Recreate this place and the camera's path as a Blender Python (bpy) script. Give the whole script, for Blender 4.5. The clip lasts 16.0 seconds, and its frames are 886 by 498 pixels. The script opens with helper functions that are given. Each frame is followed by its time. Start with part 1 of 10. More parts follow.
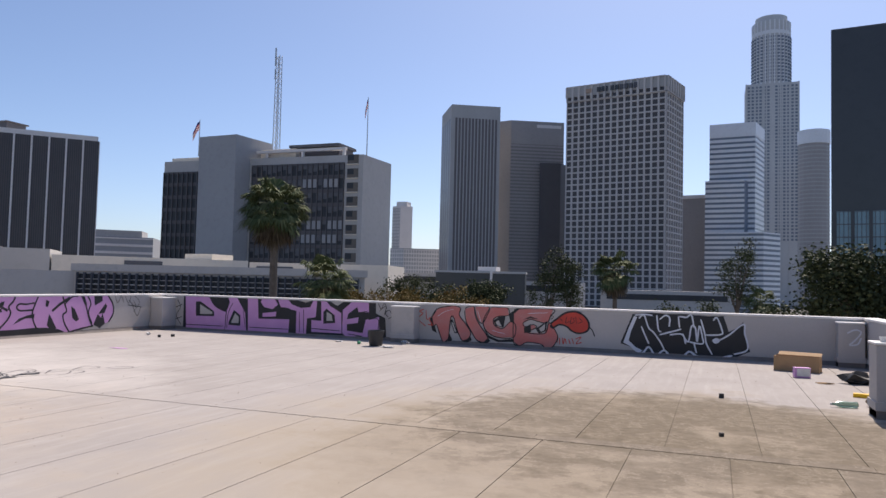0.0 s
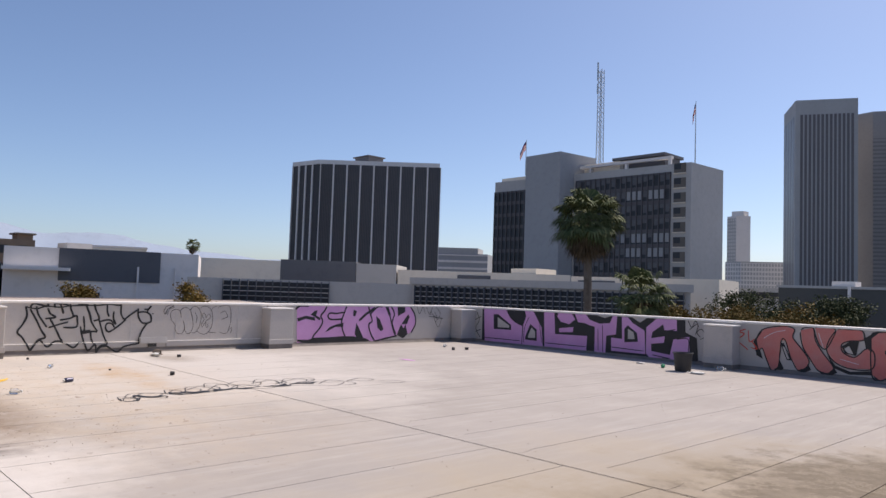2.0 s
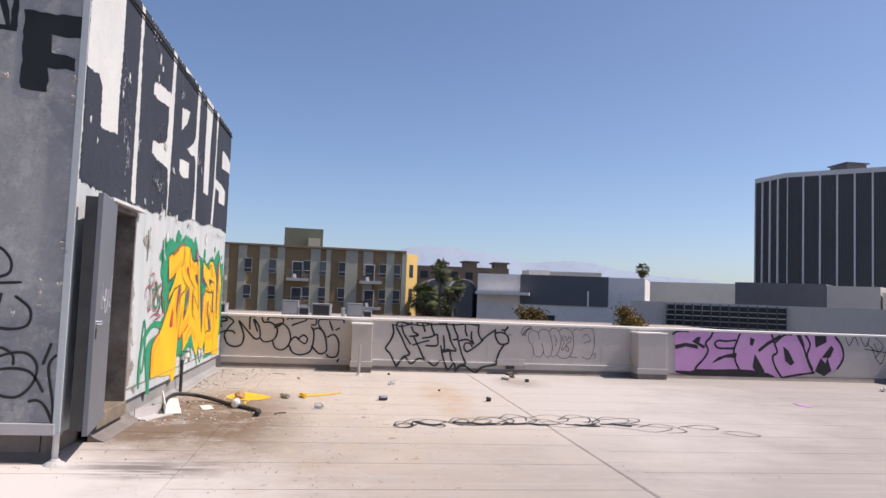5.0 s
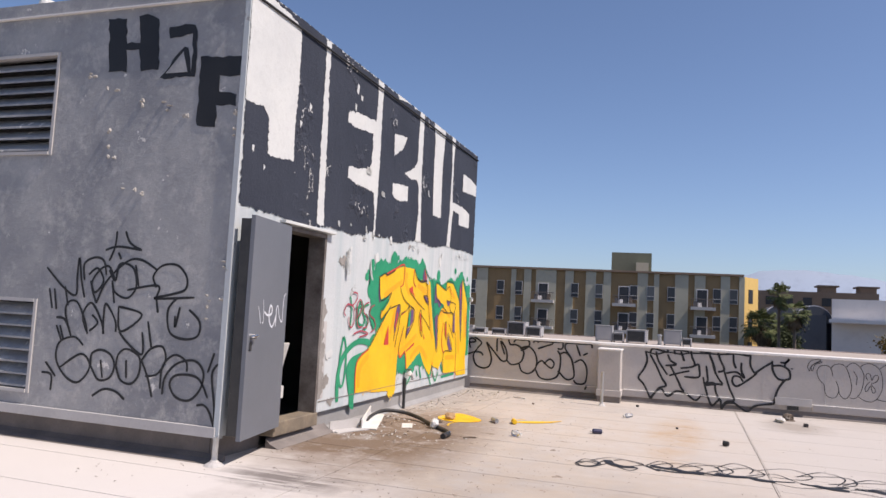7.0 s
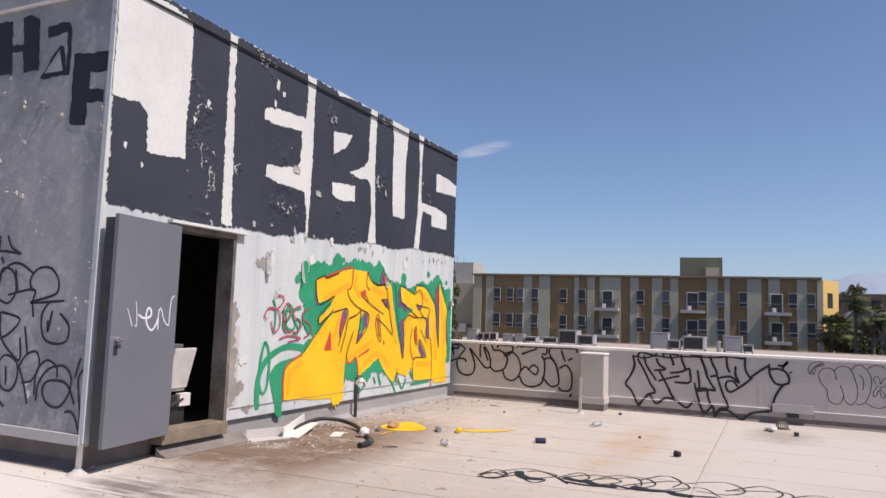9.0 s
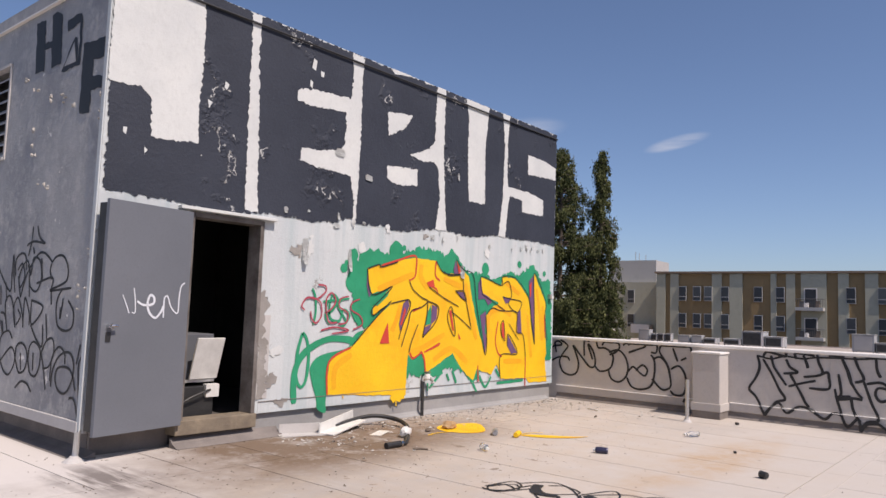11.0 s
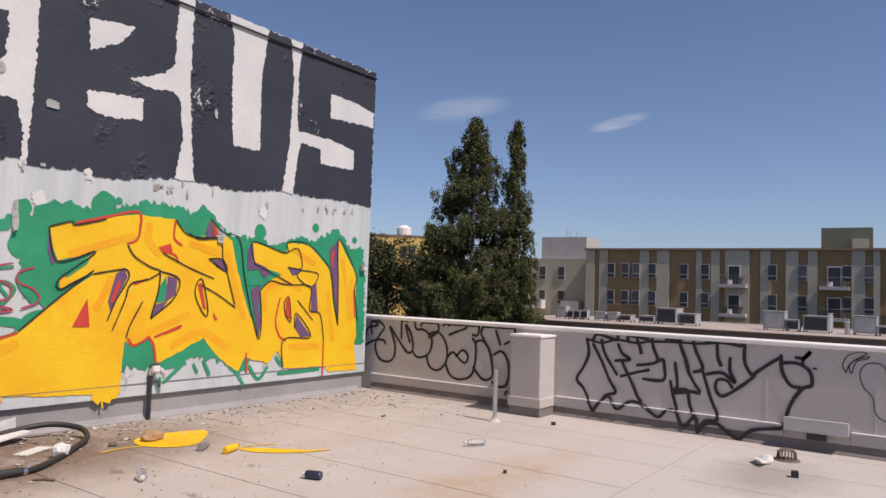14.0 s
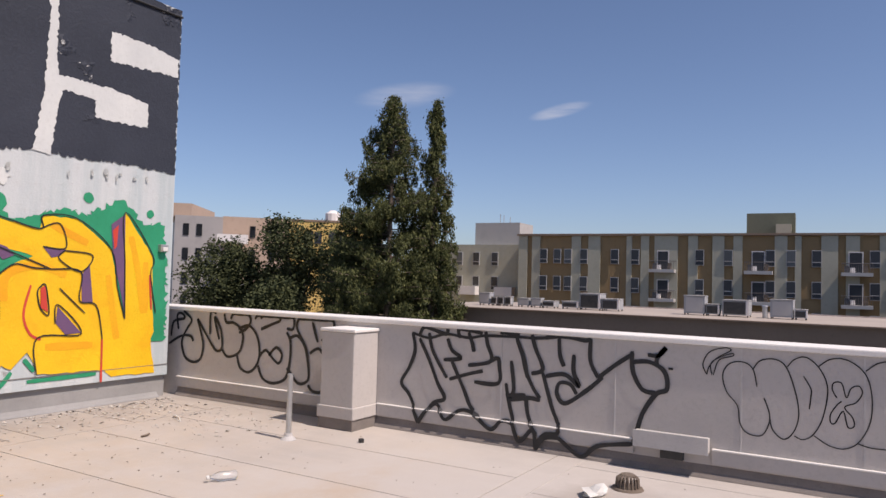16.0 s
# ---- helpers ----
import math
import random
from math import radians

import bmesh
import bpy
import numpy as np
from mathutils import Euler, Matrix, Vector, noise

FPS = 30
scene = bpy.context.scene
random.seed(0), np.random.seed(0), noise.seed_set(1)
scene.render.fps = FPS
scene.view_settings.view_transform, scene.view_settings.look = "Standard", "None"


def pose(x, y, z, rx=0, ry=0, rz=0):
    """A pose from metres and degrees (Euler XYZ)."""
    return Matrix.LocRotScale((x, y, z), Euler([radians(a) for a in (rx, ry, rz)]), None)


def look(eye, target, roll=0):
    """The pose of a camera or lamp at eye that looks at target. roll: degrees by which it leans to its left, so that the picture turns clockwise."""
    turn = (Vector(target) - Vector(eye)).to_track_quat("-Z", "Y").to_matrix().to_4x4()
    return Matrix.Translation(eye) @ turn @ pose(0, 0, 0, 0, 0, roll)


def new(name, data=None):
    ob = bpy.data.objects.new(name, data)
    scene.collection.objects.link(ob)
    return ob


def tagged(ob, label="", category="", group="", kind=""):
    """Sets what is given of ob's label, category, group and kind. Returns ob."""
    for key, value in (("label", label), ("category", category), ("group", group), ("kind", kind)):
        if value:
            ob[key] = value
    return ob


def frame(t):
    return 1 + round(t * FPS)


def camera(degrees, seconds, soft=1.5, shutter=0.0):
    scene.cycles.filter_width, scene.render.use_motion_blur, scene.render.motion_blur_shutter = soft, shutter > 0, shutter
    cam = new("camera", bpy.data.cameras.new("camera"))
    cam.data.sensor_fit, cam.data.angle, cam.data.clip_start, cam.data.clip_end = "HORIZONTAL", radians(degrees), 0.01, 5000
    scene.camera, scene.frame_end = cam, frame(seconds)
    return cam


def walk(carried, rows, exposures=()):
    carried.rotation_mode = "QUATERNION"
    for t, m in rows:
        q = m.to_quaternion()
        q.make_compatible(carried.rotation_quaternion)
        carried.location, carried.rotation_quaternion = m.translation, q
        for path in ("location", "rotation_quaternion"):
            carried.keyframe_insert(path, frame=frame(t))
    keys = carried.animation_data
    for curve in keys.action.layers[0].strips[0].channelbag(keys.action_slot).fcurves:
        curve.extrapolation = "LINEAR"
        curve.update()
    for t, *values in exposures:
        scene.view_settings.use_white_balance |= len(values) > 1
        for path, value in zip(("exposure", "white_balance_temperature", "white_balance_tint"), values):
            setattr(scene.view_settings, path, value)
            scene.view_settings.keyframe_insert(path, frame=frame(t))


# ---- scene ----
cam = camera(63.1, 16.0)
PATH = [
    (0, (-0.538, -0.626, 1.619), (-1.246, 1.242, 1.715), 1.4),
    (0.5, (-0.585, -0.126, 1.621), (-1.436, 1.682, 1.72), 1.7),
    (1, (-0.709, 0.415, 1.607), (-1.721, 2.137, 1.713), 1.7),
    (1.5, (-0.85, 0.912, 1.575), (-2.126, 2.447, 1.687), 1.8),
    (2, (-0.914, 1.459, 1.585), (-2.36, 2.836, 1.696), 1.9),
    (2.5, (-0.927, 1.925, 1.564), (-2.481, 3.178, 1.681), 1.9),
    (3, (-0.991, 2.456, 1.561), (-2.669, 3.538, 1.684), 1.8),
    (3.5, (-1.171, 2.926, 1.554), (-2.993, 3.739, 1.685), 2.0),
    (4, (-1.373, 3.423, 1.558), (-3.289, 3.984, 1.687), 2.0),
    (4.5, (-1.535, 3.884, 1.563), (-3.481, 4.325, 1.695), 2.0),
    (5, (-1.781, 4.317, 1.568), (-3.758, 4.587, 1.702), 2.2),
    (5.2, (-1.875, 4.512, 1.581), (-3.865, 4.657, 1.717), 2.4),
    (7.3, (-2.754, 6.339, 1.584), (-4.627, 5.658, 1.751), 2.6),
    (7.5, (-2.853, 6.497, 1.56), (-4.722, 5.806, 1.729), 2.3),
    (8, (-3.132, 6.932, 1.555), (-4.988, 6.207, 1.727), 2.2),
    (10.3, (-4.837, 8.367, 1.472), (-6.499, 7.271, 1.657), 1.9),
    (10.5, (-5.014, 8.464, 1.463), (-6.64, 7.313, 1.642), 2.0),
    (11, (-5.483, 8.664, 1.461), (-7.016, 7.392, 1.633), 2.0),
    (11.5, (-5.917, 8.881, 1.448), (-7.394, 7.542, 1.613), 1.9),
    (12, (-6.47, 8.934, 1.485), (-7.931, 7.576, 1.625), 2.0),
    (12.5, (-7.003, 8.978, 1.485), (-8.516, 7.676, 1.612), 1.9),
    (13, (-7.532, 8.953, 1.506), (-9.097, 7.714, 1.626), 2.0),
    (13.5, (-8.065, 8.995, 1.498), (-9.667, 7.803, 1.616), 2.1),
    (14, (-8.597, 9.043, 1.499), (-10.227, 7.89, 1.613), 2.0),
    (14.5, (-9.158, 9.101, 1.504), (-10.824, 8.0, 1.611), 1.9),
    (15, (-9.692, 9.205, 1.512), (-11.387, 8.147, 1.609), 1.8),
    (15.5, (-10.285, 9.252, 1.511), (-11.987, 8.205, 1.601), 1.6),
    (16, (-10.843, 9.29, 1.51), (-12.561, 8.27, 1.593), 1.6),
]
walk(cam, [(t, look(*r)) for t, *r in PATH], [(0, 0.12, 6750, 15), (2.5, 0.04, 6800, 15), (5, 0.09, 6800, 16), (8, 0.0, 6750, 17), (12.5, -0.20, 6850, 18), (14, -0.27, 6850, 19), (16, -0.15, 6900, 19)])

# ---- sky, sun ----
SUN_TO = Vector((0.075, 1.0, 0.0)).normalized()
SUN_ELEV = radians(54.5)
world = bpy.data.worlds.new("sky")
scene.world = world
world.use_nodes = True
wn, wl = world.node_tree.nodes, world.node_tree.links
sky = wn.new("ShaderNodeTexSky")
sky.sky_type = "NISHITA"
sky.sun_disc = False
sky.sun_elevation = SUN_ELEV
sky.sun_rotation = math.atan2(SUN_TO.x, SUN_TO.y) % (2 * math.pi)
sky.altitude, sky.air_density, sky.dust_density, sky.ozone_density = 100, 0.8, 1.05, 4.7
wn["Background"].inputs["Strength"].default_value = 0.136
# thin cirrus wisps: stretched noise inside two slanted streaks of the sky
wc = wn.new("ShaderNodeTexCoord").outputs["Generated"]
wisp_map = wn.new("ShaderNodeMapping")
wisp_map.inputs["Rotation"].default_value, wisp_map.inputs["Scale"].default_value = (0, 0.2, radians(30)), (5, 2.2, 24)
wl.new(wc, wisp_map.inputs["Vector"])
wisp = wn.new("ShaderNodeTexNoise")
wisp.inputs["Scale"].default_value, wisp.inputs["Detail"].default_value, wisp.inputs["Roughness"].default_value = 1.6, 7, 0.6
wl.new(wisp_map.outputs["Vector"], wisp.inputs["Vector"])
wisp_cut = wn.new("ShaderNodeMapRange")
wisp_cut.inputs["From Min"].default_value, wisp_cut.inputs["From Max"].default_value = 0.36, 0.66
wl.new(wisp.outputs["Fac"], wisp_cut.inputs["Value"])
wisp_sum = None
for cx, cy, cz, tilt, long_half, thin_half, k in ((-0.802, -0.544, 0.246, 8.5, 0.075, 0.020, 0.34), (-0.904, -0.36, 0.23, 13.0, 0.046, 0.010, 0.6)):
    heading = Vector((cx, cy, cz)).normalized()
    across = heading.cross(Vector((0, 0, 1))).normalized()
    above = across.cross(heading)
    lean = radians(tilt)
    terms = []
    for axis, half in ((across * math.cos(lean) + above * math.sin(lean), long_half), (above * math.cos(lean) - across * math.sin(lean), thin_half)):
        dp = wn.new("ShaderNodeVectorMath")
        dp.operation = "DOT_PRODUCT"
        dp.inputs[1].default_value = axis / half
        wl.new(wc, dp.inputs[0])
        sq = wn.new("ShaderNodeMath")
        sq.operation = "MULTIPLY"
        wl.new(dp.outputs["Value"], sq.inputs[0])
        wl.new(dp.outputs["Value"], sq.inputs[1])
        terms.append(sq.outputs[0])
    both = wn.new("ShaderNodeMath")
    wl.new(terms[0], both.inputs[0])
    wl.new(terms[1], both.inputs[1])
    win = wn.new("ShaderNodeMapRange")
    win.interpolation_type = "SMOOTHSTEP"
    win.inputs["From Min"].default_value, win.inputs["From Max"].default_value = 0.0, 1.0
    win.inputs["To Min"].default_value, win.inputs["To Max"].default_value = k, 0.0
    wl.new(both.outputs[0], win.inputs["Value"])
    if wisp_sum is None:
        wisp_sum = win.outputs["Result"]
    else:
        ad = wn.new("ShaderNodeMath")
        wl.new(wisp_sum, ad.inputs[0])
        wl.new(win.outputs["Result"], ad.inputs[1])
        wisp_sum = ad.outputs[0]
wisp_fac = wn.new("ShaderNodeMath")
wisp_fac.operation = "MULTIPLY"
wl.new(wisp_sum, wisp_fac.inputs[0])
wl.new(wisp_cut.outputs["Result"], wisp_fac.inputs[1])
sky_mix = wn.new("ShaderNodeMixRGB")
sky_mix.inputs["Color2"].default_value = (5.5, 5.8, 6.3, 1)
wl.new(wisp_fac.outputs[0], sky_mix.inputs["Fac"])
wl.new(sky.outputs["Color"], sky_mix.inputs["Color1"])
wl.new(sky_mix.outputs["Color"], wn["Background"].inputs["Color"])
sun_data = bpy.data.lights.new("sun", "SUN")
sun_data.energy, sun_data.angle, sun_data.color = 4.9, radians(0.5), (1.0, 0.935, 0.85)
sun = new("sun", sun_data)
sun_dir = Vector((SUN_TO.x * math.cos(SUN_ELEV), SUN_TO.y * math.cos(SUN_ELEV), math.sin(SUN_ELEV)))
sun.matrix_world = look(sun_dir * 100, (0, 0, 0))


# ---- materials ----
def shader(name):
    m = bpy.data.materials.new(name)
    m.use_nodes = True
    return m, m.node_tree.nodes, m.node_tree.links, m.node_tree.nodes["Principled BSDF"]


def noise_node(n, l, coords, scale, detail=6.0, rough=0.6):
    t = n.new("ShaderNodeTexNoise")
    t.inputs["Scale"].default_value, t.inputs["Detail"].default_value, t.inputs["Roughness"].default_value = scale, detail, rough
    l.new(coords, t.inputs["Vector"])
    return t.outputs["Fac"]


def ramp(n, l, src, lo, hi):
    r = n.new("ShaderNodeMapRange")
    r.inputs["From Min"].default_value, r.inputs["From Max"].default_value = lo, hi
    l.new(src, r.inputs["Value"])
    return r.outputs["Result"]


def mix(n, l, fac, a, b):
    x = n.new("ShaderNodeMix")
    x.data_type = "RGBA"
    for sock, v in (("Factor", fac), ("A", a), ("B", b)):
        s = [i for i in x.inputs if i.name == sock and i.type == ("VALUE" if sock == "Factor" else "RGBA")][0]
        if isinstance(v, (int, float)):
            s.default_value = v
        elif isinstance(v, tuple):
            s.default_value = (*v, 1)
        else:
            l.new(v, s)
    return [o for o in x.outputs if o.type == "RGBA"][0]


def arith(n, l, op, a, b):
    x = n.new("ShaderNodeMath")
    x.operation = op
    for i, v in enumerate((a, b)):
        if isinstance(v, (int, float)):
            x.inputs[i].default_value = v
        else:
            l.new(v, x.inputs[i])
    return x.outputs[0]


def surface(name, ca, cb, scale=1.0, fine=30.0, rough=0.8, bump=0.15, metal=0.0, spots=None, spot_scale=3.0, spot_cut=(0.6, 0.68), per_object=0.0, bump_dist=0.01):
    """Two-scale mottled surface; spots: a third colour in patches."""
    m, n, l, b = shader(name)
    co = n.new("ShaderNodeTexCoord").outputs["Object"]
    big = ramp(n, l, noise_node(n, l, co, scale), 0.32, 0.68)
    small = noise_node(n, l, co, fine, 4.0, 0.7)
    col = mix(n, l, big, ca, cb)
    dark = tuple(c * 0.72 for c in ca)
    col = mix(n, l, arith(n, l, "MULTIPLY", ramp(n, l, small, 0.5, 0.75), 0.45), col, dark)
    if spots:
        s = ramp(n, l, noise_node(n, l, co, spot_scale, 8.0, 0.7), *spot_cut)
        col = mix(n, l, s, col, spots)
    if per_object:
        rnd = n.new("ShaderNodeObjectInfo").outputs["Random"]
        col = mix(n, l, arith(n, l, "MULTIPLY", rnd, per_object), col, tuple(c * 0.6 for c in cb))
    l.new(col, b.inputs["Base Color"])
    b.inputs["Roughness"].default_value, b.inputs["Metallic"].default_value = rough, metal
    if bump:
        bp = n.new("ShaderNodeBump")
        bp.inputs["Strength"].default_value, bp.inputs["Distance"].default_value = bump, bump_dist
        l.new(arith(n, l, "ADD", small, big), bp.inputs["Height"])
        l.new(bp.outputs["Normal"], b.inputs["Normal"])
    return m


def streaked(name, ca, cb, scale, fine, rough, bump, spots, spot_scale, spot_cut):
    """Painted stucco with vertical run-off streaks and bare patches."""
    m, n, l, b = shader(name)
    co = n.new("ShaderNodeTexCoord").outputs["Object"]
    mp = n.new("ShaderNodeMapping")
    mp.inputs["Scale"].default_value = (5, 5, 0.3)
    l.new(co, mp.inputs["Vector"])
    run = noise_node(n, l, mp.outputs["Vector"], 1.0, 6.0, 0.65)
    big, small = noise_node(n, l, co, scale), noise_node(n, l, co, fine, 4.0, 0.7)
    col = mix(n, l, ramp(n, l, big, 0.32, 0.68), ca, cb)
    col = mix(n, l, arith(n, l, "MULTIPLY", ramp(n, l, run, 0.45, 0.66), 0.75), col, (0.40, 0.47, 0.485))
    chip = ramp(n, l, noise_node(n, l, co, spot_scale, 9.0, 0.72), *spot_cut)
    col = mix(n, l, chip, col, spots)
    col = mix(n, l, arith(n, l, "MULTIPLY", ramp(n, l, small, 0.55, 0.75), 0.3), col, (0.40, 0.39, 0.38))
    l.new(col, b.inputs["Base Color"])
    b.inputs["Roughness"].default_value = rough
    bp = n.new("ShaderNodeBump")
    bp.inputs["Strength"].default_value, bp.inputs["Distance"].default_value = bump, 0.015
    l.new(arith(n, l, "SUBTRACT", arith(n, l, "ADD", small, big), chip), bp.inputs["Height"])
    l.new(bp.outputs["Normal"], b.inputs["Normal"])
    return m


def scuffed(name, ca, cb, rubbed, bare):
    """Old grey paint: cloudy tone, rubbed pale scuffs, bare chips and a lumpy trowelled relief."""
    m, n, l, b = shader(name)
    co = n.new("ShaderNodeTexCoord").outputs["Object"]
    cloud = noise_node(n, l, co, 1.1, 5.0, 0.6)
    mid = noise_node(n, l, co, 4.5, 9.0, 0.75)
    small = noise_node(n, l, co, 26.0, 5.0, 0.7)
    chips = noise_node(n, l, co, 3.4, 10.0, 0.66)
    col = mix(n, l, ramp(n, l, cloud, 0.34, 0.66), ca, cb)
    col = mix(n, l, arith(n, l, "MULTIPLY", ramp(n, l, mid, 0.5, 0.7), 0.7), col, rubbed)
    col = mix(n, l, arith(n, l, "MULTIPLY", ramp(n, l, small, 0.5, 0.8), 0.35), col, tuple(c * 0.8 for c in ca))
    col = mix(n, l, ramp(n, l, chips, 0.645, 0.655), col, bare)
    l.new(col, b.inputs["Base Color"])
    b.inputs["Roughness"].default_value = 0.62
    bp = n.new("ShaderNodeBump")
    bp.inputs["Strength"].default_value, bp.inputs["Distance"].default_value = 0.5, 0.03
    l.new(arith(n, l, "ADD", arith(n, l, "ADD", cloud, mid), arith(n, l, "MULTIPLY", small, 0.5)), bp.inputs["Height"])
    l.new(bp.outputs["Normal"], b.inputs["Normal"])
    return m


def peeling(name, ca, cb, under):
    """Thick old paint lifting in ragged sheets, with chips missing along the torn edges."""
    m, n, l, b = shader(name)
    co = n.new("ShaderNodeTexCoord").outputs["Object"]
    sheet, gaps = noise_node(n, l, co, 2.2, 7.0, 0.58), noise_node(n, l, co, 1.7, 5.0, 0.6)
    small = noise_node(n, l, co, 30.0, 4.0, 0.7)
    col = mix(n, l, ramp(n, l, noise_node(n, l, co, 0.9), 0.35, 0.65), ca, cb)
    col = mix(n, l, arith(n, l, "MULTIPLY", ramp(n, l, small, 0.5, 0.8), 0.3), col, tuple(c * 1.7 for c in cb))
    edge = arith(n, l, "COMPARE", sheet, 0.5)
    edge.node.inputs[2].default_value = 0.009
    edge2 = arith(n, l, "COMPARE", sheet, 0.62)
    edge2.node.inputs[2].default_value = 0.012
    loose = ramp(n, l, gaps, 0.55, 0.62)
    torn = arith(n, l, "MULTIPLY", arith(n, l, "MAXIMUM", edge, edge2), ramp(n, l, gaps, 0.60, 0.62))
    col = mix(n, l, torn, col, under)
    l.new(col, b.inputs["Base Color"])
    b.inputs["Roughness"].default_value = 0.72
    bp = n.new("ShaderNodeBump")
    bp.inputs["Strength"].default_value, bp.inputs["Distance"].default_value = 0.6, 0.03
    lift = arith(n, l, "MULTIPLY", arith(n, l, "ADD", ramp(n, l, sheet, 0.49, 0.51), ramp(n, l, sheet, 0.61, 0.63)), loose)
    l.new(arith(n, l, "ADD", arith(n, l, "ADD", lift, arith(n, l, "MULTIPLY", small, 0.35)), sheet), bp.inputs["Height"])
    l.new(bp.outputs["Normal"], b.inputs["Normal"])
    return m


def ellipse_mask(n, l, pos, cx, cy, rx, ry, wob, lo=0.7, hi=1.05):
    """1 inside a ragged ellipse on the plan, 0 outside."""
    sx = n.new("ShaderNodeSeparateXYZ")
    l.new(pos, sx.inputs[0])
    dx = arith(n, l, "DIVIDE", arith(n, l, "SUBTRACT", sx.outputs[0], cx), rx)
    dy = arith(n, l, "DIVIDE", arith(n, l, "SUBTRACT", sx.outputs[1], cy), ry)
    d = arith(n, l, "SQRT", arith(n, l, "ADD", arith(n, l, "MULTIPLY", dx, dx), arith(n, l, "MULTIPLY", dy, dy)), 0)
    d = arith(n, l, "ADD", d, arith(n, l, "MULTIPLY", arith(n, l, "SUBTRACT", wob, 0.5), 1.1))
    r = n.new("ShaderNodeMapRange")
    r.inputs["From Min"].default_value, r.inputs["From Max"].default_value = lo, hi
    r.inputs["To Min"].default_value, r.inputs["To Max"].default_value = 1, 0
    l.new(d, r.inputs["Value"])
    return r.outputs["Result"]


def deck_material(name, base_a, base_b, soot=0.0):
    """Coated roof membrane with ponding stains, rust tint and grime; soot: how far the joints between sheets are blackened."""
    m, n, l, b = shader(name)
    co = n.new("ShaderNodeTexCoord").outputs["Object"]
    w1, w2 = noise_node(n, l, co, 0.7, 8.0, 0.65), noise_node(n, l, co, 2.3, 9.0, 0.72)
    fine = noise_node(n, l, co, 110.0, 3.0, 0.7)
    mid = noise_node(n, l, co, 9.0, 7.0, 0.72)
    mp = n.new("ShaderNodeMapping")
    mp.inputs["Scale"].default_value = (3.2, 0.35, 1)
    l.new(co, mp.inputs["Vector"])
    brush = noise_node(n, l, mp.outputs["Vector"], 2.0, 7.0, 0.65)
    col = mix(n, l, ramp(n, l, w1, 0.35, 0.65), base_a, base_b)
    col = mix(n, l, arith(n, l, "MULTIPLY", ramp(n, l, brush, 0.48, 0.70), 0.30), col, (0.52, 0.485, 0.455))
    col = mix(n, l, arith(n, l, "MULTIPLY", ramp(n, l, mid, 0.52, 0.72), 0.35), col, (0.38, 0.34, 0.31))
    # paler oval to the west: a brightness lift put into the deck colour
    west_lift = ellipse_mask(n, l, co, -13.6, 6.9, 5.0, 4.6, w1, 0.5, 1.15)
    col = mix(n, l, arith(n, l, "MULTIPLY", west_lift, 0.75), col, (0.56, 0.52, 0.482))
    # shallow pond: tan silt with a crusted rim, darker mud where it dried last
    fringe = ellipse_mask(n, l, co, -1.6, 6.6, 4.3, 4.6, w1, 0.6, 1.15)
    col = mix(n, l, arith(n, l, "MULTIPLY", fringe, 0.75), col, (0.36, 0.30, 0.222))
    pond = ellipse_mask(n, l, co, -0.9, 7.4, 3.7, 4.0, w1, 0.66, 1.04)
    silt = mix(n, l, ramp(n, l, w2, 0.36, 0.66), (0.20, 0.162, 0.116), (0.31, 0.255, 0.188))
    col = mix(n, l, arith(n, l, "MULTIPLY", pond, 0.9), col, silt)
    mud = arith(n, l, "MULTIPLY", ellipse_mask(n, l, co, -0.95, 8.3, 3.2, 3.0, w2, 0.78, 1.0), ramp(n, l, w1, 0.36, 0.48))
    mud_tone = mix(n, l, ramp(n, l, mid, 0.38, 0.66), (0.125, 0.10, 0.068), (0.20, 0.162, 0.114))
    col = mix(n, l, arith(n, l, "MULTIPLY", mud, 0.85), col, mud_tone)
    crust = arith(n, l, "COMPARE", w2, 0.53)
    crust.node.inputs[2].default_value = 0.012
    col = mix(n, l, arith(n, l, "MULTIPLY", arith(n, l, "MULTIPLY", crust, pond), 0.45), col, (0.34, 0.285, 0.215))
    # rust tint and spatter before the doorway wall
    rust = arith(n, l, "MULTIPLY", ellipse_mask(n, l, co, -11.6, 4.4, 5.4, 2.9, w1, 0.5, 1.2), ramp(n, l, w2, 0.28, 0.62))
    col = mix(n, l, arith(n, l, "MULTIPLY", rust, 0.42), col, (0.47, 0.36, 0.245))
    trail = arith(n, l, "MULTIPLY", ellipse_mask(n, l, co, -13.2, 6.0, 2.4, 0.42, w1, 0.4, 1.1), ramp(n, l, w2, 0.3, 0.6))
    col = mix(n, l, arith(n, l, "MULTIPLY", trail, 0.6), col, (0.44, 0.29, 0.16))
    zone = ellipse_mask(n, l, co, -10.0, 3.7, 4.0, 2.4, w1, 0.5, 1.2)
    drops = arith(n, l, "MULTIPLY", ramp(n, l, noise_node(n, l, co, 3.1, 6.0, 0.6), 0.645, 0.665), zone)
    col = mix(n, l, arith(n, l, "MULTIPLY", drops, 0.7), col, (0.17, 0.125, 0.085))
    specks = arith(n, l, "MULTIPLY", ramp(n, l, noise_node(n, l, co, 14.0, 4.0, 0.6), 0.66, 0.69), zone)
    col = mix(n, l, arith(n, l, "MULTIPLY", specks, 0.75), col, (0.10, 0.08, 0.06))
    grime = arith(n, l, "MULTIPLY", ellipse_mask(n, l, co, -10.8, 2.7, 2.6, 1.1, w2, 0.6, 1.3), ramp(n, l, w2, 0.30, 0.50))
    col = mix(n, l, arith(n, l, "MULTIPLY", grime, 0.92), col, (0.155, 0.10, 0.06))
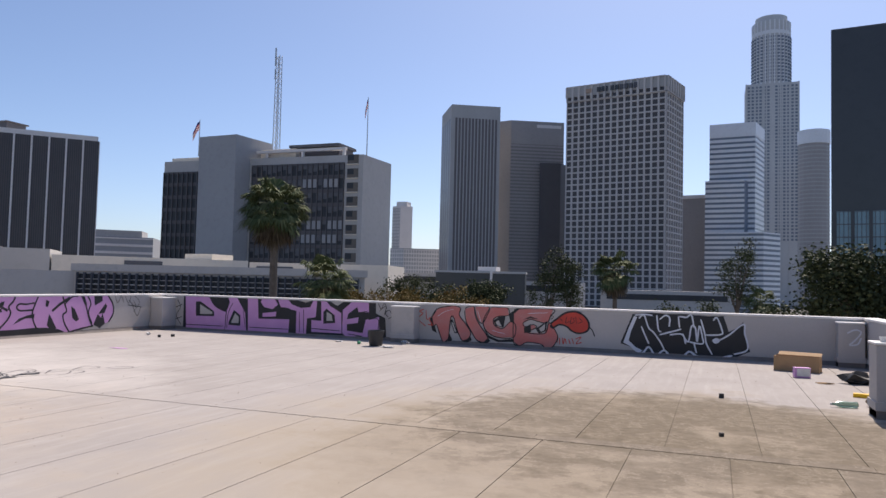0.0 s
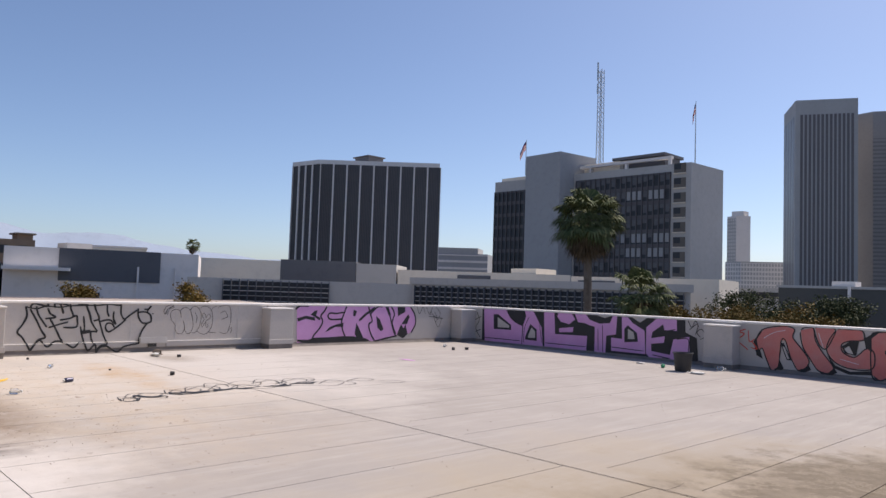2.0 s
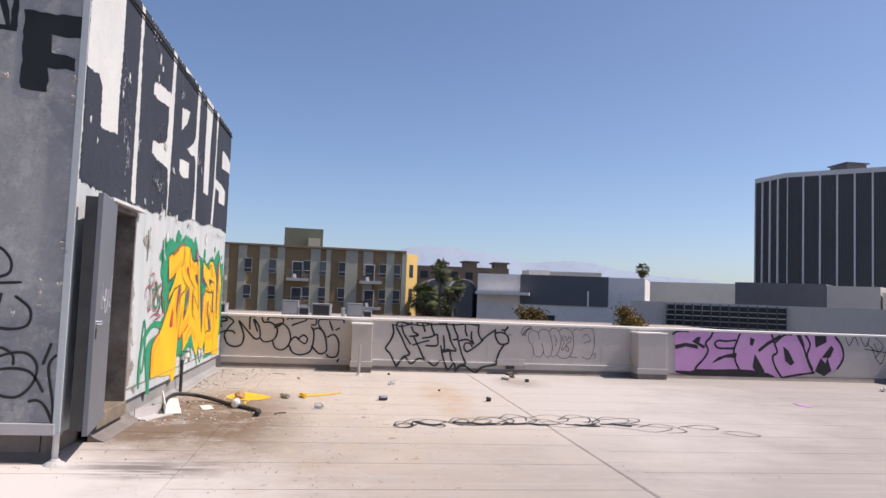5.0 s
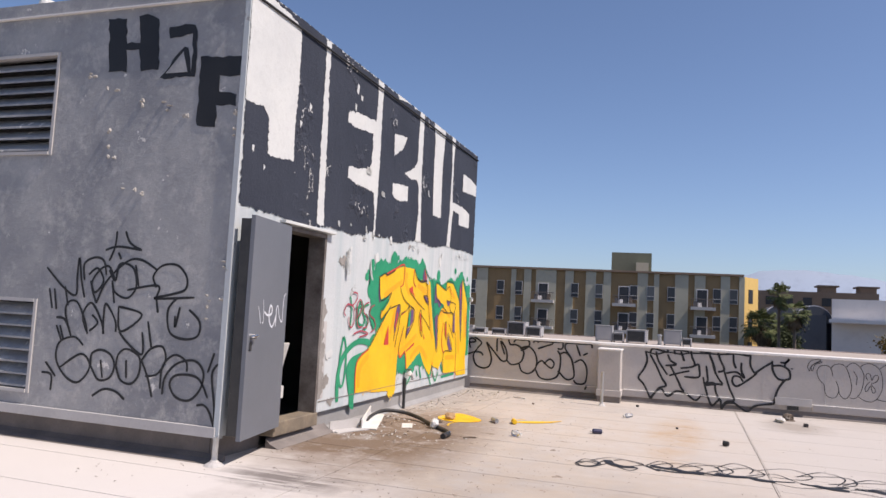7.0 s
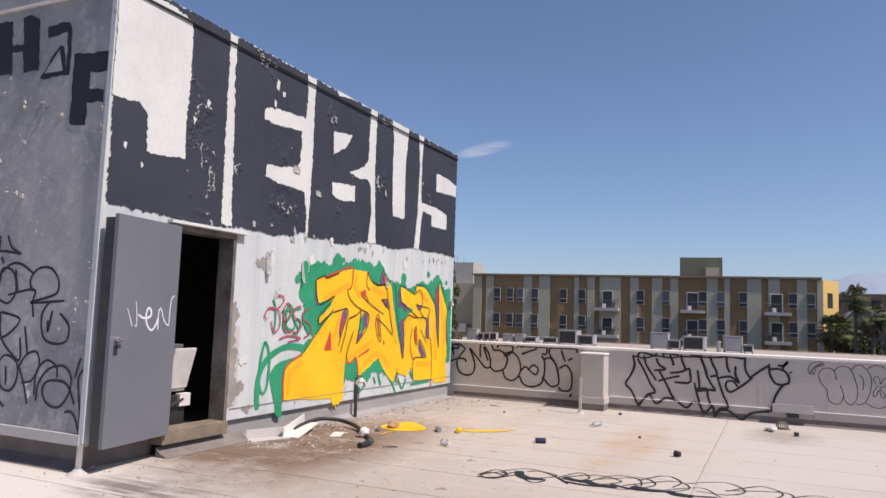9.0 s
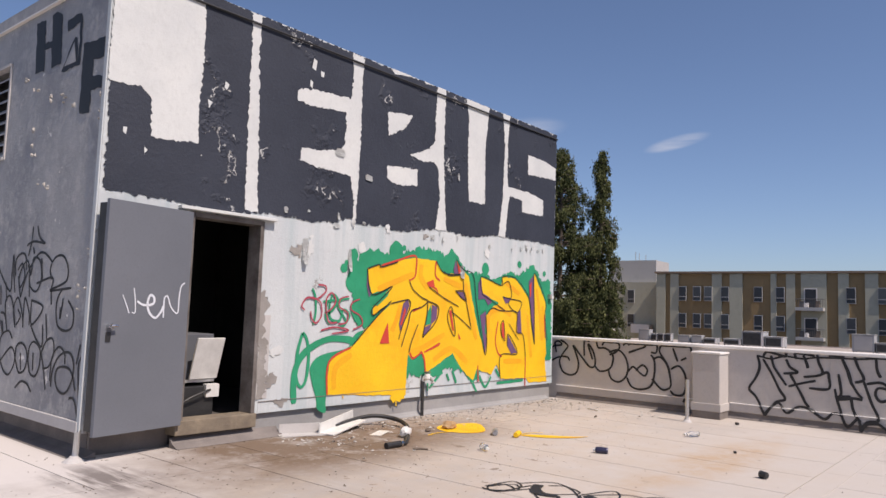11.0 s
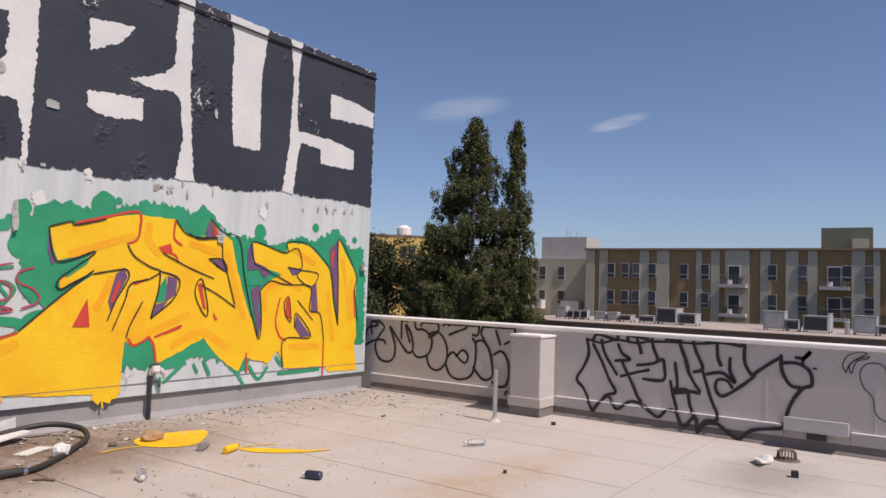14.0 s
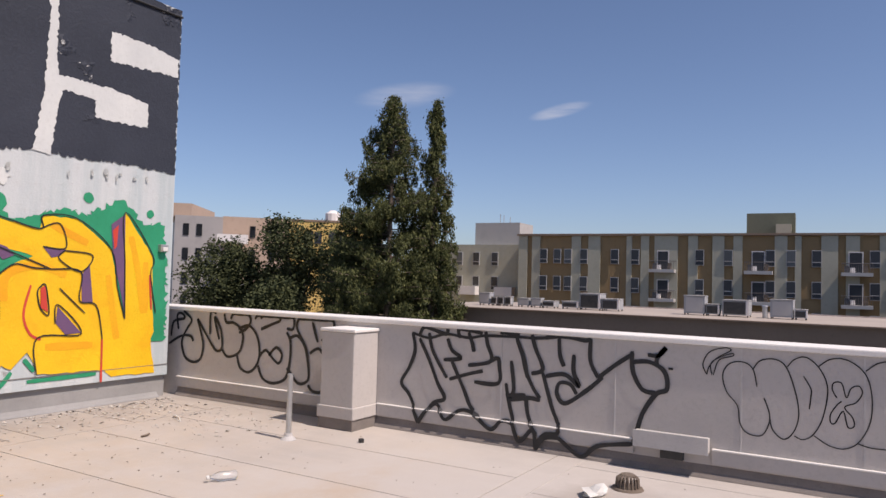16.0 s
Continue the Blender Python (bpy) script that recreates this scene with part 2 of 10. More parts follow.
    # pale coating by the penthouse, whitened further to carry its sunlit glare
    coat = ellipse_mask(n, l, co, -7.7, 0.8, 2.2, 3.2, w1, 0.55, 1.1)
    col = mix(n, l, arith(n, l, "MULTIPLY", coat, 0.8), col, (0.68, 0.64, 0.605))
    smear = arith(n, l, "MULTIPLY", ellipse_mask(n, l, co, -8.42, 2.75, 0.42, 0.75, w2, 0.35, 1.1), ramp(n, l, brush, 0.42, 0.54))
    col = mix(n, l, arith(n, l, "MULTIPLY", smear, 0.85), col, (0.13, 0.11, 0.10))
    drainst = ellipse_mask(n, l, co, -15.4, 7.75, 0.95, 0.6, w2, 0.25, 1.05)
    col = mix(n, l, arith(n, l, "MULTIPLY", drainst, 0.6), col, (0.25, 0.21, 0.17))
    col = mix(n, l, arith(n, l, "MULTIPLY", ramp(n, l, fine, 0.55, 0.8), 0.28), col, (0.28, 0.25, 0.22))
    rnd = n.new("ShaderNodeObjectInfo").outputs["Random"]
    col = mix(n, l, arith(n, l, "MULTIPLY", rnd, 0.10), col, (0.42, 0.38, 0.36))
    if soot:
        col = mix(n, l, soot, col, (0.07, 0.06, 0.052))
    l.new(col, b.inputs["Base Color"])
    b.inputs["Roughness"].default_value, b.inputs["Specular IOR Level"].default_value = 0.9, 0.12
    bp = n.new("ShaderNodeBump")
    bp.inputs["Strength"].default_value, bp.inputs["Distance"].default_value = 0.35, 0.014
    l.new(arith(n, l, "ADD", arith(n, l, "MULTIPLY", fine, 0.4), arith(n, l, "ADD", w2, arith(n, l, "MULTIPLY", mid, 0.5))), bp.inputs["Height"])
    l.new(bp.outputs["Normal"], b.inputs["Normal"])
    return m


M_DECK = deck_material("roof_membrane", (0.388, 0.355, 0.328), (0.338, 0.309, 0.285))
# dark tar for joints and fillets; at wall feet it carries painted shade
M_TAR_SHADE = surface("tar_and_foot_shade", (0.16, 0.14, 0.13), (0.24, 0.21, 0.19), 3, 60, 0.85)
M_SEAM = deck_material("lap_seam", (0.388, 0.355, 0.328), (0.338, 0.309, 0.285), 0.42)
M_PARAPET = surface("parapet_render", (0.50, 0.465, 0.44), (0.44, 0.41, 0.39), 0.8, 25, 0.85, 0.15, spots=(0.36, 0.34, 0.33), spot_scale=1.3, spot_cut=(0.58, 0.8))
M_CAP = surface("parapet_cap_paint", (0.82, 0.79, 0.75), (0.74, 0.71, 0.68), 1.5, 40, 0.7, 0.1)
M_FLASH = surface("base_flashing", (0.52, 0.50, 0.48), (0.44, 0.42, 0.41), 2, 30, 0.8, 0.2)
M_STUCCO_W = streaked("white_painted_stucco", (0.56, 0.59, 0.59), (0.50, 0.53, 0.545), 0.9, 22, 0.75, 0.35, (0.33, 0.325, 0.315), 2.6, (0.63, 0.66))
M_STUCCO_G = scuffed("grey_painted_stucco", (0.235, 0.24, 0.255), (0.40, 0.395, 0.39), (0.60, 0.575, 0.54), (0.74, 0.71, 0.66))
M_NAVY = peeling("dark_slate_paint", (0.019, 0.024, 0.038), (0.029, 0.035, 0.052), (0.50, 0.50, 0.49))
M_BASEGREY = surface("dusty_grey_flashing", (0.33, 0.325, 0.32), (0.26, 0.255, 0.25), 2, 30, 0.85, 0.2)
M_BARE = surface("bare_grey_render", (0.33, 0.31, 0.29), (0.24, 0.22, 0.20), 4, 40, 0.9, 0.4)
M_FLAKE = surface("dusty_paint_flakes", (0.50, 0.47, 0.43), (0.40, 0.37, 0.34), 6, 40, 0.85, 0.0)
M_WHITE = surface("white_paint", (0.66, 0.67, 0.65), (0.56, 0.575, 0.57), 1.6, 25, 0.7, 0.3)
M_BLACK = surface("black_spray_paint", (0.012, 0.012, 0.014), (0.02, 0.02, 0.022), 3, 60, 0.6, 0.05)
M_DOOR = surface("grey_door_paint", (0.155, 0.165, 0.187), (0.132, 0.142, 0.162), 1.2, 50, 0.5, 0.08)
M_DARKSTEEL = surface("dark_steel", (0.05, 0.05, 0.052), (0.08, 0.078, 0.075), 4, 60, 0.5, 0.1, 0.6)
M_STEEL = surface("galvanised_steel", (0.55, 0.55, 0.54), (0.42, 0.42, 0.42), 6, 50, 0.4, 0.1, 0.7)
M_CHROME = surface("chrome", (0.75, 0.75, 0.75), (0.65, 0.65, 0.65), 6, 50, 0.2, 0.02, 1.0)
M_WOODSILL = surface("worn_timber_sill", (0.27, 0.22, 0.155), (0.155, 0.125, 0.095), 5, 40, 0.8, 0.3)
# near-black: the gloom of the unlit machine room is put into this colour
M_ROOM_SHADE = surface("room_wall_with_shade", (0.10, 0.09, 0.085), (0.07, 0.065, 0.06), 2, 30, 0.9, 0.2)
M_RUBBER = surface("black_rubber", (0.018, 0.018, 0.02), (0.03, 0.03, 0.03), 6, 60, 0.55, 0.1)
M_CARD = surface("cardboard", (0.42, 0.27, 0.14), (0.36, 0.23, 0.12), 3, 50, 0.85, 0.1)
M_PLASTICW = surface("white_plastic", (0.72, 0.71, 0.68), (0.6, 0.59, 0.56), 8, 50, 0.5, 0.1)
M_YELLOW = surface("yellow_spray_paint", (0.84, 0.54, 0.010), (0.82, 0.46, 0.008), 1.8, 40, 0.55, 0.25, spots=(0.80, 0.36, 0.005), spot_scale=1.4, spot_cut=(0.52, 0.72), bump_dist=0.02)
M_ORANGE = surface("orange_spray_paint", (0.82, 0.43, 0.008), (0.80, 0.34, 0.008), 2.5, 40, 0.55, 0.1)
M_GREEN = surface("green_spray_paint", (0.008, 0.235, 0.11), (0.016, 0.31, 0.155), 2.5, 40, 0.6, 0.1, spots=(0.30, 0.45, 0.38), spot_scale=1.9, spot_cut=(0.64, 0.9))
M_RED = surface("red_spray_paint", (0.62, 0.06, 0.035), (0.5, 0.045, 0.03), 2.5, 40, 0.6, 0.1)
M_CRIMSON = surface("crimson_spray_paint", (0.42, 0.06, 0.09), (0.36, 0.05, 0.08), 2.5, 40, 0.6, 0.1)
M_PURPLE = surface("purple_spray_paint", (0.12, 0.07, 0.16), (0.17, 0.08, 0.16), 2.5, 40, 0.6, 0.1)
M_PINK = surface("pink_spray_paint", (0.62, 0.33, 0.60), (0.56, 0.28, 0.54), 2.0, 40, 0.6, 0.1)
M_CORAL = surface("coral_red_spray_paint", (0.58, 0.15, 0.13), (0.52, 0.22, 0.20), 2.0, 40, 0.6, 0.1)
M_SPRAYW = surface("white_spray_paint", (0.72, 0.74, 0.78), (0.6, 0.62, 0.68), 2.0, 40, 0.6, 0.1)
M_GLASS_FAR = surface("dark_window_glass", (0.03, 0.033, 0.04), (0.045, 0.048, 0.055), 0.1, 3, 0.4, 0.0)
M_GLASS_FAR.node_tree.nodes["Principled BSDF"].inputs["Specular IOR Level"].default_value = 0.3
M_ASPHALT = surface("street_ground", (0.11, 0.105, 0.10), (0.16, 0.155, 0.145), 0.02, 0.5, 0.9, 0.0)
M_BARK = surface("bark", (0.13, 0.10, 0.075), (0.19, 0.15, 0.12), 3, 25, 0.9, 0.5)


def leaf_material(name, ca, cb):
    m, n, l, b = shader(name)
    rnd = n.new("ShaderNodeNewGeometry").outputs["Random Per Island"]
    l.new(mix(n, l, rnd, ca, cb), b.inputs["Base Color"])
    b.inputs["Roughness"].default_value, b.inputs["Specular IOR Level"].default_value = 0.75, 0.2
    return m


M_CONIFER = leaf_material("conifer_foliage", (0.032, 0.044, 0.017), (0.135, 0.142, 0.052))
M_BROADLEAF = leaf_material("broadleaf_foliage", (0.026, 0.036, 0.016), (0.092, 0.103, 0.044))
M_PALM = leaf_material("palm_foliage", (0.055, 0.08, 0.028), (0.16, 0.17, 0.075))
M_PALMDEAD = leaf_material("dead_palm_fronds", (0.075, 0.052, 0.03), (0.17, 0.125, 0.08))
M_AUTUMN = leaf_material("dry_yellow_foliage", (0.20, 0.12, 0.03), (0.12, 0.10, 0.03))


# ---- mesh helpers ----
def mesh_of(name, bm, mat, smooth=False):
    bmesh.ops.recalc_face_normals(bm, faces=bm.faces[:])
    me = bpy.data.meshes.new(name)
    bm.to_mesh(me)
    bm.free()
    if smooth:
        for p in me.polygons:
            p.use_smooth = True
    if mat:
        me.materials.append(mat)
    return me


def part(name, bm, material, parent, label="", smooth=False):
    """One mesh object under a thing or under a part."""
    ob = new(name, mesh_of(name, bm, material, smooth))
    ob.parent = parent
    if parent is not None:
        ob.matrix_parent_inverse = parent.matrix_world.inverted() if parent.type != "EMPTY" else Matrix.Translation(-parent.location)
    if label:
        ob["label"] = label
    return ob


def thing(name, at, label, category, group="", kind=""):
    ob = new(name)
    ob.location = at
    ob.empty_display_size = 0.2
    return tagged(ob, label, category, group, kind)


def solid(name, bm, material, label, category, kind="", group="", smooth=False):
    return tagged(new(name, mesh_of(name, bm, material, smooth)), label, category, group, kind)


def add_box(bm, x0, x1, y0, y1, z0, z1, bevel=0.0):
    vs = [bm.verts.new((x, y, z)) for x in (x0, x1) for y in (y0, y1) for z in (z0, z1)]
    fs = [(0, 1, 3, 2), (4, 6, 7, 5), (0, 4, 5, 1), (2, 3, 7, 6), (0, 2, 6, 4), (1, 5, 7, 3)]
    faces = [bm.faces.new([vs[i] for i in f]) for f in fs]
    if bevel:
        edges = list({e for f in faces for e in f.edges})
        bmesh.ops.bevel(bm, geom=edges, offset=bevel, segments=2, affect="EDGES", profile=0.6)
    return bm


def box(x0, x1, y0, y1, z0, z1, bevel=0.0):
    return add_box(bmesh.new(), x0, x1, y0, y1, z0, z1, bevel)


def add_tube(bm, pts, radius, sides=8, ends=True, taper=None):
    """A round tube along pts; taper: radius at the far end."""
    rings, pts = [], [Vector(p) for p in pts]
    for i, p in enumerate(pts):
        d = (pts[min(i + 1, len(pts) - 1)] - pts[max(i - 1, 0)]).normalized()
        up = Vector((0, 0, 1)) if abs(d.z) < 0.9 else Vector((1, 0, 0))
        a = d.cross(up).normalized()
        b = d.cross(a)
        r = radius if taper is None else radius + (taper - radius) * i / max(1, len(pts) - 1)
        rings.append([bm.verts.new(p + (a * math.cos(k * 2 * math.pi / sides) + b * math.sin(k * 2 * math.pi / sides)) * r) for k in range(sides)])
    for r0, r1 in zip(rings, rings[1:]):
        for k in range(sides):
            bm.faces.new((r0[k], r0[(k + 1) % sides], r1[(k + 1) % sides], r1[k]))
    if ends:
        bm.faces.new(rings[0])
        bm.faces.new(rings[-1][::-1])
    return bm


def tube(pts, radius, sides=8, taper=None):
    return add_tube(bmesh.new(), pts, radius, sides, True, taper)


def lathe(profile, sides=20, at=(0, 0, 0)):
    """A turned solid from (radius, height) pairs."""
    bm = bmesh.new()
    rings = [[bm.verts.new((at[0] + r * math.cos(k * 2 * math.pi / sides), at[1] + r * math.sin(k * 2 * math.pi / sides), at[2] + z)) for k in range(sides)] for r, z in profile]
    for r0, r1 in zip(rings, rings[1:]):
        for k in range(sides):
            bm.faces.new((r0[k], r0[(k + 1) % sides], r1[(k + 1) % sides], r1[k]))
    bm.faces.new(rings[0])
    bm.faces.new(rings[-1])
    return bm


def smooth_line(pts, steps=5, closed=False):
    """Catmull-Rom through pts."""
    ps = [Vector(p) for p in pts]
    k = len(ps)
    out = []
    for i in range(k if closed else k - 1):
        p0, p1, p2, p3 = (ps[(i + j) % k] if closed else ps[max(0, min(k - 1, i + j))] for j in (-1, 0, 1, 2))
        for s in range(steps):
            t = s / steps
            out.append(0.5 * (2 * p1 + (p2 - p0) * t + (2 * p0 - 5 * p1 + 4 * p2 - p3) * t * t + (3 * p1 - p0 - 3 * p2 + p3) * t ** 3))
    if not closed:
        out.append(ps[-1])
    return out


def prism_mesh(bm, foot, z0, z1):
    lo = [bm.verts.new((x, y, z0)) for x, y in foot]
    hi = [bm.verts.new((x, y, z1)) for x, y in foot]
    k = len(foot)
    for i in range(k):
        bm.faces.new((lo[i], lo[(i + 1) % k], hi[(i + 1) % k], hi[i]))
    bm.faces.new(lo[::-1])
    bm.faces.new(hi)
    return bm


def slab_on(bm, p, q, a0, a1, z0, z1, out0, out1):
    """A box on the face that runs from p to q on the plan (outside on the right of p->q): a along it, out away from it."""
    p, q = Vector(p), Vector(q)
    d = (q - p).normalized()
    o = Vector((d.y, -d.x))
    foot = [p + d * a0 + o * out0, p + d * a0 + o * out1, p + d * a1 + o * out1, p + d * a1 + o * out0]
    return prism_mesh(bm, [tuple(f) for f in foot], z0, z1)


def grid_parts(name, mat, parent, p, q, z0, z1, cols, rows, wv, wh, depth, sink=0.05, label=""):
    """Facade grid on the face p->q, each bar a part of its own."""
    length = (Vector(q) - Vector(p)).length
    if wv:
        for i in range(cols + 1):
            a = length * i / cols
            part(name, slab_on(bmesh.new(), p, q, max(0, a - wv / 2), min(length, a + wv / 2), z0, z1, -sink, depth), mat, parent, label)
    if wh:
        for j in range(rows + 1):
            z = z0 + (z1 - z0) * j / rows
            part(name, slab_on(bmesh.new(), p, q, 0, length, max(z0, z - wh / 2), min(z1, z + wh / 2), -sink, depth * 0.9), mat, parent, label)


# ---- ground, roof deck, parapets ----
GROUND_Z = -13.0
ground = solid("ground", prism_mesh(bmesh.new(), [(-4500, -4500), (4500, -4500), (4500, 4500), (-4500, 4500)], GROUND_Z - 0.5, GROUND_Z), M_ASPHALT, "grey asphalt city ground far below the roof", "ground", "structure")

WX, NY, EX, SY = -16.9, 17.72, 2.55, -9.0      # inner faces of the parapets
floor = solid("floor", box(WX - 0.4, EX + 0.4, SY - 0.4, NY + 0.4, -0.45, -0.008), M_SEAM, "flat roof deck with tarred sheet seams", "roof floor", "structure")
host = solid("building_body", box(WX - 0.35, EX + 0.35, SY - 0.35, NY + 0.35, GROUND_Z, -0.45), M_PARAPET, "plain rendered walls of the building under the roof", "building", "structure")


def parapet(name, x0, x1, y0, y1, label):
    return solid(name, box(x0, x1, y0, y1, -0.3, 1.035), M_PARAPET, label, "parapet wall", "structure")


TW = 0.32
wall_west = parapet("wall_west", WX - TW, WX, SY, NY + TW, "grey rendered parapet wall with spray-painted tags and joints")
wall_north = parapet("wall_north", WX, EX + TW, NY, NY + TW, "shaded grey parapet wall covered in graffiti pieces")
wall_east = parapet("wall_east", EX, EX + TW, SY, NY, "grey parapet wall along the roof edge")
wall_south = parapet("wall_south", WX, EX, SY - TW, SY, "plain grey parapet wall behind the walker")


def cap_run(wall, x0, x1, y0, y1):
    part("coping", box(x0, x1, y0, y1, 1.037, 1.085, 0.012), M_CAP, wall, "white painted coping")


cap_run(wall_west, WX - TW - 0.02, WX + 0.02, SY, NY + TW + 0.02)
cap_run(wall_north, WX + 0.024, EX + TW + 0.02, NY - 0.02, NY + TW + 0.02)
cap_run(wall_east, EX - 0.02, EX + TW + 0.02, SY, NY - 0.024)
cap_run(wall_south, WX + 0.024, EX - 0.024, SY - TW, SY + 0.02)


def cant(axis, a0, a1, wall_at, sign, h, reach):
    bm = bmesh.new()
    ends = []
    for a in (a0, a1):
        ends.append([bm.verts.new((wall_at + sign * o, a, z) if axis == "y" else (a, wall_at + sign * o, z)) for o, z in ((0, h), (reach * 0.35, h * 0.45), (reach, 0.003), (0, 0.003))])
    for i in range(4):
        bm.faces.new((ends[0][i], ends[0][(i + 1) % 4], ends[1][(i + 1) % 4], ends[1][i]))
    bm.faces.new(ends[0])
    bm.faces.new(ends[1][::-1])
    return bm


AP = 0.032
part("flashing_apron", box(WX + 0.001, WX + 0.0045, 11.27, NY - 0.66, 0.115, 0.222), M_PARAPET, wall_west)
for lo, hi in ((1.95, 4.52), (4.98, 7.6), (8.22, 10.57)):
    part("flashing_apron", box(WX + 0.001, WX + AP, lo, hi, 0.115, 0.222, 0.004), M_PARAPET, wall_west, "pale metal flashing apron")
    # lip takes the white cap colour so its sunlit edge is painted in
    part("apron_lip", box(WX + 0.001, WX + AP + 0.006, lo, hi, 0.2225, 0.234, 0.003), M_CAP, wall_west, "metal lip, white for its sunlit edge")
# dark parapet cants: the shade below the apron is put into their colour
part("cant_strip", cant("y", 1.95, NY, WX, 1, 0.10, 0.05), M_TAR_SHADE, wall_west)
for lo, hi in ((WX + 0.52, -8.84), (-8.09, 1.94)):
    part("flashing_apron", box(lo, hi, NY - 0.0045, NY - 0.001, 0.115, 0.222), M_PARAPET, wall_north)
part("cant_strip", cant("x", WX + 0.13, EX, NY, -1, 0.10, 0.05), M_TAR_SHADE, wall_north)
part("flashing_apron", box(EX - AP, EX - 0.001, SY, 10.16, 0.115, 0.222, 0.004), M_PARAPET, wall_east)
part("flashing_apron", box(EX - AP, EX - 0.001, 10.74, 17.28, 0.115, 0.222, 0.004), M_PARAPET, wall_east)
part("cant_strip", cant("y", SY, NY - 0.13, EX, -1, 0.10, 0.05), M_TAR_SHADE, wall_east)
# render joints on the west wall
for yj in (6.35, 7.42, 8.42, 9.25, 9.95, 13.1, 14.9):
    part("render_joint", box(WX, WX + 0.004, yj, yj + 0.012, 0.23, 1.03), M_FLASH, wall_west, "pale crack line")


def pilaster(x0, x1, y0, y1, label):
    p = thing("pilaster", ((x0 + x1) / 2, (y0 + y1) / 2, 0), label, "pilaster", "pilasters along the parapet", "structure")
    part("shaft", box(x0, x1, y0, y1, 0.0, 0.955, 0.012), M_PARAPET, p)
    part("cap_slab", box(x0 - 0.015, x1 + 0.015, y0 - 0.015, y1 + 0.015, 0.957, 0.99, 0.01), M_CAP, p, "white painted top")
    part("foot_apron", box(x0 - 0.02, x1 + 0.02, y0 - 0.02, y1 + 0.02, 0.11, 0.225, 0.008), M_PARAPET, p)
    # flush foot band, darkened in colour for the shade under the apron
    part("foot_shade", box(x0, x1 + 0.004, y0 - 0.004, y1 + 0.004, 0.0, 0.108), M_TAR_SHADE, p, "foot band coloured dark for the shade under its apron")
    return p


pilaster(WX + 0.002, -16.5, 4.545, 4.955, "grey rendered pilaster with white cap beside a vent pipe")
pilaster(WX + 0.002, -16.5, 10.6, 11.24, "wide grey rendered pilaster beside the pink graffiti")
pilaster(WX + 0.035, -16.42, NY - 0.62, NY - 0.002, "shaded grey corner pilaster with a small tag")
pilaster(-8.80, -8.13, 17.32, NY - 0.002, "shaded grey pilaster behind the black bucket")
pilaster(1.98, 2.50, 17.32, NY - 0.002, "grey pilaster with a faded white tag near the corner")
pilaster(1.42, EX - 0.002, 10.2, 10.7, "deep grey rendered pilaster on the side parapet")

# ---- penthouse ----
PX0, PX1, PYF, PTOP = -16.74, -8.55, 1.93, 4.74
PYB = -7.5
OX0, OX1, OZ0, OZ1 = -10.42, -9.50, 0.27, 2.40      # doorway
wall_penthouse_front = thing("wall_penthouse_front", (-12.6, 1.8, 0), "white stucco penthouse wall with huge block letters and yellow graffiti", "wall", kind="structure")
part("wall_panel", box(PX0, OX0, PYF - 0.2, PYF, 0.26, PTOP, 0.0), M_STUCCO_W, wall_penthouse_front)
part("wall_panel", box(OX1, PX1, PYF - 0.2, PYF, 0.26, PTOP), M_STUCCO_W, wall_penthouse_front)
part("wall_panel", box(OX0 + 0.001, OX1 - 0.001, PYF - 0.2, PYF, OZ1, PTOP), M_STUCCO_W, wall_penthouse_front)
part("base_upstand", box(PX0, OX0 - 0.02, PYF - 0.2, PYF - 0.045, 0.0, 0.258), M_BASEGREY, wall_penthouse_front, "grey base flashing under the stucco")
# tar-dark base beside the doorway: shade beneath the stucco put into its colour
part("base_upstand", box(OX1, PX1 - 0.16, PYF - 0.2, PYF - 0.16, 0.0, 0.258), M_TAR_SHADE, wall_penthouse_front)
part("drip_strip", box(PX0, OX0 - 0.05, PYF, PYF + 0.004, 0.262, 0.385), M_STUCCO_W, wall_penthouse_front, "painted metal drip strip")
part("strip_joint", box(PX0, OX0 - 0.05, PYF, PYF + 0.0135, 0.386, 0.392), M_TAR_SHADE, wall_penthouse_front, "dark joint line")
part("cant_strip", cant("x", PX0 + 0.1, OX0 - 0.1, PYF - 0.045, 1, 0.06, 0.07), M_BASEGREY, wall_penthouse_front)
wall_penthouse_east = thing("wall_penthouse_east", (-8.6, -2, 0), "grey peeling stucco penthouse wall with black tags and louvres", "wall", kind="structure")
part("wall_panel", box(PX1 - 0.2, PX1, -0.45, PYF - 0.201, 0.26, PTOP), M_STUCCO_G, wall_penthouse_east)
part("wall_facing", box(PX1 - 0.001, PX1 + 0.006, -0.45, PYF - 0.012, 0.345, PTOP - 0.15), M_STUCCO_G, wall_penthouse_east)
part("wall_panel", box(PX1 - 0.2, PX1 + 0.006, -1.75, -0.451, 4.16, PTOP - 0.15), M_STUCCO_G, wall_penthouse_east)
part("wall_panel", box(PX1 - 0.2, PX1 + 0.006, -1.75, -0.451, 1.46, 3.02), M_STUCCO_G, wall_penthouse_east)
part("wall_panel", box(PX1 - 0.2, PX1 + 0.006, -1.75, -0.451, 0.26, 0.47), M_STUCCO_G, wall_penthouse_east)
part("wall_panel", box(PX1 - 0.2, PX1 + 0.006, PYB, -1.751, 0.26, PTOP - 0.15), M_STUCCO_G, wall_penthouse_east)
part("fascia", box(PX1 - 0.2, PX1 + 0.028, PYB, PYF - 0.012, PTOP - 0.148, PTOP - 0.004), M_STUCCO_G, wall_penthouse_east)
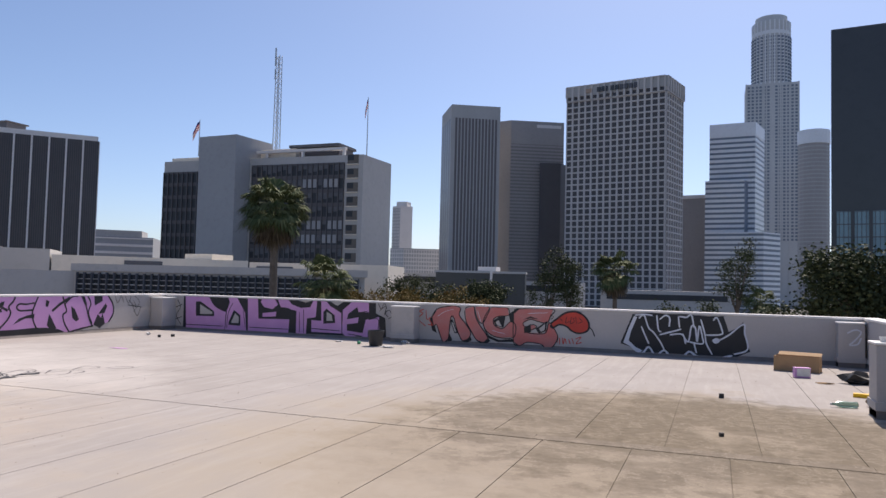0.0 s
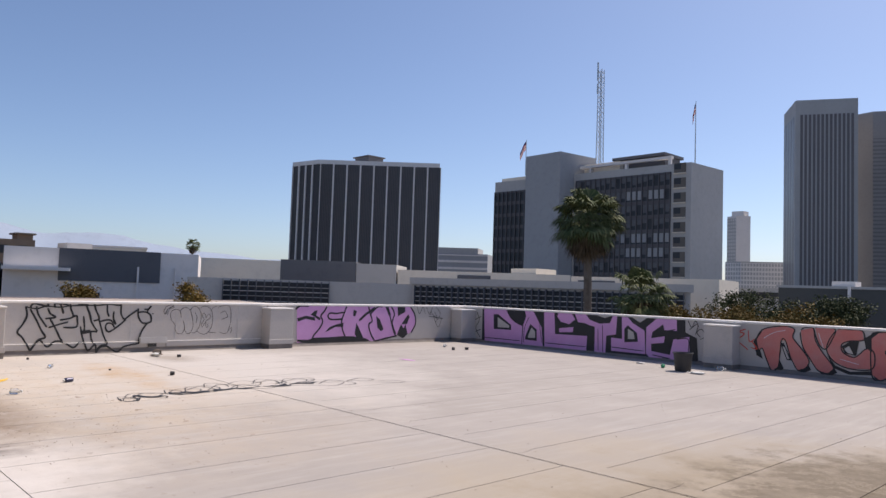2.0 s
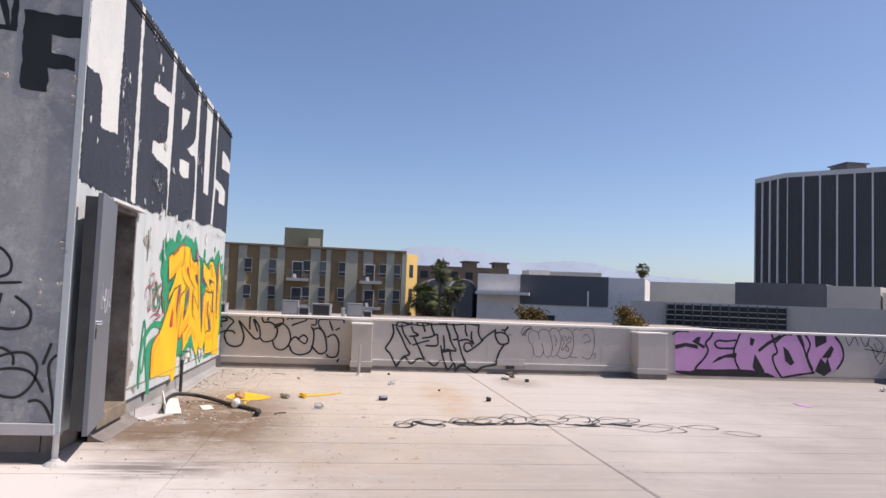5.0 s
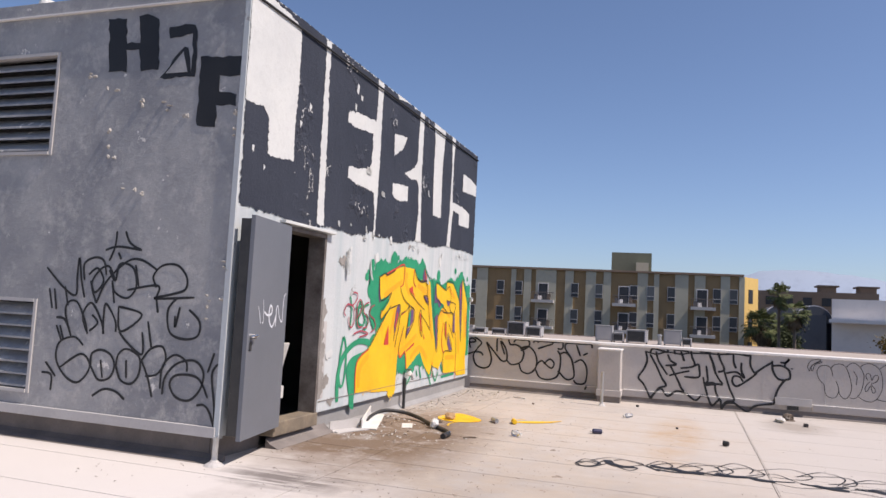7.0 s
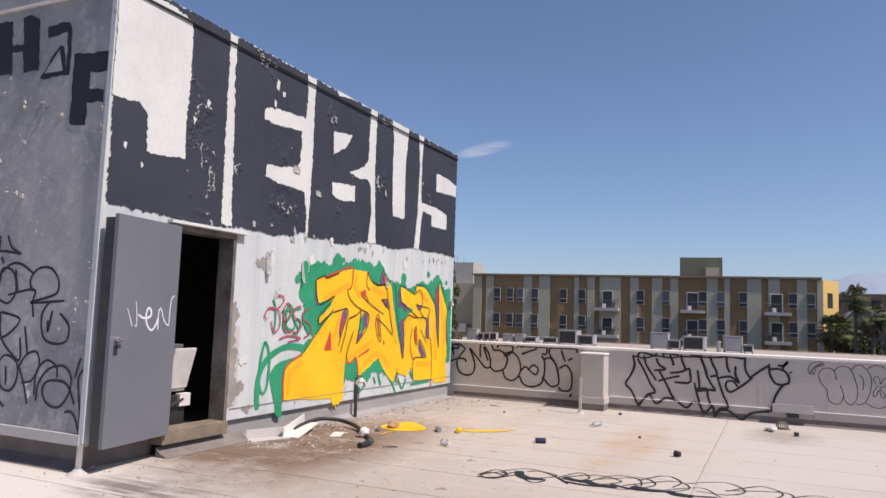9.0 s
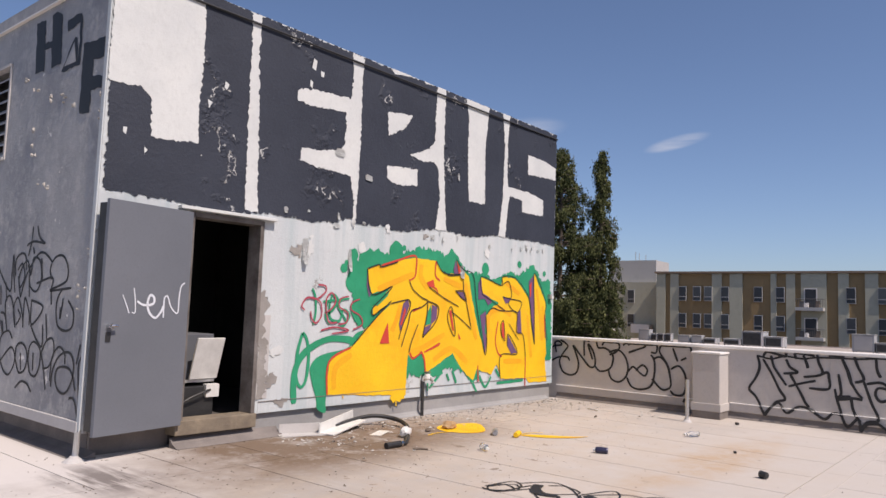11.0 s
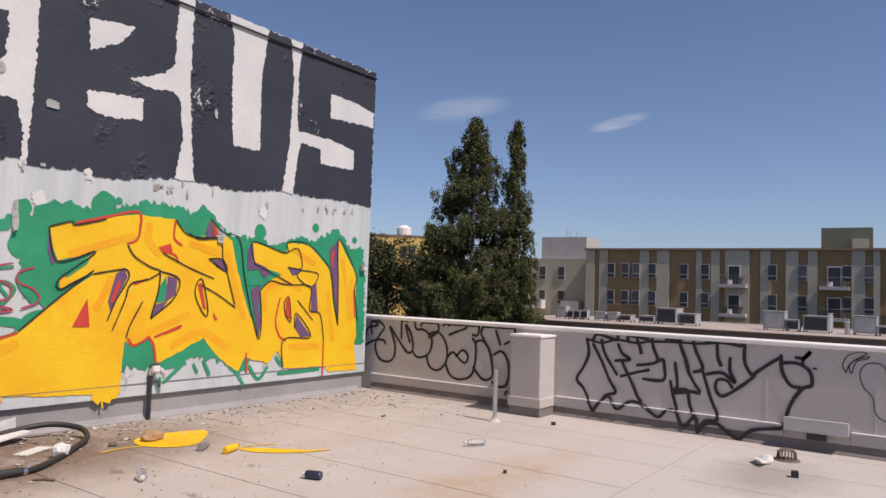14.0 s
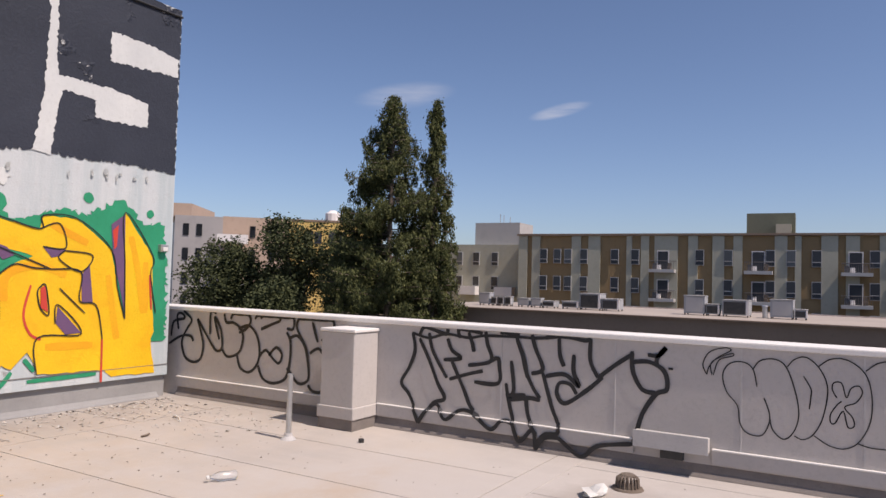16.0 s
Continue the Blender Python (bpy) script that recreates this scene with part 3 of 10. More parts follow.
part("drip_edge", box(PX1, PX1 + 0.045, PYB, PYF + 0.02, PTOP - 0.166, PTOP - 0.149), M_CAP, wall_penthouse_east, "thin white drip edge")
part("sill_ledge", box(PX1, PX1 + 0.03, PYB, PYF - 0.03, 0.245, 0.345, 0.006), M_FLASH, wall_penthouse_east, "grey metal ledge along the wall foot")
# tarred base whose dark colour also carries the shade under the ledge
part("base_upstand", box(PX1 - 0.2, PX1 - 0.16, PYB, PYF - 0.21, 0.0, 0.258), M_TAR_SHADE, wall_penthouse_east, "tarred base, also dark for the shade under the ledge")
part("corner_bead", box(PX1 + 0.007, PX1 + 0.022, PYF - 0.05, PYF + 0.012, 0.24, PTOP - 0.17, 0.003), M_STUCCO_W, wall_penthouse_east, "white corner bead")
part("jamb_patch", box(OX0 - 0.16, OX0 - 0.012, PYF + 0.001, PYF + 0.0045, 0.42, 1.35), M_FLASH, wall_penthouse_front, "bare grey render patch")
part("corner_bead", box(PX1 - 0.05, PX1 + 0.006, PYF + 0.001, PYF + 0.012, 0.24, 2.5, 0.003), M_STUCCO_W, wall_penthouse_east, "white corner bead")
part("downpipe_stub", tube([(PX1 + 0.02, PYF - 0.01, 0.26), (PX1 + 0.025, PYF - 0.01, 0.08), (PX1 + 0.04, PYF, 0.0)], 0.028), M_STEEL, wall_penthouse_east)
wall_penthouse_back = solid("wall_penthouse_back", box(PX0 + 0.2, PX1 - 0.2, PYB, PYB + 0.2, 0, PTOP - 0.01), M_STUCCO_G, "plain grey penthouse back wall", "wall", "structure")
wall_penthouse_west = solid("wall_penthouse_west", box(PX0, PX0 + 0.2, PYB, PYF - 0.201, 0, PTOP - 0.01), M_STUCCO_G, "plain grey penthouse side wall", "wall", "structure")
# machine room shell, its interior shade painted in as dark surfaces
penthouse_ceiling = solid("ceiling", box(PX0 + 0.2, PX1 - 0.2, PYB + 0.2, PYF - 0.2, PTOP - 0.3, PTOP - 0.02), M_ROOM_SHADE, "penthouse ceiling slab, coloured dark for the unlit room", "ceiling", "structure")
penthouse_floor = solid("floor_penthouse", box(PX0 + 0.2, PX1 - 0.2, PYB + 0.2, PYF - 0.2, 0.0, 0.2), M_ROOM_SHADE, "concrete machine room floor, coloured dark for the unlit room", "floor", "structure")
room_partition = solid("wall_machine_room", box(-12.2, -12.05, PYB + 0.2, PYF - 0.2, 0.2, PTOP - 0.3), M_ROOM_SHADE, "partition inside the machine room, coloured dark for the unlit room", "wall", "structure")
room_back = solid("wall_machine_room_back", box(-12.05, PX1 - 0.2, -1.6, -1.45, 0.2, PTOP - 0.3), M_ROOM_SHADE, "back wall of the machine room, coloured dark for the unlit room", "wall", "structure")


def louvre(name, z0, z1):
    lv = thing(name, (PX1, -1.1, z0), "dark metal louvre vent set in the grey wall", "louvre", "louvre vents")
    part("louvre_frame", add_box(add_box(add_box(add_box(bmesh.new(), PX1 - 0.06, PX1 + 0.02, -0.49, -0.452, z0, z1), PX1 - 0.06, PX1 + 0.02, -1.748, -1.71, z0, z1), PX1 - 0.06, PX1 + 0.025, -1.71, -0.49, z1 - 0.035, z1), PX1 - 0.06, PX1 + 0.03, -1.71, -0.49, z0, z0 + 0.035), M_FLASH, lv)
    part("back_panel", box(PX1 - 0.19, PX1 - 0.17, -1.71, -0.49, z0 + 0.035, z1 - 0.035), M_DARKSTEEL, lv)
    k = int(round((z1 - z0) / 0.145))
    for i in range(k):
        z = z0 + 0.05 + (z1 - z0 - 0.1) * i / k
        bm = bmesh.new()
        vs = [bm.verts.new(c) for c in ((PX1 - 0.005, -1.71, z), (PX1 - 0.005, -0.49, z), (PX1 - 0.13, -0.49, z + 0.11), (PX1 - 0.13, -1.71, z + 0.11), (PX1 - 0.005, -1.71, z + 0.02), (PX1 - 0.005, -0.49, z + 0.02), (PX1 - 0.13, -0.49, z + 0.125), (PX1 - 0.13, -1.71, z + 0.125))]
        for f in ((0, 1, 2, 3), (4, 7, 6, 5), (0, 4, 5, 1), (2, 6, 7, 3), (0, 3, 7, 4), (1, 5, 6, 2)):
            bm.faces.new([vs[j] for j in f])
        part("slat", bm, M_STUCCO_G, lv)
    return lv


louvre("louvre_vent", 3.02, 4.16)
louvre("louvre_vent", 0.47, 1.46)

M_JAMB = surface("worn_brown_frame", (0.085, 0.07, 0.06), (0.23, 0.21, 0.195), 3.5, 40, 0.8, 0.2)
# doorway and open leaf
door_frame_1 = thing("door_frame", (-9.95, 1.9, 0.2), "worn grey steel door frame with white lintel", "door frame", kind="structure")
part("jamb", box(OX0 + 0.001, OX0 + 0.05, PYF - 0.205, PYF + 0.02, OZ0, OZ1, 0.004), M_JAMB, door_frame_1)
part("jamb", box(OX1 - 0.05, OX1 - 0.001, PYF - 0.205, PYF + 0.02, OZ0, OZ1, 0.004), M_JAMB, door_frame_1)
part("head", box(OX0 + 0.05, OX1 - 0.05, PYF - 0.205, PYF + 0.02, OZ1 - 0.05, OZ1 - 0.001), M_JAMB, door_frame_1)
part("lintel_flashing", box(-10.56, -9.36, PYF + 0.001, PYF + 0.075, OZ1 + 0.012, OZ1 + 0.045, 0.004), M_WHITE, door_frame_1, "peeling white drip lintel")
part("sill", box(OX0 - 0.02, OX1 + 0.03, PYF - 0.2, PYF + 0.03, 0.12, OZ0, 0.012), M_WOODSILL, door_frame_1, "worn timber sill")
part("kerb", cant("x", OX0 - 0.35, OX1 + 0.04, PYF - 0.05, 1, 0.10, 0.16), M_TAR_SHADE, door_frame_1, "dark grey mortar fillet")
door_1 = thing("door_1", (OX1, PYF + 0.03, OZ0), "open flat grey steel door with white scrawl", "door", kind="structure")
LEAF = Matrix.Translation((OX1 + 0.01, PYF + 0.03, 0)) @ Matrix.Rotation(radians(9.5), 4, "Z")


def on_leaf(bm):
    bmesh.ops.transform(bm, matrix=LEAF, verts=bm.verts[:])
    return bm


part("leaf", on_leaf(box(0.0, 0.955, 0.0, 0.045, 0.235, 2.385, 0.004)), M_DOOR, door_1)
part("edge_channel", on_leaf(box(0.90, 0.953, -0.10, -0.002, 0.28, 2.35)), M_DARKSTEEL, door_1)
knob = part("door_knob", on_leaf(tube([(0.88, 0.045, 1.22), (0.88, 0.07, 1.22), (0.88, 0.095, 1.22)], 0.026, 12)), M_CHROME, door_1, "small chrome knob")
part("lock_plate", on_leaf(box(0.855, 0.905, 0.0455, 0.052, 1.08, 1.17, 0.002)), M_DARKSTEEL, door_1, "black lock plate")
part("lever", on_leaf(tube([(0.88, 0.09, 1.225), (0.85, 0.095, 1.23), (0.82, 0.09, 1.225)], 0.012)), M_CHROME, door_1)
for z in (0.5, 1.3, 2.1):
    part("hinge", on_leaf(tube([(-0.008, 0.01, z), (-0.008, 0.01, z + 0.1)], 0.012)), M_DARKSTEEL, door_1)


# ---- city around ----
M_CONC_GREY = surface("grey_concrete_facade", (0.47, 0.46, 0.45), (0.42, 0.41, 0.40), 0.05, 0.8, 0.85, 0.0)
M_CONC_BLUE = surface("blue_grey_facade", (0.36, 0.37, 0.385), (0.32, 0.33, 0.345), 0.05, 0.8, 0.85, 0.0)
M_CONC_LIGHT = surface("pale_concrete_facade", (0.78, 0.74, 0.71), (0.72, 0.68, 0.655), 0.05, 0.8, 0.85, 0.0)
M_CONC_BEIGE = surface("beige_facade", (0.74, 0.68, 0.58), (0.68, 0.62, 0.54), 0.05, 0.8, 0.85, 0.0)
M_BLINDGREY = surface("grey_window_blind", (0.10, 0.105, 0.12), (0.14, 0.145, 0.155), 0.3, 4, 0.7, 0.0)
M_GRIDSTONE = surface("weathered_grid_concrete", (0.60, 0.565, 0.545), (0.54, 0.51, 0.495), 0.03, 0.6, 0.85, 0.0)
M_BANDGLASS = surface("blue_ribbon_glass", (0.15, 0.19, 0.25), (0.19, 0.23, 0.29), 0.05, 0.6, 0.3, 0.0)
M_TANREVEAL = surface("tan_reveal", (0.13, 0.115, 0.10), (0.17, 0.15, 0.13), 0.3, 3, 0.85, 0.0)
M_WARMGREY = surface("warm_grey_render", (0.60, 0.555, 0.51), (0.53, 0.49, 0.455), 0.1, 1.5, 0.85, 0.0)
M_BROWNGLASS = surface("bronze_glass_cladding", (0.125, 0.108, 0.11), (0.155, 0.135, 0.135), 0.05, 0.8, 0.35, 0.0)
M_DARKFACE = surface("dark_cladding", (0.085, 0.08, 0.085), (0.105, 0.10, 0.105), 0.05, 0.8, 0.6, 0.0)
M_BLACKFACE = surface("black_glass_facade", (0.042, 0.044, 0.048), (0.052, 0.054, 0.058), 0.03, 0.4, 0.3, 0.0)
M_SLATEBOX = surface("slate_cladding", (0.10, 0.105, 0.12), (0.12, 0.125, 0.14), 0.05, 0.8, 0.8, 0.0)
M_GRANITE = surface("brown_granite_facade", (0.34, 0.32, 0.31), (0.38, 0.355, 0.345), 0.04, 0.6, 0.5, 0.0)
M_GRANITE_DIM = surface("granite_window_band", (0.22, 0.21, 0.21), (0.25, 0.24, 0.24), 0.04, 0.6, 0.4, 0.0)
M_PALESTONE = surface("pale_stone_facade", (0.60, 0.61, 0.61), (0.54, 0.55, 0.56), 0.03, 0.6, 0.7, 0.0)
M_BLUEGLASS = surface("blue_glass_facade", (0.16, 0.27, 0.31), (0.20, 0.32, 0.36), 0.04, 0.5, 0.2, 0.0)
M_SILVER = surface("silver_panel", (0.82, 0.84, 0.86), (0.75, 0.77, 0.80), 0.03, 0.5, 0.45, 0.0)
M_OCHRE = surface("ochre_stucco", (0.31, 0.21, 0.105), (0.265, 0.18, 0.09), 0.2, 2, 0.85, 0.0)
M_SAGE = surface("sage_stucco", (0.45, 0.435, 0.345), (0.39, 0.375, 0.30), 0.2, 2, 0.85, 0.0)
M_OLIVE = surface("olive_stucco", (0.17, 0.18, 0.13), (0.15, 0.16, 0.115), 0.2, 2, 0.85, 0.0)
M_BROWNWALL = surface("brown_wall", (0.27, 0.195, 0.14), (0.23, 0.165, 0.12), 0.4, 4, 0.9, 0.0)
M_PEACH = surface("peach_stucco", (0.46, 0.34, 0.26), (0.42, 0.31, 0.24), 0.2, 2, 0.85, 0.0)
M_CREAMYELLOW = surface("yellow_stucco", (0.70, 0.48, 0.16), (0.64, 0.43, 0.14), 0.2, 2, 0.85, 0.0)
# the blue haze of distance is put into the mountain colour itself
M_MOUNT = surface("mountain_with_haze_tint", (0.29, 0.35, 0.45), (0.27, 0.33, 0.43), 0.002, 0.02, 1.0, 0.0)
M_FLAGR = surface("flag_red", (0.5, 0.05, 0.06), (0.45, 0.05, 0.06), 2, 30, 0.8, 0.0)
M_FLAGW = surface("flag_white", (0.75, 0.74, 0.72), (0.7, 0.69, 0.68), 2, 30, 0.8, 0.0)
M_FLAGB = surface("flag_blue", (0.04, 0.06, 0.2), (0.05, 0.07, 0.22), 2, 30, 0.8, 0.0)


def quad_foot(c, a, b):
    """Footprint of a block from its near corner c and the two corners next to it (a to the left, b to the right)."""
    return [a, c, b, (a[0] + b[0] - c[0], a[1] + b[1] - c[1])]


def tower(name, foot, z1, mat, label, category="office tower"):
    c = (sum(p[0] for p in foot) / len(foot), sum(p[1] for p in foot) / len(foot), GROUND_Z)
    t = thing(name, c, label, category)
    part("body", prism_mesh(bmesh.new(), foot, GROUND_Z, z1), mat, t)
    return t


# grey slab block with service core, mast and flags
g = tower("office_block", [(-152.5, 167.5), (-88.2, 169.5), (-87.5, 185.5), (-152, 186)], 35.4, M_CONC_GREY, "grey concrete slab office block with dark window bays and mast")
part("service_core", prism_mesh(bmesh.new(), [(-136.8, 163.4), (-123.8, 162.6), (-122.2, 177.5), (-136.3, 178)], GROUND_Z, 41.2), M_CONC_BLUE, g, "windowless blue-grey core")
gf = ((-122.3, 168.45), (-93.6, 169.3))
part("glazing", slab_on(bmesh.new(), *gf, 0, 28.7, -8, 33.4, -0.2, 0.15), M_GLASS_FAR, g, "dark curtain wall")
grid_parts("mullion", M_DARKFACE, g, *gf, -8, 33.4, 18, 11, 0.3, 0.0, 0.5)
grid_parts("spandrel", M_DARKFACE, g, *gf, -8, 33.4, 18, 11, 0.0, 1.0, 0.35)
for j in range(11):
    for i in range(18):
        z = -8 + 41.4 * j / 11
        bright = j in (5, 6, 9) and i > 8 and (i * 3 + j) % 4 != 0
        drop = 1.0 + 0.35 * ((i * 7 + j * 11) % 4)
        if bright or (i * 5 + j * 3) % 7:
            part("window_blind", slab_on(bmesh.new(), *gf, 28.7 * i / 18 + 0.25, 28.7 * (i + 1) / 18 - 0.25, z + 3.2 - (2.3 if bright else drop), z + 3.2, 0.16, 0.22), M_CONC_BLUE if bright else M_BLINDGREY, g, "lowered window blind")
gw = ((-152.4, 167.5), (-137.2, 167.98))
part("glazing", slab_on(bmesh.new(), *gw, 0.3, 15.1, -8, 32.2, -0.2, 0.15), M_GLASS_FAR, g)
grid_parts("mullion", M_DARKFACE, g, *gw, -8, 32.2, 9, 11, 0.3, 0.0, 0.5)
grid_parts("spandrel", M_DARKFACE, g, *gw, -8, 32.2, 9, 11, 0.0, 1.0, 0.35)
for j in range(12):
    z = -8.4 + 3.76 * j
    part("stair_opening", slab_on(bmesh.new(), (-93.5, 169.3), (-88.3, 169.49), 0.7, 3.9, z, z + 2.5, -0.2, 0.12), M_TANREVEAL, g, "dark tan landing opening")
    part("landing_pane", slab_on(bmesh.new(), (-93.5, 169.3), (-88.3, 169.49), 0.75, 2.6, z + 0.9, z + 2.4, 0.05, 0.16), M_GLASS_FAR, g)
    part("landing_slab", slab_on(bmesh.new(), (-93.5, 169.3), (-88.3, 169.49), 0.6, 4.0, z - 0.25, z - 0.02, -0.1, 0.5), M_CONC_BEIGE, g)
part("pergola_beam", box(-121.8, -93.6, 169.2, 170.4, 36.9, 37.6), M_CONC_LIGHT, g, "pale roof terrace beam")
for px in (-118.5, -107.0, -94.2):
    part("pergola_post", box(px - 0.35, px + 0.35, 169.4, 170.2, 35.41, 36.89), M_CONC_LIGHT, g)
part("roof_edge", box(-121.5, -110, 171, 180, 35.4, 38.2), M_CONC_BEIGE, g)
part("plant_room", box(-112, -97.5, 173, 181, 35.4, 38.6), M_DARKFACE, g)
part("plant_room_roof", box(-113, -97, 172, 182, 38.62, 39.4), M_SLATEBOX, g)
part("roof_edge", box(-152, -137, 170, 182, 35.4, 36.8), M_CONC_BEIGE, g)
mast = thing("lattice_mast", (-124, 182, 38), "tall thin steel lattice radio mast on the roof", "radio mast")
for dx, dy in ((-0.8, -0.8), (0.8, -0.8), (0.8, 0.8), (-0.8, 0.8)):
    part("leg", tube([(-124 + dx, 182 + dy, 35.4), (-124 + dx * 0.75, 182 + dy * 0.75, 69)], 0.12, 5), M_STEEL, mast)
bm = bmesh.new()
for i in range(22):
    z = 36 + i * 1.5
    for k in range(4):
        a, b = [((-0.8, -0.8), (0.8, -0.8), (0.8, 0.8), (-0.8, 0.8))[(k + s) % 4] for s in (0, 1)]
        add_tube(bm, [(-124 + a[0] * 0.85, 182 + a[1] * 0.85, z), (-124 + b[0] * 0.85, 182 + b[1] * 0.85, z + 1.5)], 0.07, 4)
part("bracing", bm, M_STEEL, mast)
for z in (62, 66, 68.5):
    part("antenna", tube([(-125.2, 182, z), (-125.2, 182, z + 3)], 0.25, 6), M_STEEL, mast)


def flagpole(x, y, z0, z1, dirx):
    f = thing("flagpole", (x, y, z0), "slim rooftop flagpole with a drooping striped flag", "flagpole", "rooftop flagpoles")
    part("pole", tube([(x, y, z0), (x, y, z1)], 0.16, 6, 0.09), M_STEEL, f)
    fl = None
    for i in range(7):
        bm = bmesh.new()
        pts = [(0, 0), (0.9, -0.7), (1.7, -2.0), (2.3, -3.4)]
        top = [bm.verts.new((x + dirx * a, y - 0.15 * math.sin(a * 3), z1 - 0.4 + b - 0.36 * i)) for a, b in pts]
        bot = [bm.verts.new((x + dirx * a, y - 0.15 * math.sin(a * 3), z1 - 0.76 + b - 0.36 * i)) for a, b in pts]
        for k in range(3):
            bm.faces.new((top[k], top[k + 1], bot[k + 1], bot[k]))
        bmesh.ops.solidify(bm, geom=bm.faces[:], thickness=0.04)
        part("flag_stripe", bm, (M_FLAGR, M_FLAGW)[i % 2] if i > 2 else (M_FLAGB if i < 2 else M_FLAGR), f)
    return f


flagpole(-141.2, 168.5, 36.8, 47.6, -1)
flagpole(-90.6, 176, 35.4, 52.6, -0.35)

# dark ribbed tower
DT = [(-272, 168.5), (-256, 171.5), (-221, 208.5), (-275, 243), (-300, 232), (-294, 190)]
dt = tower("ribbed_tower", DT, 52.6, M_BROWNGLASS, "dark brown office tower with slim white vertical ribs")
part("roof_band", prism_mesh(bmesh.new(), [(x * 1.001, y * 0.997) for x, y in DT], 52.62, 54.4), M_CONC_LIGHT, dt, "pale roof band")
part("roof_plant", box(-255.5, -246, 189, 197, 54.42, 57.4), M_SLATEBOX, dt, "dark roof plant housing")
part("roof_plant_cap", box(-256.2, -245.3, 188.3, 197.7, 57.42, 57.9), M_DARKFACE, dt)
for (p, q), k in (((DT[0], DT[1]), 4), ((DT[1], DT[2]), 9)):
    length = (Vector(q) - Vector(p)).length
    for i in range(k + (1 if k == 9 else 0)):
        a = length * i / k
        part("rib", slab_on(bmesh.new(), p, q, max(0, a - 0.3), min(length, a + 0.3), GROUND_Z, 52.6, -0.1, 0.9), M_CONC_LIGHT, dt, "white vertical rib")
    grid_parts("mullion", M_DARKFACE, dt, p, q, GROUND_Z, 52.5, k * 8, 1, 0.3, 0.0, 0.4)

# office towers on the skyline
t1 = tower("striped_tower", quad_foot((-195, 524.5), (-216.6, 560), (-160.8, 543.2)), 142.4, M_CONC_GREY, "grey office tower with narrow dark vertical window strips")
c, b = Vector((-195, 524.5)), Vector((-160.8, 543.2))
d = (b - c).normalized()
# strips use a lighter glass: distance haze is put into their colour
for i in range(13):
    a = 3 + i * 2.65
    part("window_strip", slab_on(bmesh.new(), c, b, a, a + 1.7, -10, 132, -0.1, 0.12), M_BROWNGLASS, t1)
for i in range(4):
    part("window_strip", slab_on(bmesh.new(), (-216.6, 560), c, 4 + i * 9, 10 + i * 9, -10, 132, -0.1, 0.12), M_BROWNGLASS, t1)
t2 = tower("granite_tower", quad_foot((-161.3, 577.4), (-172, 580), (-121, 598.4)), 139.6, M_GRANITE, "dark brown granite office tower, plain and broad")
p, q = (-161.3, 577.4), (-121, 598.4)
grid_parts("window_band", M_GRANITE_DIM, t2, p, q, -10, 120, 30, 46, 0.0, 1.3, 0.12)
part("sign_bar", slab_on(bmesh.new(), p, q, 22, 43, 134.2, 136.8, -0.1, 0.3), M_CONC_LIGHT, t2, "thin pale sign strip")
t2b = tower("granite_annexe", [(-138, 585), (-122, 592), (-118, 610), (-140, 605)], 104, M_DARKFACE, "darker tower block in front of the granite tower")
UBA, UBC, UBB = (-105.9, 532.8), (-33.8, 518.3), (-24.3, 552.6)
ub = tower("gridded_tower", quad_foot(UBC, UBA, UBB), 150.1, M_DARKFACE, "white concrete grid office tower with deep square windows")
grid_parts("concrete_bar", M_GRIDSTONE, ub, UBA, UBC, -12, 139.5, 15, 34, 1.3, 1.05, 0.9, label="pale concrete grid")
grid_parts("concrete_bar", M_GRIDSTONE, ub, UBC, UBB, -12, 139.5, 7, 34, 1.3, 1.05, 0.9)
part("top_band", prism_mesh(bmesh.new(), quad_foot((UBC[0] + 1, UBC[1] - 1), (UBA[0] - 1, UBA[1] - 1), (UBB[0] + 1, UBB[1])), 143, 150.6), M_CONC_GREY, ub)
grid_parts("top_post", M_GRIDSTONE, ub, UBA, UBC, 139.5, 150.8, 15, 1, 1.55, 1.2, 1.9)
grid_parts("top_post", M_GRIDSTONE, ub, UBC, UBB, 139.5, 150.8, 7, 1, 1.5, 1.2, 1.9)
for i, w in enumerate((2.6, 2.4, 1.2, 2.4, 2.6, 2.8, 2.4, 2.4, 2.6)):
    part("sign_letter_block", slab_on(bmesh.new(), UBA, UBC, 24 + i * 3.4, 24 + i * 3.4 + w, 144.4, 148.0, 1.0, 2.3), (M_BLACKFACE, M_SLATEBOX)[i > 4], ub, "plain dark sign shape")
part("sign_letter_block", slab_on(bmesh.new(), UBA, UBC, 15.5, 20.0, 144.6, 147.6, 1.0, 2.2), M_PEACH, ub, "plain faded red sign shape")
t3 = tower("banded_tower", quad_foot((27.9, 618.7), (-6, 622.6), (36.3, 651.3)), 136.3, M_BANDGLASS, "silver office tower with horizontal blue window bands")
for pq in (((-6, 622.6), (27.9, 618.7)), ((27.9, 618.7), (36.3, 651.3))):
    grid_parts("band", M_SILVER, t3, *pq, -12, 126.5, 1, 34, 0.0, 2.3, 0.5, label="silver spandrel bands")
    part("top_band", slab_on(bmesh.new(), *pq, 0, (Vector(pq[1]) - Vector(pq[0])).length, 126.5, 136.4, -0.1, 0.6), M_SILVER, t3)
t3l = tower("banded_annexe", quad_foot((33, 600), (-9, 606), (46, 618)), 47, M_BANDGLASS, "lower silver wing with horizontal bands")
for pq in (((-9, 606), (33, 600)), ((33, 600), (46, 618))):
    grid_parts("band", M_SILVER, t3l, *pq, -12, 47, 1, 15, 0.0, 2.1, 0.5)
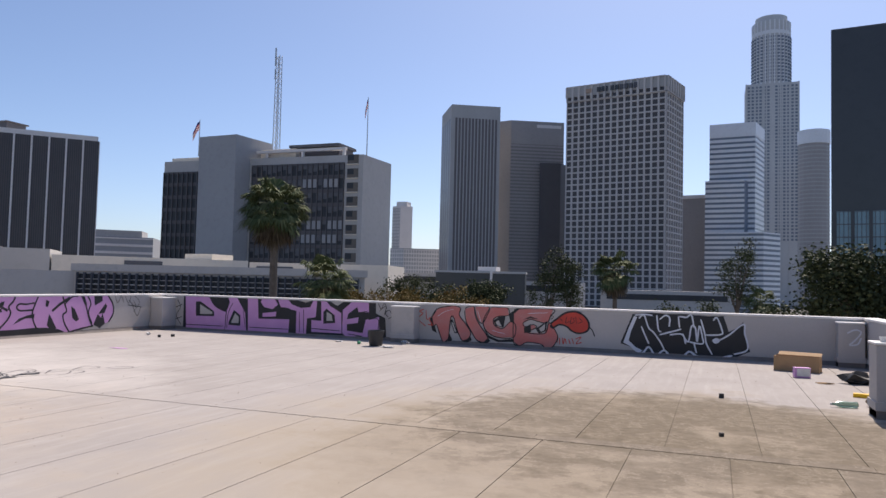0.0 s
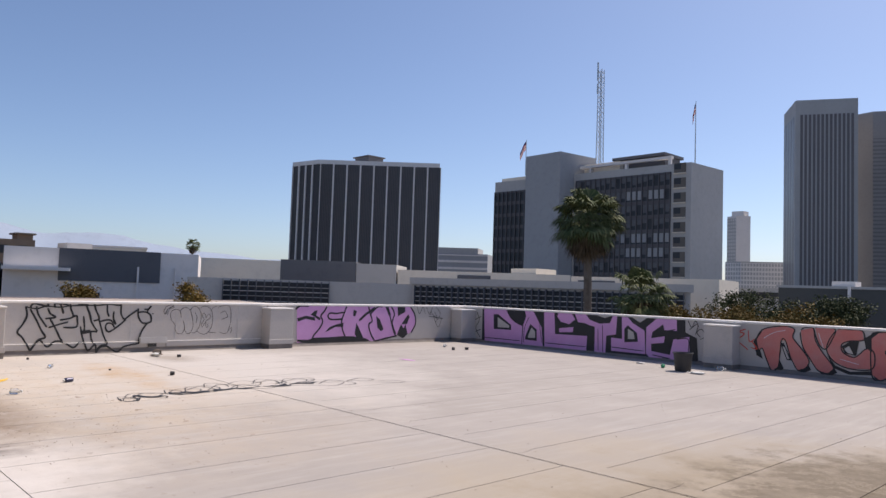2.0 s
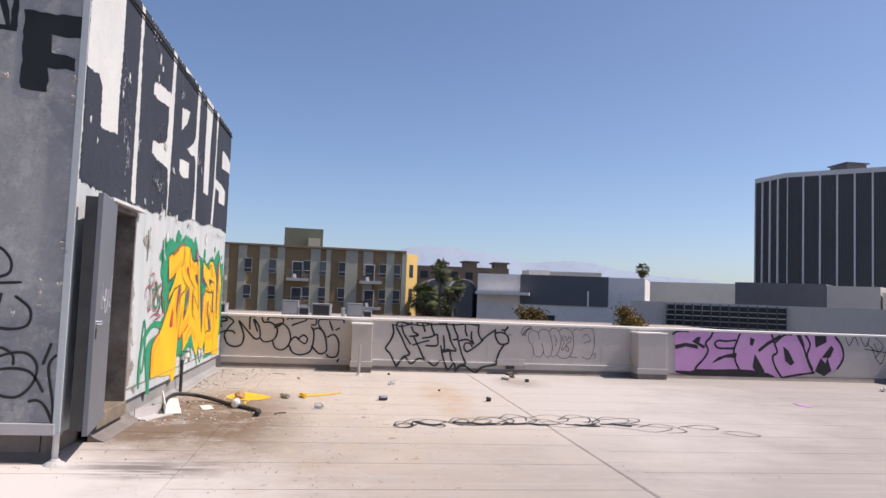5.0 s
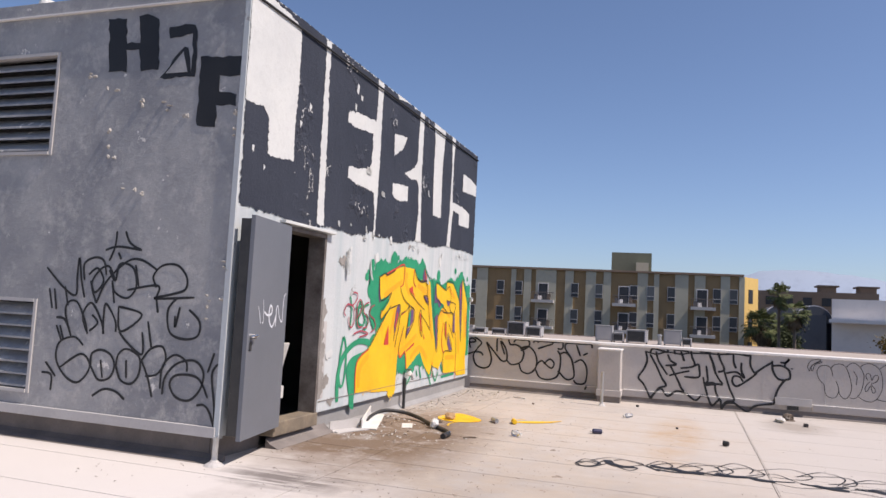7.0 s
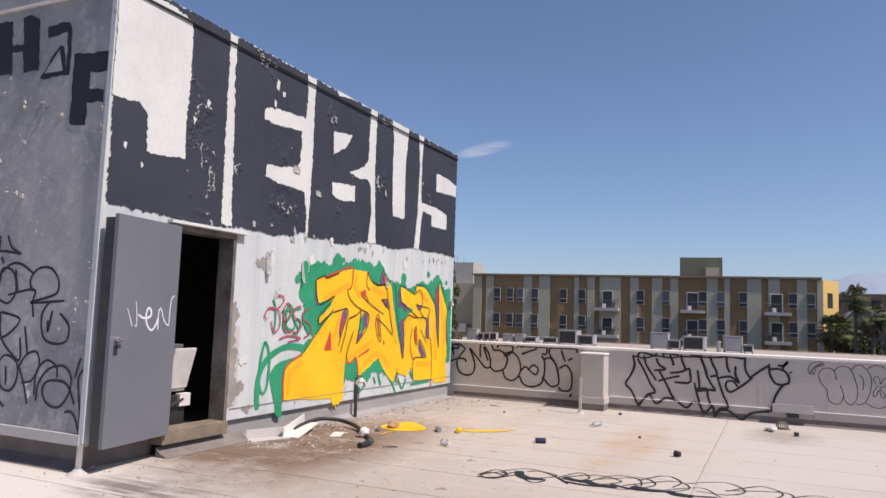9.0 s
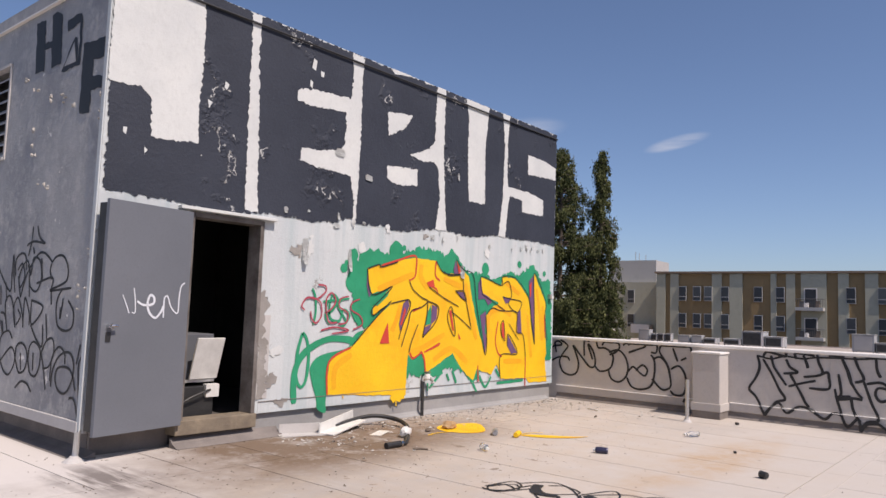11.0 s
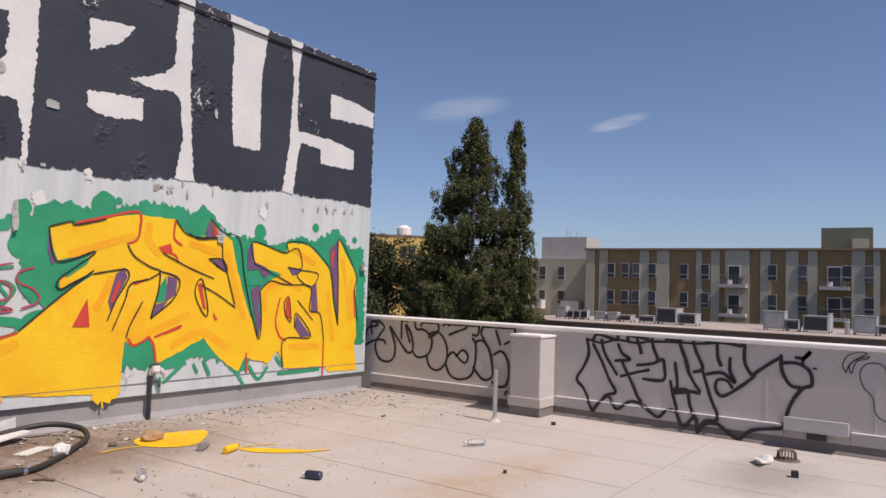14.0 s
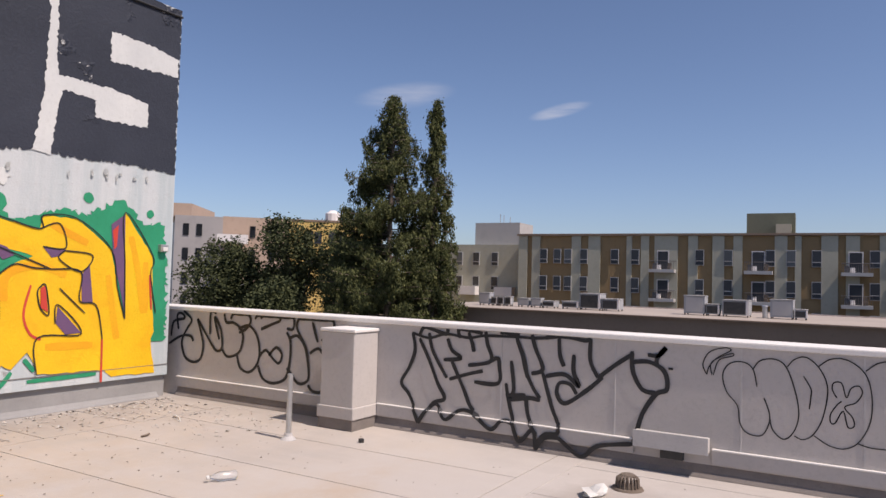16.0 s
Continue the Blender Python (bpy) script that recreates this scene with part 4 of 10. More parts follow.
t3m = tower("banded_middle", quad_foot((20, 611), (-9, 614), (27, 630)), 89, M_BANDGLASS, "middle silver block with horizontal bands")
grid_parts("band", M_SILVER, t3m, (-9, 614), (20, 611), -12, 89, 1, 25, 0.0, 2.3, 0.5)
tb = tower("slate_tower", quad_foot((-8, 648), (-30, 652), (6, 680)), 79.5, M_GRANITE, "plain slate tower half hidden behind its neighbours")
part("roof_slab", prism_mesh(bmesh.new(), quad_foot((-7, 647), (-31, 651), (7, 680)), 79.52, 82.5), M_CONC_LIGHT, tb)


def ring_foot(cx, cy, r, k=28):
    return [(cx + r * math.cos(i * 2 * math.pi / k), cy + r * math.sin(i * 2 * math.pi / k)) for i in range(k)]


us = thing("stepped_round_tower", (59.5, 925, GROUND_Z), "very tall pale stone tower with a round stepped crown", "skyscraper")
part("crown_shaft", prism_mesh(bmesh.new(), ring_foot(59.2, 925, 20.6), GROUND_Z, 318), M_PALESTONE, us)
part("middle_block", prism_mesh(bmesh.new(), [(31, 905), (87.5, 905), (87.5, 950), (31, 950)], GROUND_Z, 243), M_PALESTONE, us)
part("lower_block", prism_mesh(bmesh.new(), [(24, 908), (98, 908), (98, 945), (24, 945)], GROUND_Z, 150), M_PALESTONE, us)
bm = bmesh.new()
for j in range(62):
    z = 60 + j * 3.95
    for i in range(28):
        ang = i * 2 * math.pi / 28 + math.pi
        if math.sin(ang) < 0.15 and 243 < z < 300:
            cx, cy = 59.2 + 20.7 * math.cos(ang + 0.11), 925 + 20.7 * math.sin(ang + 0.11)
            prism_mesh(bm, [(cx - 1.4, cy - 0.5), (cx + 1.4, cy - 0.5), (cx + 1.4, cy + 0.5), (cx - 1.4, cy + 0.5)], z, z + 2.2)
    if z < 238:
        for i in range(13):
            x = 33 + i * 4.2
            prism_mesh(bm, [(x, 904.6), (x + 2.5, 904.6), (x + 2.5, 905.4), (x, 905.4)], z, z + 2.2)
us_win = part("window_mass", bm, M_BANDGLASS, us)
us_win["kind"] = "stuff"
for i in range(14):
    ang = math.pi + i * math.pi / 13
    cx, cy = 59.2 + 20.8 * math.cos(ang), 925 + 20.8 * math.sin(ang)
    part("crown_pier", prism_mesh(bmesh.new(), [(cx - 0.6, cy - 0.6), (cx + 0.6, cy - 0.6), (cx + 0.6, cy + 0.6), (cx - 0.6, cy + 0.6)], 243, 318), M_SILVER, us)
for x in (31.4, 41.0, 50.5, 59.2, 68.0, 77.5, 87.0):
    part("stone_pier", prism_mesh(bmesh.new(), [(x - 0.8, 903.8), (x + 0.8, 903.8), (x + 0.8, 905.2), (x - 0.8, 905.2)], GROUND_Z, 243.2), M_PALESTONE, us)
part("crown_cap", prism_mesh(bmesh.new(), ring_foot(59.2, 925, 17.5), 318.02, 325), M_PALESTONE, us)
part("crown_ring", prism_mesh(bmesh.new(), ring_foot(59.2, 925, 21.3), 302, 306), M_SILVER, us)
t4 = thing("glass_topped_tower", (92, 815, GROUND_Z), "dark tower with a curved pale glass top", "office tower")
part("body", prism_mesh(bmesh.new(), ring_foot(92, 815, 14.5, 16), GROUND_Z, 152), M_GRANITE, t4)
part("glass_crown", prism_mesh(bmesh.new(), ring_foot(92, 815, 15.3, 16), 152.05, 166), M_SILVER, t4, "pale glass crown")
bm = bmesh.new()
for j in range(38):
    prism_mesh(bm, ring_foot(92, 815, 14.8, 16), j * 4, j * 4 + 1.3)
t4b = part("storey_banding", bm, M_CONC_GREY, t4)
t4b["kind"] = "stuff"
t5 = tower("black_tower", [(33.7, 257.1), (78, 251), (84, 290), (40, 296)], 86.4, M_BLACKFACE, "black glass office tower with blue lower storeys")
part("blue_podium", prism_mesh(bmesh.new(), [(34.6, 256.2), (78.5, 250.2), (79, 252), (35, 258)], GROUND_Z, 27.5), M_BLUEGLASS, t5, "blue glass lower storeys")
p, q = (34.6, 256.2), (78.5, 250.2)
grid_parts("pilaster_strip", M_BLACKFACE, t5, p, q, GROUND_Z, 27.6, 9, 1, 1.0, 0.0, 0.4)
grid_parts("glazing_bar", M_SLATEBOX, t5, p, q, GROUND_Z, 27.4, 36, 10, 0.15, 0.3, 0.15)
fw = tower("pale_far_tower", quad_foot((-287, 636), (-297, 640), (-278, 645)), 76, M_CONC_LIGHT, "slim pale apartment tower far away")
part("penthouse", prism_mesh(bmesh.new(), [(-293, 640), (-282, 640), (-282, 650), (-293, 650)], 76.02, 80.5), M_CONC_LIGHT, fw)
grid_parts("window_band", M_CONC_GREY, fw, (-297, 640), (-287, 636), 5, 74, 5, 22, 0.9, 1.0, 0.2)
fl = tower("pale_far_block", quad_foot((-262, 590), (-277, 594), (-234, 606)), 32.5, M_CONC_GREY, "low pale apartment block with many small windows")
grid_parts("grid_bar", M_CONC_LIGHT, fl, (-262, 590), (-234, 606), -8, 31.5, 14, 11, 0.8, 1.3, 0.2)
grid_parts("grid_bar", M_CONC_LIGHT, fl, (-277, 594), (-262, 590), -8, 31.5, 6, 11, 0.8, 1.3, 0.2)
dl = tower("distant_block", [(-312, 286), (-286, 309), (-300, 330), (-330, 310)], 22.5, M_CONC_BLUE, "distant blue-grey office block with ribbon windows")
part("upper_storey", prism_mesh(bmesh.new(), [(-309, 290), (-291, 306), (-302, 322), (-322, 308)], 22.52, 26), M_CONC_GREY, dl)
grid_parts("ribbon", M_CONC_LIGHT, dl, (-312, 286), (-286, 309), -6, 22, 1, 7, 0.0, 1.3, 0.3)
ld = tower("low_dark_block", [(-69.5, 176.4), (-47.2, 183.6), (-50, 196), (-73, 190)], 4.6, M_BLACKFACE, "low dark glass office building beyond the trees")
part("roof_edge", prism_mesh(bmesh.new(), [(-69.8, 176.0), (-46.9, 183.3), (-49.8, 196.3), (-73.3, 190.3)], 4.62, 5.2), M_CONC_GREY, ld)
part("roof_hatch", box(-60, -55, 183, 187, 5.22, 6.4), M_CONC_LIGHT, ld)
part("white_column", prism_mesh(bmesh.new(), [(-55.6, 179.6), (-55.1, 179.8), (-55.1, 180.3), (-55.6, 180.1)], GROUND_Z, 5.2), M_CONC_LIGHT, ld)
for i, (x0, x1, y, z) in enumerate(((-64, -40, 214, 3), (-110, -75, 215, 5), (-36, 5, 240, 1))):
    lb = tower("low_street_block", [(x0, y), (x1, y + 2), (x1, y + 20), (x0, y + 20)], z, M_CONC_GREY, "low grey street building between trees", "building")
    part("window_band", slab_on(bmesh.new(), (x0, y), (x1, y + 2), 2, x1 - x0 - 2, z - 3.0, z - 1.2, -0.1, 0.15), M_GLASS_FAR, lb)

# long low block with louvred window bands
lo = tower("low_louvred_block", [(-72.3, 33.5), (-59.8, 53.2), (-33.3, 64.0), (-45, 84), (-85, 60)], 2.0, M_WARMGREY, "long low grey building with dark louvred window bands", "building")
part("roof_edge", prism_mesh(bmesh.new(), [(-60.0, 52.9), (-32.9, 63.8), (-45, 84.2), (-74, 66)], 2.02, 2.75), M_WARMGREY, lo, "pale flat roof edge")
for p, q, cols in (((-70.4, 36.5), (-64.6, 45.64), 13), ((-59.4, 53.36), (-33.8, 63.8), 38)):
    length = (Vector(q) - Vector(p)).length
    part("window_band", slab_on(bmesh.new(), p, q, 0, length, -5.5, 1.75, -0.2, 0.1), M_GLASS_FAR, lo, "dark recessed window band")
    for i in range(cols + 1):
        a = length * i / cols
        part("fin", slab_on(bmesh.new(), p, q, max(0, a - 0.06), min(length, a + 0.06), -5.5, 1.9, 0.1, 0.55), M_SLATEBOX, lo)
    for z in (1.25, 0.75, 0.25, -0.3, -1.4):
        part("rail", slab_on(bmesh.new(), p, q, 0, length, z - 0.04, z + 0.04, 0.1, 0.3), M_CONC_GREY if z not in (0.75, -0.3) else M_CONC_LIGHT, lo)
lb2 = tower("beige_roof_block", [(-101.5, 46.8), (-95.5, 58.2), (-104, 66), (-112, 50)], 5.0, M_CONC_BEIGE, "cream low block with a slate upper wall", "building")
part("slate_wall", prism_mesh(bmesh.new(), [(-95.5, 58.2), (-88.6, 67), (-96, 74), (-103, 64)], GROUND_Z, 5.25), M_SLATEBOX, lb2, "slate grey wall")
part("grey_wall", prism_mesh(bmesh.new(), [(-88.5, 67), (-84.5, 71.5), (-92, 80), (-96, 74)], GROUND_Z, 5.0), M_CONC_GREY, lb2)
lb3 = tower("beige_long_block", [(-84.5, 71.8), (-66, 90), (-74, 100), (-92, 81)], 4.3, M_CONC_BEIGE, "long cream low block behind the louvred building", "building")
part("roof_box", box(-76, -71, 88, 93, 4.32, 5.2), M_CONC_BEIGE, lb3)
part("louvre_recess", slab_on(bmesh.new(), (-84.5, 71.8), (-66, 90), 9, 14, 3.0, 3.8, -0.1, 0.15), M_SLATEBOX, lb3)
lb4 = tower("cream_annexe", [(-60, 82), (-42, 88), (-44, 98), (-62, 94)], 3.9, M_CONC_BEIGE, "cream rooftop annexe behind the palm", "building")
part("dark_recess", slab_on(bmesh.new(), (-60, 82), (-42, 88), 1, 6, 1.8, 3.4, -0.1, 0.12), M_SLATEBOX, lb4)
# white and slate warehouse
wh = tower("warehouse", [(-90.2, 20.9), (-84.3, 40.2), (-96, 46), (-104, 24)], 4.75, M_CONC_LIGHT, "white warehouse with a big slate panel and canopy", "warehouse")
p, q = (-90.2, 20.9), (-84.3, 40.2)
part("slate_panel", slab_on(bmesh.new(), p, q, 5.3, 15.9, 1.15, 4.78, -0.1, 0.15), M_SLATEBOX, wh, "slate grey panel")
part("canopy", slab_on(bmesh.new(), p, q, 0.0, 6.5, 2.2, 2.55, -0.1, 2.0), M_CONC_LIGHT, wh, "projecting flat canopy")
for a in (6.0, 8.2):
    part("dark_window", slab_on(bmesh.new(), p, q, a, a + 1.4, -1.2, -0.1, -0.1, 0.12), M_GLASS_FAR, wh)
for a in (13.4, 17.5):
    part("downpipe", slab_on(bmesh.new(), p, q, a, a + 0.2, -6, 3.0, -0.1, 0.3), M_CONC_LIGHT, wh)
part("roof_box", box(-104, -100, 30, 33, 4.77, 5.9), M_CONC_GREY, wh)
pg = tower("brown_roofed_block", [(-141, 15), (-138.4, 36), (-150, 38), (-153, 16)], 7.6, M_BROWNWALL, "brown apartment block with small roof turrets", "building")
for y in (27.5, 33.5):
    part("turret", box(-143, -139.5, y, y + 2.4, 7.62, 8.5), M_BROWNWALL, pg)
    part("turret_roof", box(-143.4, -139.1, y - 0.4, y + 2.8, 8.52, 8.8), M_BARK, pg)
for j in range(3):
    for i in range(7):
        part("window", slab_on(bmesh.new(), (-141, 15), (-138.4, 36), 1.2 + i * 2.9, 2.6 + i * 2.9, 5.2 - j * 3, 6.6 - j * 3, -0.1, 0.12), M_GLASS_FAR, pg)
hb = tower("hall", [(-122, 36), (-118, 47), (-126, 50), (-130, 39)], 6.4, M_CONC_BEIGE, "far low cream hall with a flat roof", "building")
part("parapet", prism_mesh(bmesh.new(), [(-122.2, 35.8), (-117.8, 47.1), (-126, 50.2), (-130.2, 39)], 6.42, 6.7), M_CONC_LIGHT, hb)
# black-arched house behind the palms
ah = tower("arched_house", [(-96, 15), (-94, 21), (-104, 24), (-106, 18)], 3.0, M_SLATEBOX, "dark house with a rounded white-edged roof", "house")
def vault(y, top, r):
    """Barrel roof end seen from the roof deck, with a pale rim."""
    arc = [(y + r * math.cos(a * math.pi / 14), top - r + r * math.sin(a * math.pi / 14)) for a in range(15)]
    for nm, x0, x1, grow, mat, lab in (("vault", -104.0, -94.6, 1.0, M_SLATEBOX, "dark rounded roof"), ("vault_rim", -96.0, -95.0, 1.06, M_CONC_LIGHT, "pale rim")):
        bm = bmesh.new()
        ends = [[bm.verts.new((x, y + (u - y) * grow, top - r + (v - top + r) * grow)) for u, v in arc] for x in (x0, x1)]
        for k in range(14):
            bm.faces.new((ends[0][k], ends[0][k + 1], ends[1][k + 1], ends[1][k]))
        bm.faces.new(ends[0])
        bm.faces.new(ends[1][::-1])
        bm.faces.new((ends[0][0], ends[1][0], ends[1][14], ends[0][14]))
        part(nm, bm, mat, ah, lab)


vault(16.4, 3.9, 1.7)
vault(19.9, 4.0, 1.9)

# striped apartment block
AX = -92.0
ap = tower("apartment_block", [(AX, -27.8), (AX, 12.35), (AX - 16, 12.35), (AX - 16, -27.8)], 7.0, M_OCHRE, "four-storey apartment block in ochre and sage vertical stripes", "apartment building")
part("roof_edge", box(AX - 16.2, AX + 0.35, -28, 12.4, 7.02, 7.25), M_BROWNWALL, ap)
part("stair_tower", box(AX - 15, AX - 10, -2.9, 2.3, 7.26, 10.3), M_OLIVE, ap, "olive green rooftop stair tower")
part("stair_door", box(AX - 9.9, AX - 8.4, 0.3, 1.9, 7.26, 8.9), M_SAGE, ap)
stripes = [(-27.8, -26.7), (-26.1, -25.1), (-21.2, -20.1), (-19.2, -17.8), (-14.8, -14.2), (-13.2, -12.3), (-11.7, -9.2), (-8.1, -7.1), (-5.6, -4.4), (-3.5, -2.6), (0.5, 1.7), (2.4, 3.0), (4.8, 6.3), (7.0, 8.2), (9.9, 10.9), (11.9, 12.5)]
for y0, y1 in stripes:
    part("sage_stripe", box(AX, AX + 0.18, y0, y1, GROUND_Z, 6.98), M_SAGE, ap, "pale sage stucco stripe")
M_APTGLASS = surface("apartment_glass", (0.03, 0.033, 0.04), (0.05, 0.055, 0.065), 0.8, 5, 0.35, 0.0)
gn, gl = M_APTGLASS.node_tree.nodes, M_APTGLASS.node_tree.links
drawn = ramp(gn, gl, gn.new("ShaderNodeObjectInfo").outputs["Random"], 0.45, 1.0)
gl.new(mix(gn, gl, drawn, (0.03, 0.033, 0.04), (0.10, 0.108, 0.115)), gn["Principled BSDF"].inputs["Base Color"])
frame_mesh = mesh_of("window", box(0, 0.1, -0.46, 0.46, 0, 1.72), M_CONC_GREY)
pane_mesh = mesh_of("pane", box(0.1, 0.13, -0.40, 0.40, 0.07, 1.65), M_APTGLASS)
bar_mesh = mesh_of("glazing_bar", box(0.13, 0.16, -0.40, 0.40, 0.46, 0.53), M_CONC_GREY)


def apt_window(x, y, z, parent):
    w = new("window", frame_mesh)
    w.parent, w.location = parent, Vector((x, y, z)) - parent.location
    for nm, me in (("pane", pane_mesh), ("glazing_bar", bar_mesh)):
        o = new(nm, me)
        o.parent = w


for y in (-24.6, -22.9, -21.6, -19.7, -16.1, -13.8, -6.9, -4.0, 0.1, 2.05, 4.4, 9.5, 11.3):
    for z in (3.75, 0.55, -2.65):
        apt_window(AX + 0.181, y, z, ap)


def balcony(y, z, parent):
    b = part("balcony", box(AX + 0.19, AX + 1.6, y - 1.35, y + 1.35, z - 0.15, z + 0.2), M_CONC_GREY, parent)
    part("balcony_door", box(AX + 0.185, AX + 0.25, y - 0.6, y + 0.5, z + 0.2, z + 2.2), M_GLASS_FAR, b)
    for k, (dy, h) in enumerate(((-0.85, 0.62), (-0.35, 0.45), (0.75, 0.7))):
        part("balcony_chair", add_box(box(AX + 0.75, AX + 1.15, y + dy - 0.2, y + dy + 0.2, z + 0.2, z + 0.2 + h * 0.55, 0.03), AX + 0.75, AX + 0.82, y + dy - 0.2, y + dy + 0.2, z + 0.2 + h * 0.5, z + 0.25 + h), (M_DARKFACE, M_CONC_LIGHT, M_BARK)[k], b)
    part("door_frame", box(AX + 0.182, AX + 0.22, y - 0.7, y + 0.6, z + 0.2, z + 2.3), M_CONC_LIGHT, b)
    part("rail", add_tube(add_tube(tube([(AX + 1.55, y - 1.3, z + 1.1), (AX + 1.55, y + 1.3, z + 1.1)], 0.03, 4), [(AX + 0.2, y - 1.3, z + 1.1), (AX + 1.55, y - 1.3, z + 1.1)], 0.03, 4), [(AX + 0.2, y + 1.3, z + 1.1), (AX + 1.55, y + 1.3, z + 1.1)], 0.03, 4), M_DARKFACE, b)
    bm = bmesh.new()
    for i in range(14):
        add_tube(bm, [(AX + 1.55, y - 1.3 + i * 0.2, z + 0.2), (AX + 1.55, y - 1.3 + i * 0.2, z + 1.1)], 0.015, 4)
    part("baluster_screen", bm, M_DARKFACE, b)


for y in (-10.7, -1.0, 7.9):
    balcony(y, 3.05, ap)
    balcony(y, -0.15, ap)
an = tower("apartment_annexe", [(AX - 3, -41), (AX - 3, -28.1), (AX - 16, -28.1), (AX - 16, -41)], 6.1, M_SAGE, "grey-green annexe of the apartment block with balconies", "apartment building")
part("roof_box", box(AX - 9, AX - 4, -35.5, -29.3, 6.12, 9.0), M_CONC_GREY, an)
for y in (-39.5, -37.2, -34.8, -32.2):
    for z in (3.4, 0.3):
        apt_window(AX - 2.99, y, z, an)
for y in (-35.5, -30.5):
    part("balcony", box(AX - 2.9, AX - 1.6, y - 1.2, y + 1.2, -0.4, 0.7), M_CONC_LIGHT, an)
for k in (0, 0.5, 1.4):
    part("antenna", tube([(AX - 6, -32.8 + k, 9.0), (AX - 6, -32.8 + k, 10.3 - k * 0.3)], 0.05, 4), M_STEEL, an)
# end wall, sunlit yellow
part("end_bay", prism_mesh(bmesh.new(), [(AX - 0.02, 12.352), (AX - 3.4, 14.5), (AX - 16, 14.5), (AX - 16, 12.352)], GROUND_Z, 7.0), M_CREAMYELLOW, ap, "slanted yellow end bay")
for z in (4.0, 0.95, -2.1):
    part("end_window", slab_on(bmesh.new(), (AX - 0.02, 12.352), (AX - 3.4, 14.5), 1.4, 2.5, z, z + 1.6, -0.05, 0.06), M_GLASS_FAR, ap)

# the whole block stands back from the street, turned slightly
for block_part in (ap, an):
    swing = Matrix.Translation((-100.65, -9.52, 0)) @ Matrix.Rotation(radians(4), 4, "Z") @ Matrix.Translation((100.65, 9.52, 0))
    here = block_part.location
    block_part.matrix_world = swing @ Matrix.Translation((-5.5 + 1.1 * (here.x + 5.5), 7.2 + 1.1 * (here.y - 7.2), 1.55 + 1.1 * (here.z - 1.55))) @ Matrix.Diagonal((1.1, 1.1, 1.1, 1))

M_PALEPARAPET = surface("pale_pink_render", (0.52, 0.43, 0.38), (0.46, 0.38, 0.34), 0.3, 4, 0.9, 0.0)
M_ROOFTAN = surface("tan_roof_felt", (0.42, 0.36, 0.31), (0.36, 0.31, 0.27), 0.3, 4, 0.9, 0.0)
# neighbour roof with air-conditioning units
NZ = -0.12
nb = tower("neighbour_roof_block", [(-48, -16), (-48, 34), (-62, 34), (-62, -16)], NZ - 0.02, M_BROWNWALL, "neighbouring flat-roofed building with a brown shaded wall", "building")
part("roof_coping", box(-48.25, -47.8, -16, 34, NZ - 0.02, NZ + 0.05), M_BROWNWALL, nb, "brown roof coping")
part("roof_deck", box(-61.7, -48.25, -16, 34, NZ - 0.018, NZ), M_ROOFTAN, nb)
part("far_parapet", box(-62, -61.7, -8, 34, NZ - 0.018, NZ + 0.06), M_PALEPARAPET, nb, "pale pinkish far parapet")


def ac_unit(y0, y1, top, open_side):
    """Boxy rooftop unit on short legs; open_side: dark grille fills most of the front."""
    x, z, d = -53.0, NZ, min(1.1, (y1 - y0) * 0.8)
    u = thing("air_conditioning_unit", (x, (y0 + y1) / 2, z), "boxy grey rooftop air-conditioning unit with dark grille", "air conditioner", "rooftop air conditioners")
    part("casing", box(x - d, x, y0, y1, z + 0.1, top, 0.02), M_CONC_BLUE, u)
    w = y1 - y0
    if open_side:
        part("grille", box(x, x + 0.03, y0 + w * 0.06, y1 - w * 0.14, z + 0.16, top - 0.08), M_DARKSTEEL, u, "dark grille")
        part("side_flange", box(x, x + 0.05, y1 - w * 0.1, y1, z + 0.1, top), M_CONC_LIGHT, u, "pale end flange")
    else:
        part("access_panel", box(x, x + 0.015, y0 + w * 0.1, y1 - w * 0.1, z + 0.2, top - 0.08), M_CONC_GREY, u)
    for cx in (x - d + 0.06, x - 0.06):
        for cy in (y0 + 0.06, y1 - 0.06):
            part("leg", box(cx - 0.03, cx + 0.03, cy - 0.03, cy + 0.03, z, z + 0.1), M_DARKSTEEL, u)
    part("top_lid", box(x - d - 0.02, x + 0.06, y0 - 0.02, y1 + 0.02, top + 0.002, top + 0.035), M_CONC_GREY, u)


for y0, y1, top, k in ((0.20, 1.33, 0.95, 0), (1.39, 2.10, 0.51, 1), (2.25, 3.62, 0.78, 1), (4.67, 5.79, 0.89, 0), (5.85, 6.44, 0.41, 1), (-5.97, -4.65, 0.86, 1), (-7.10, -6.03, 0.33, 1), (-4.59, -3.51, 0.58, 1), (-12.87, -12.11, 0.68, 0), (-11.98, -11.56, 0.44, 1), (-11.48, -11.07, 0.46, 1), (-10.98, -10.54, 0.48, 1), (-10.09, -9.33, 0.42, 0), (-9.18, -8.51, 0.45, 0), (-8.39, -7.55, 0.31, 1)):
    ac_unit(y0, y1, top, k)
pipe = thing("roof_pipe", (-53, 4.42, NZ), "short pale standpipe on the neighbouring roof", "pipe")
part("shaft", tube([(-53, 4.42, NZ), (-53, 4.42, 0.5)], 0.13, 10), M_STEEL, pipe)
part("rain_cap", lathe([(0.17, 0.502), (0.15, 0.56), (0.03, 0.6)], 12, (-53, 4.42, 0)), M_STEEL, pipe)

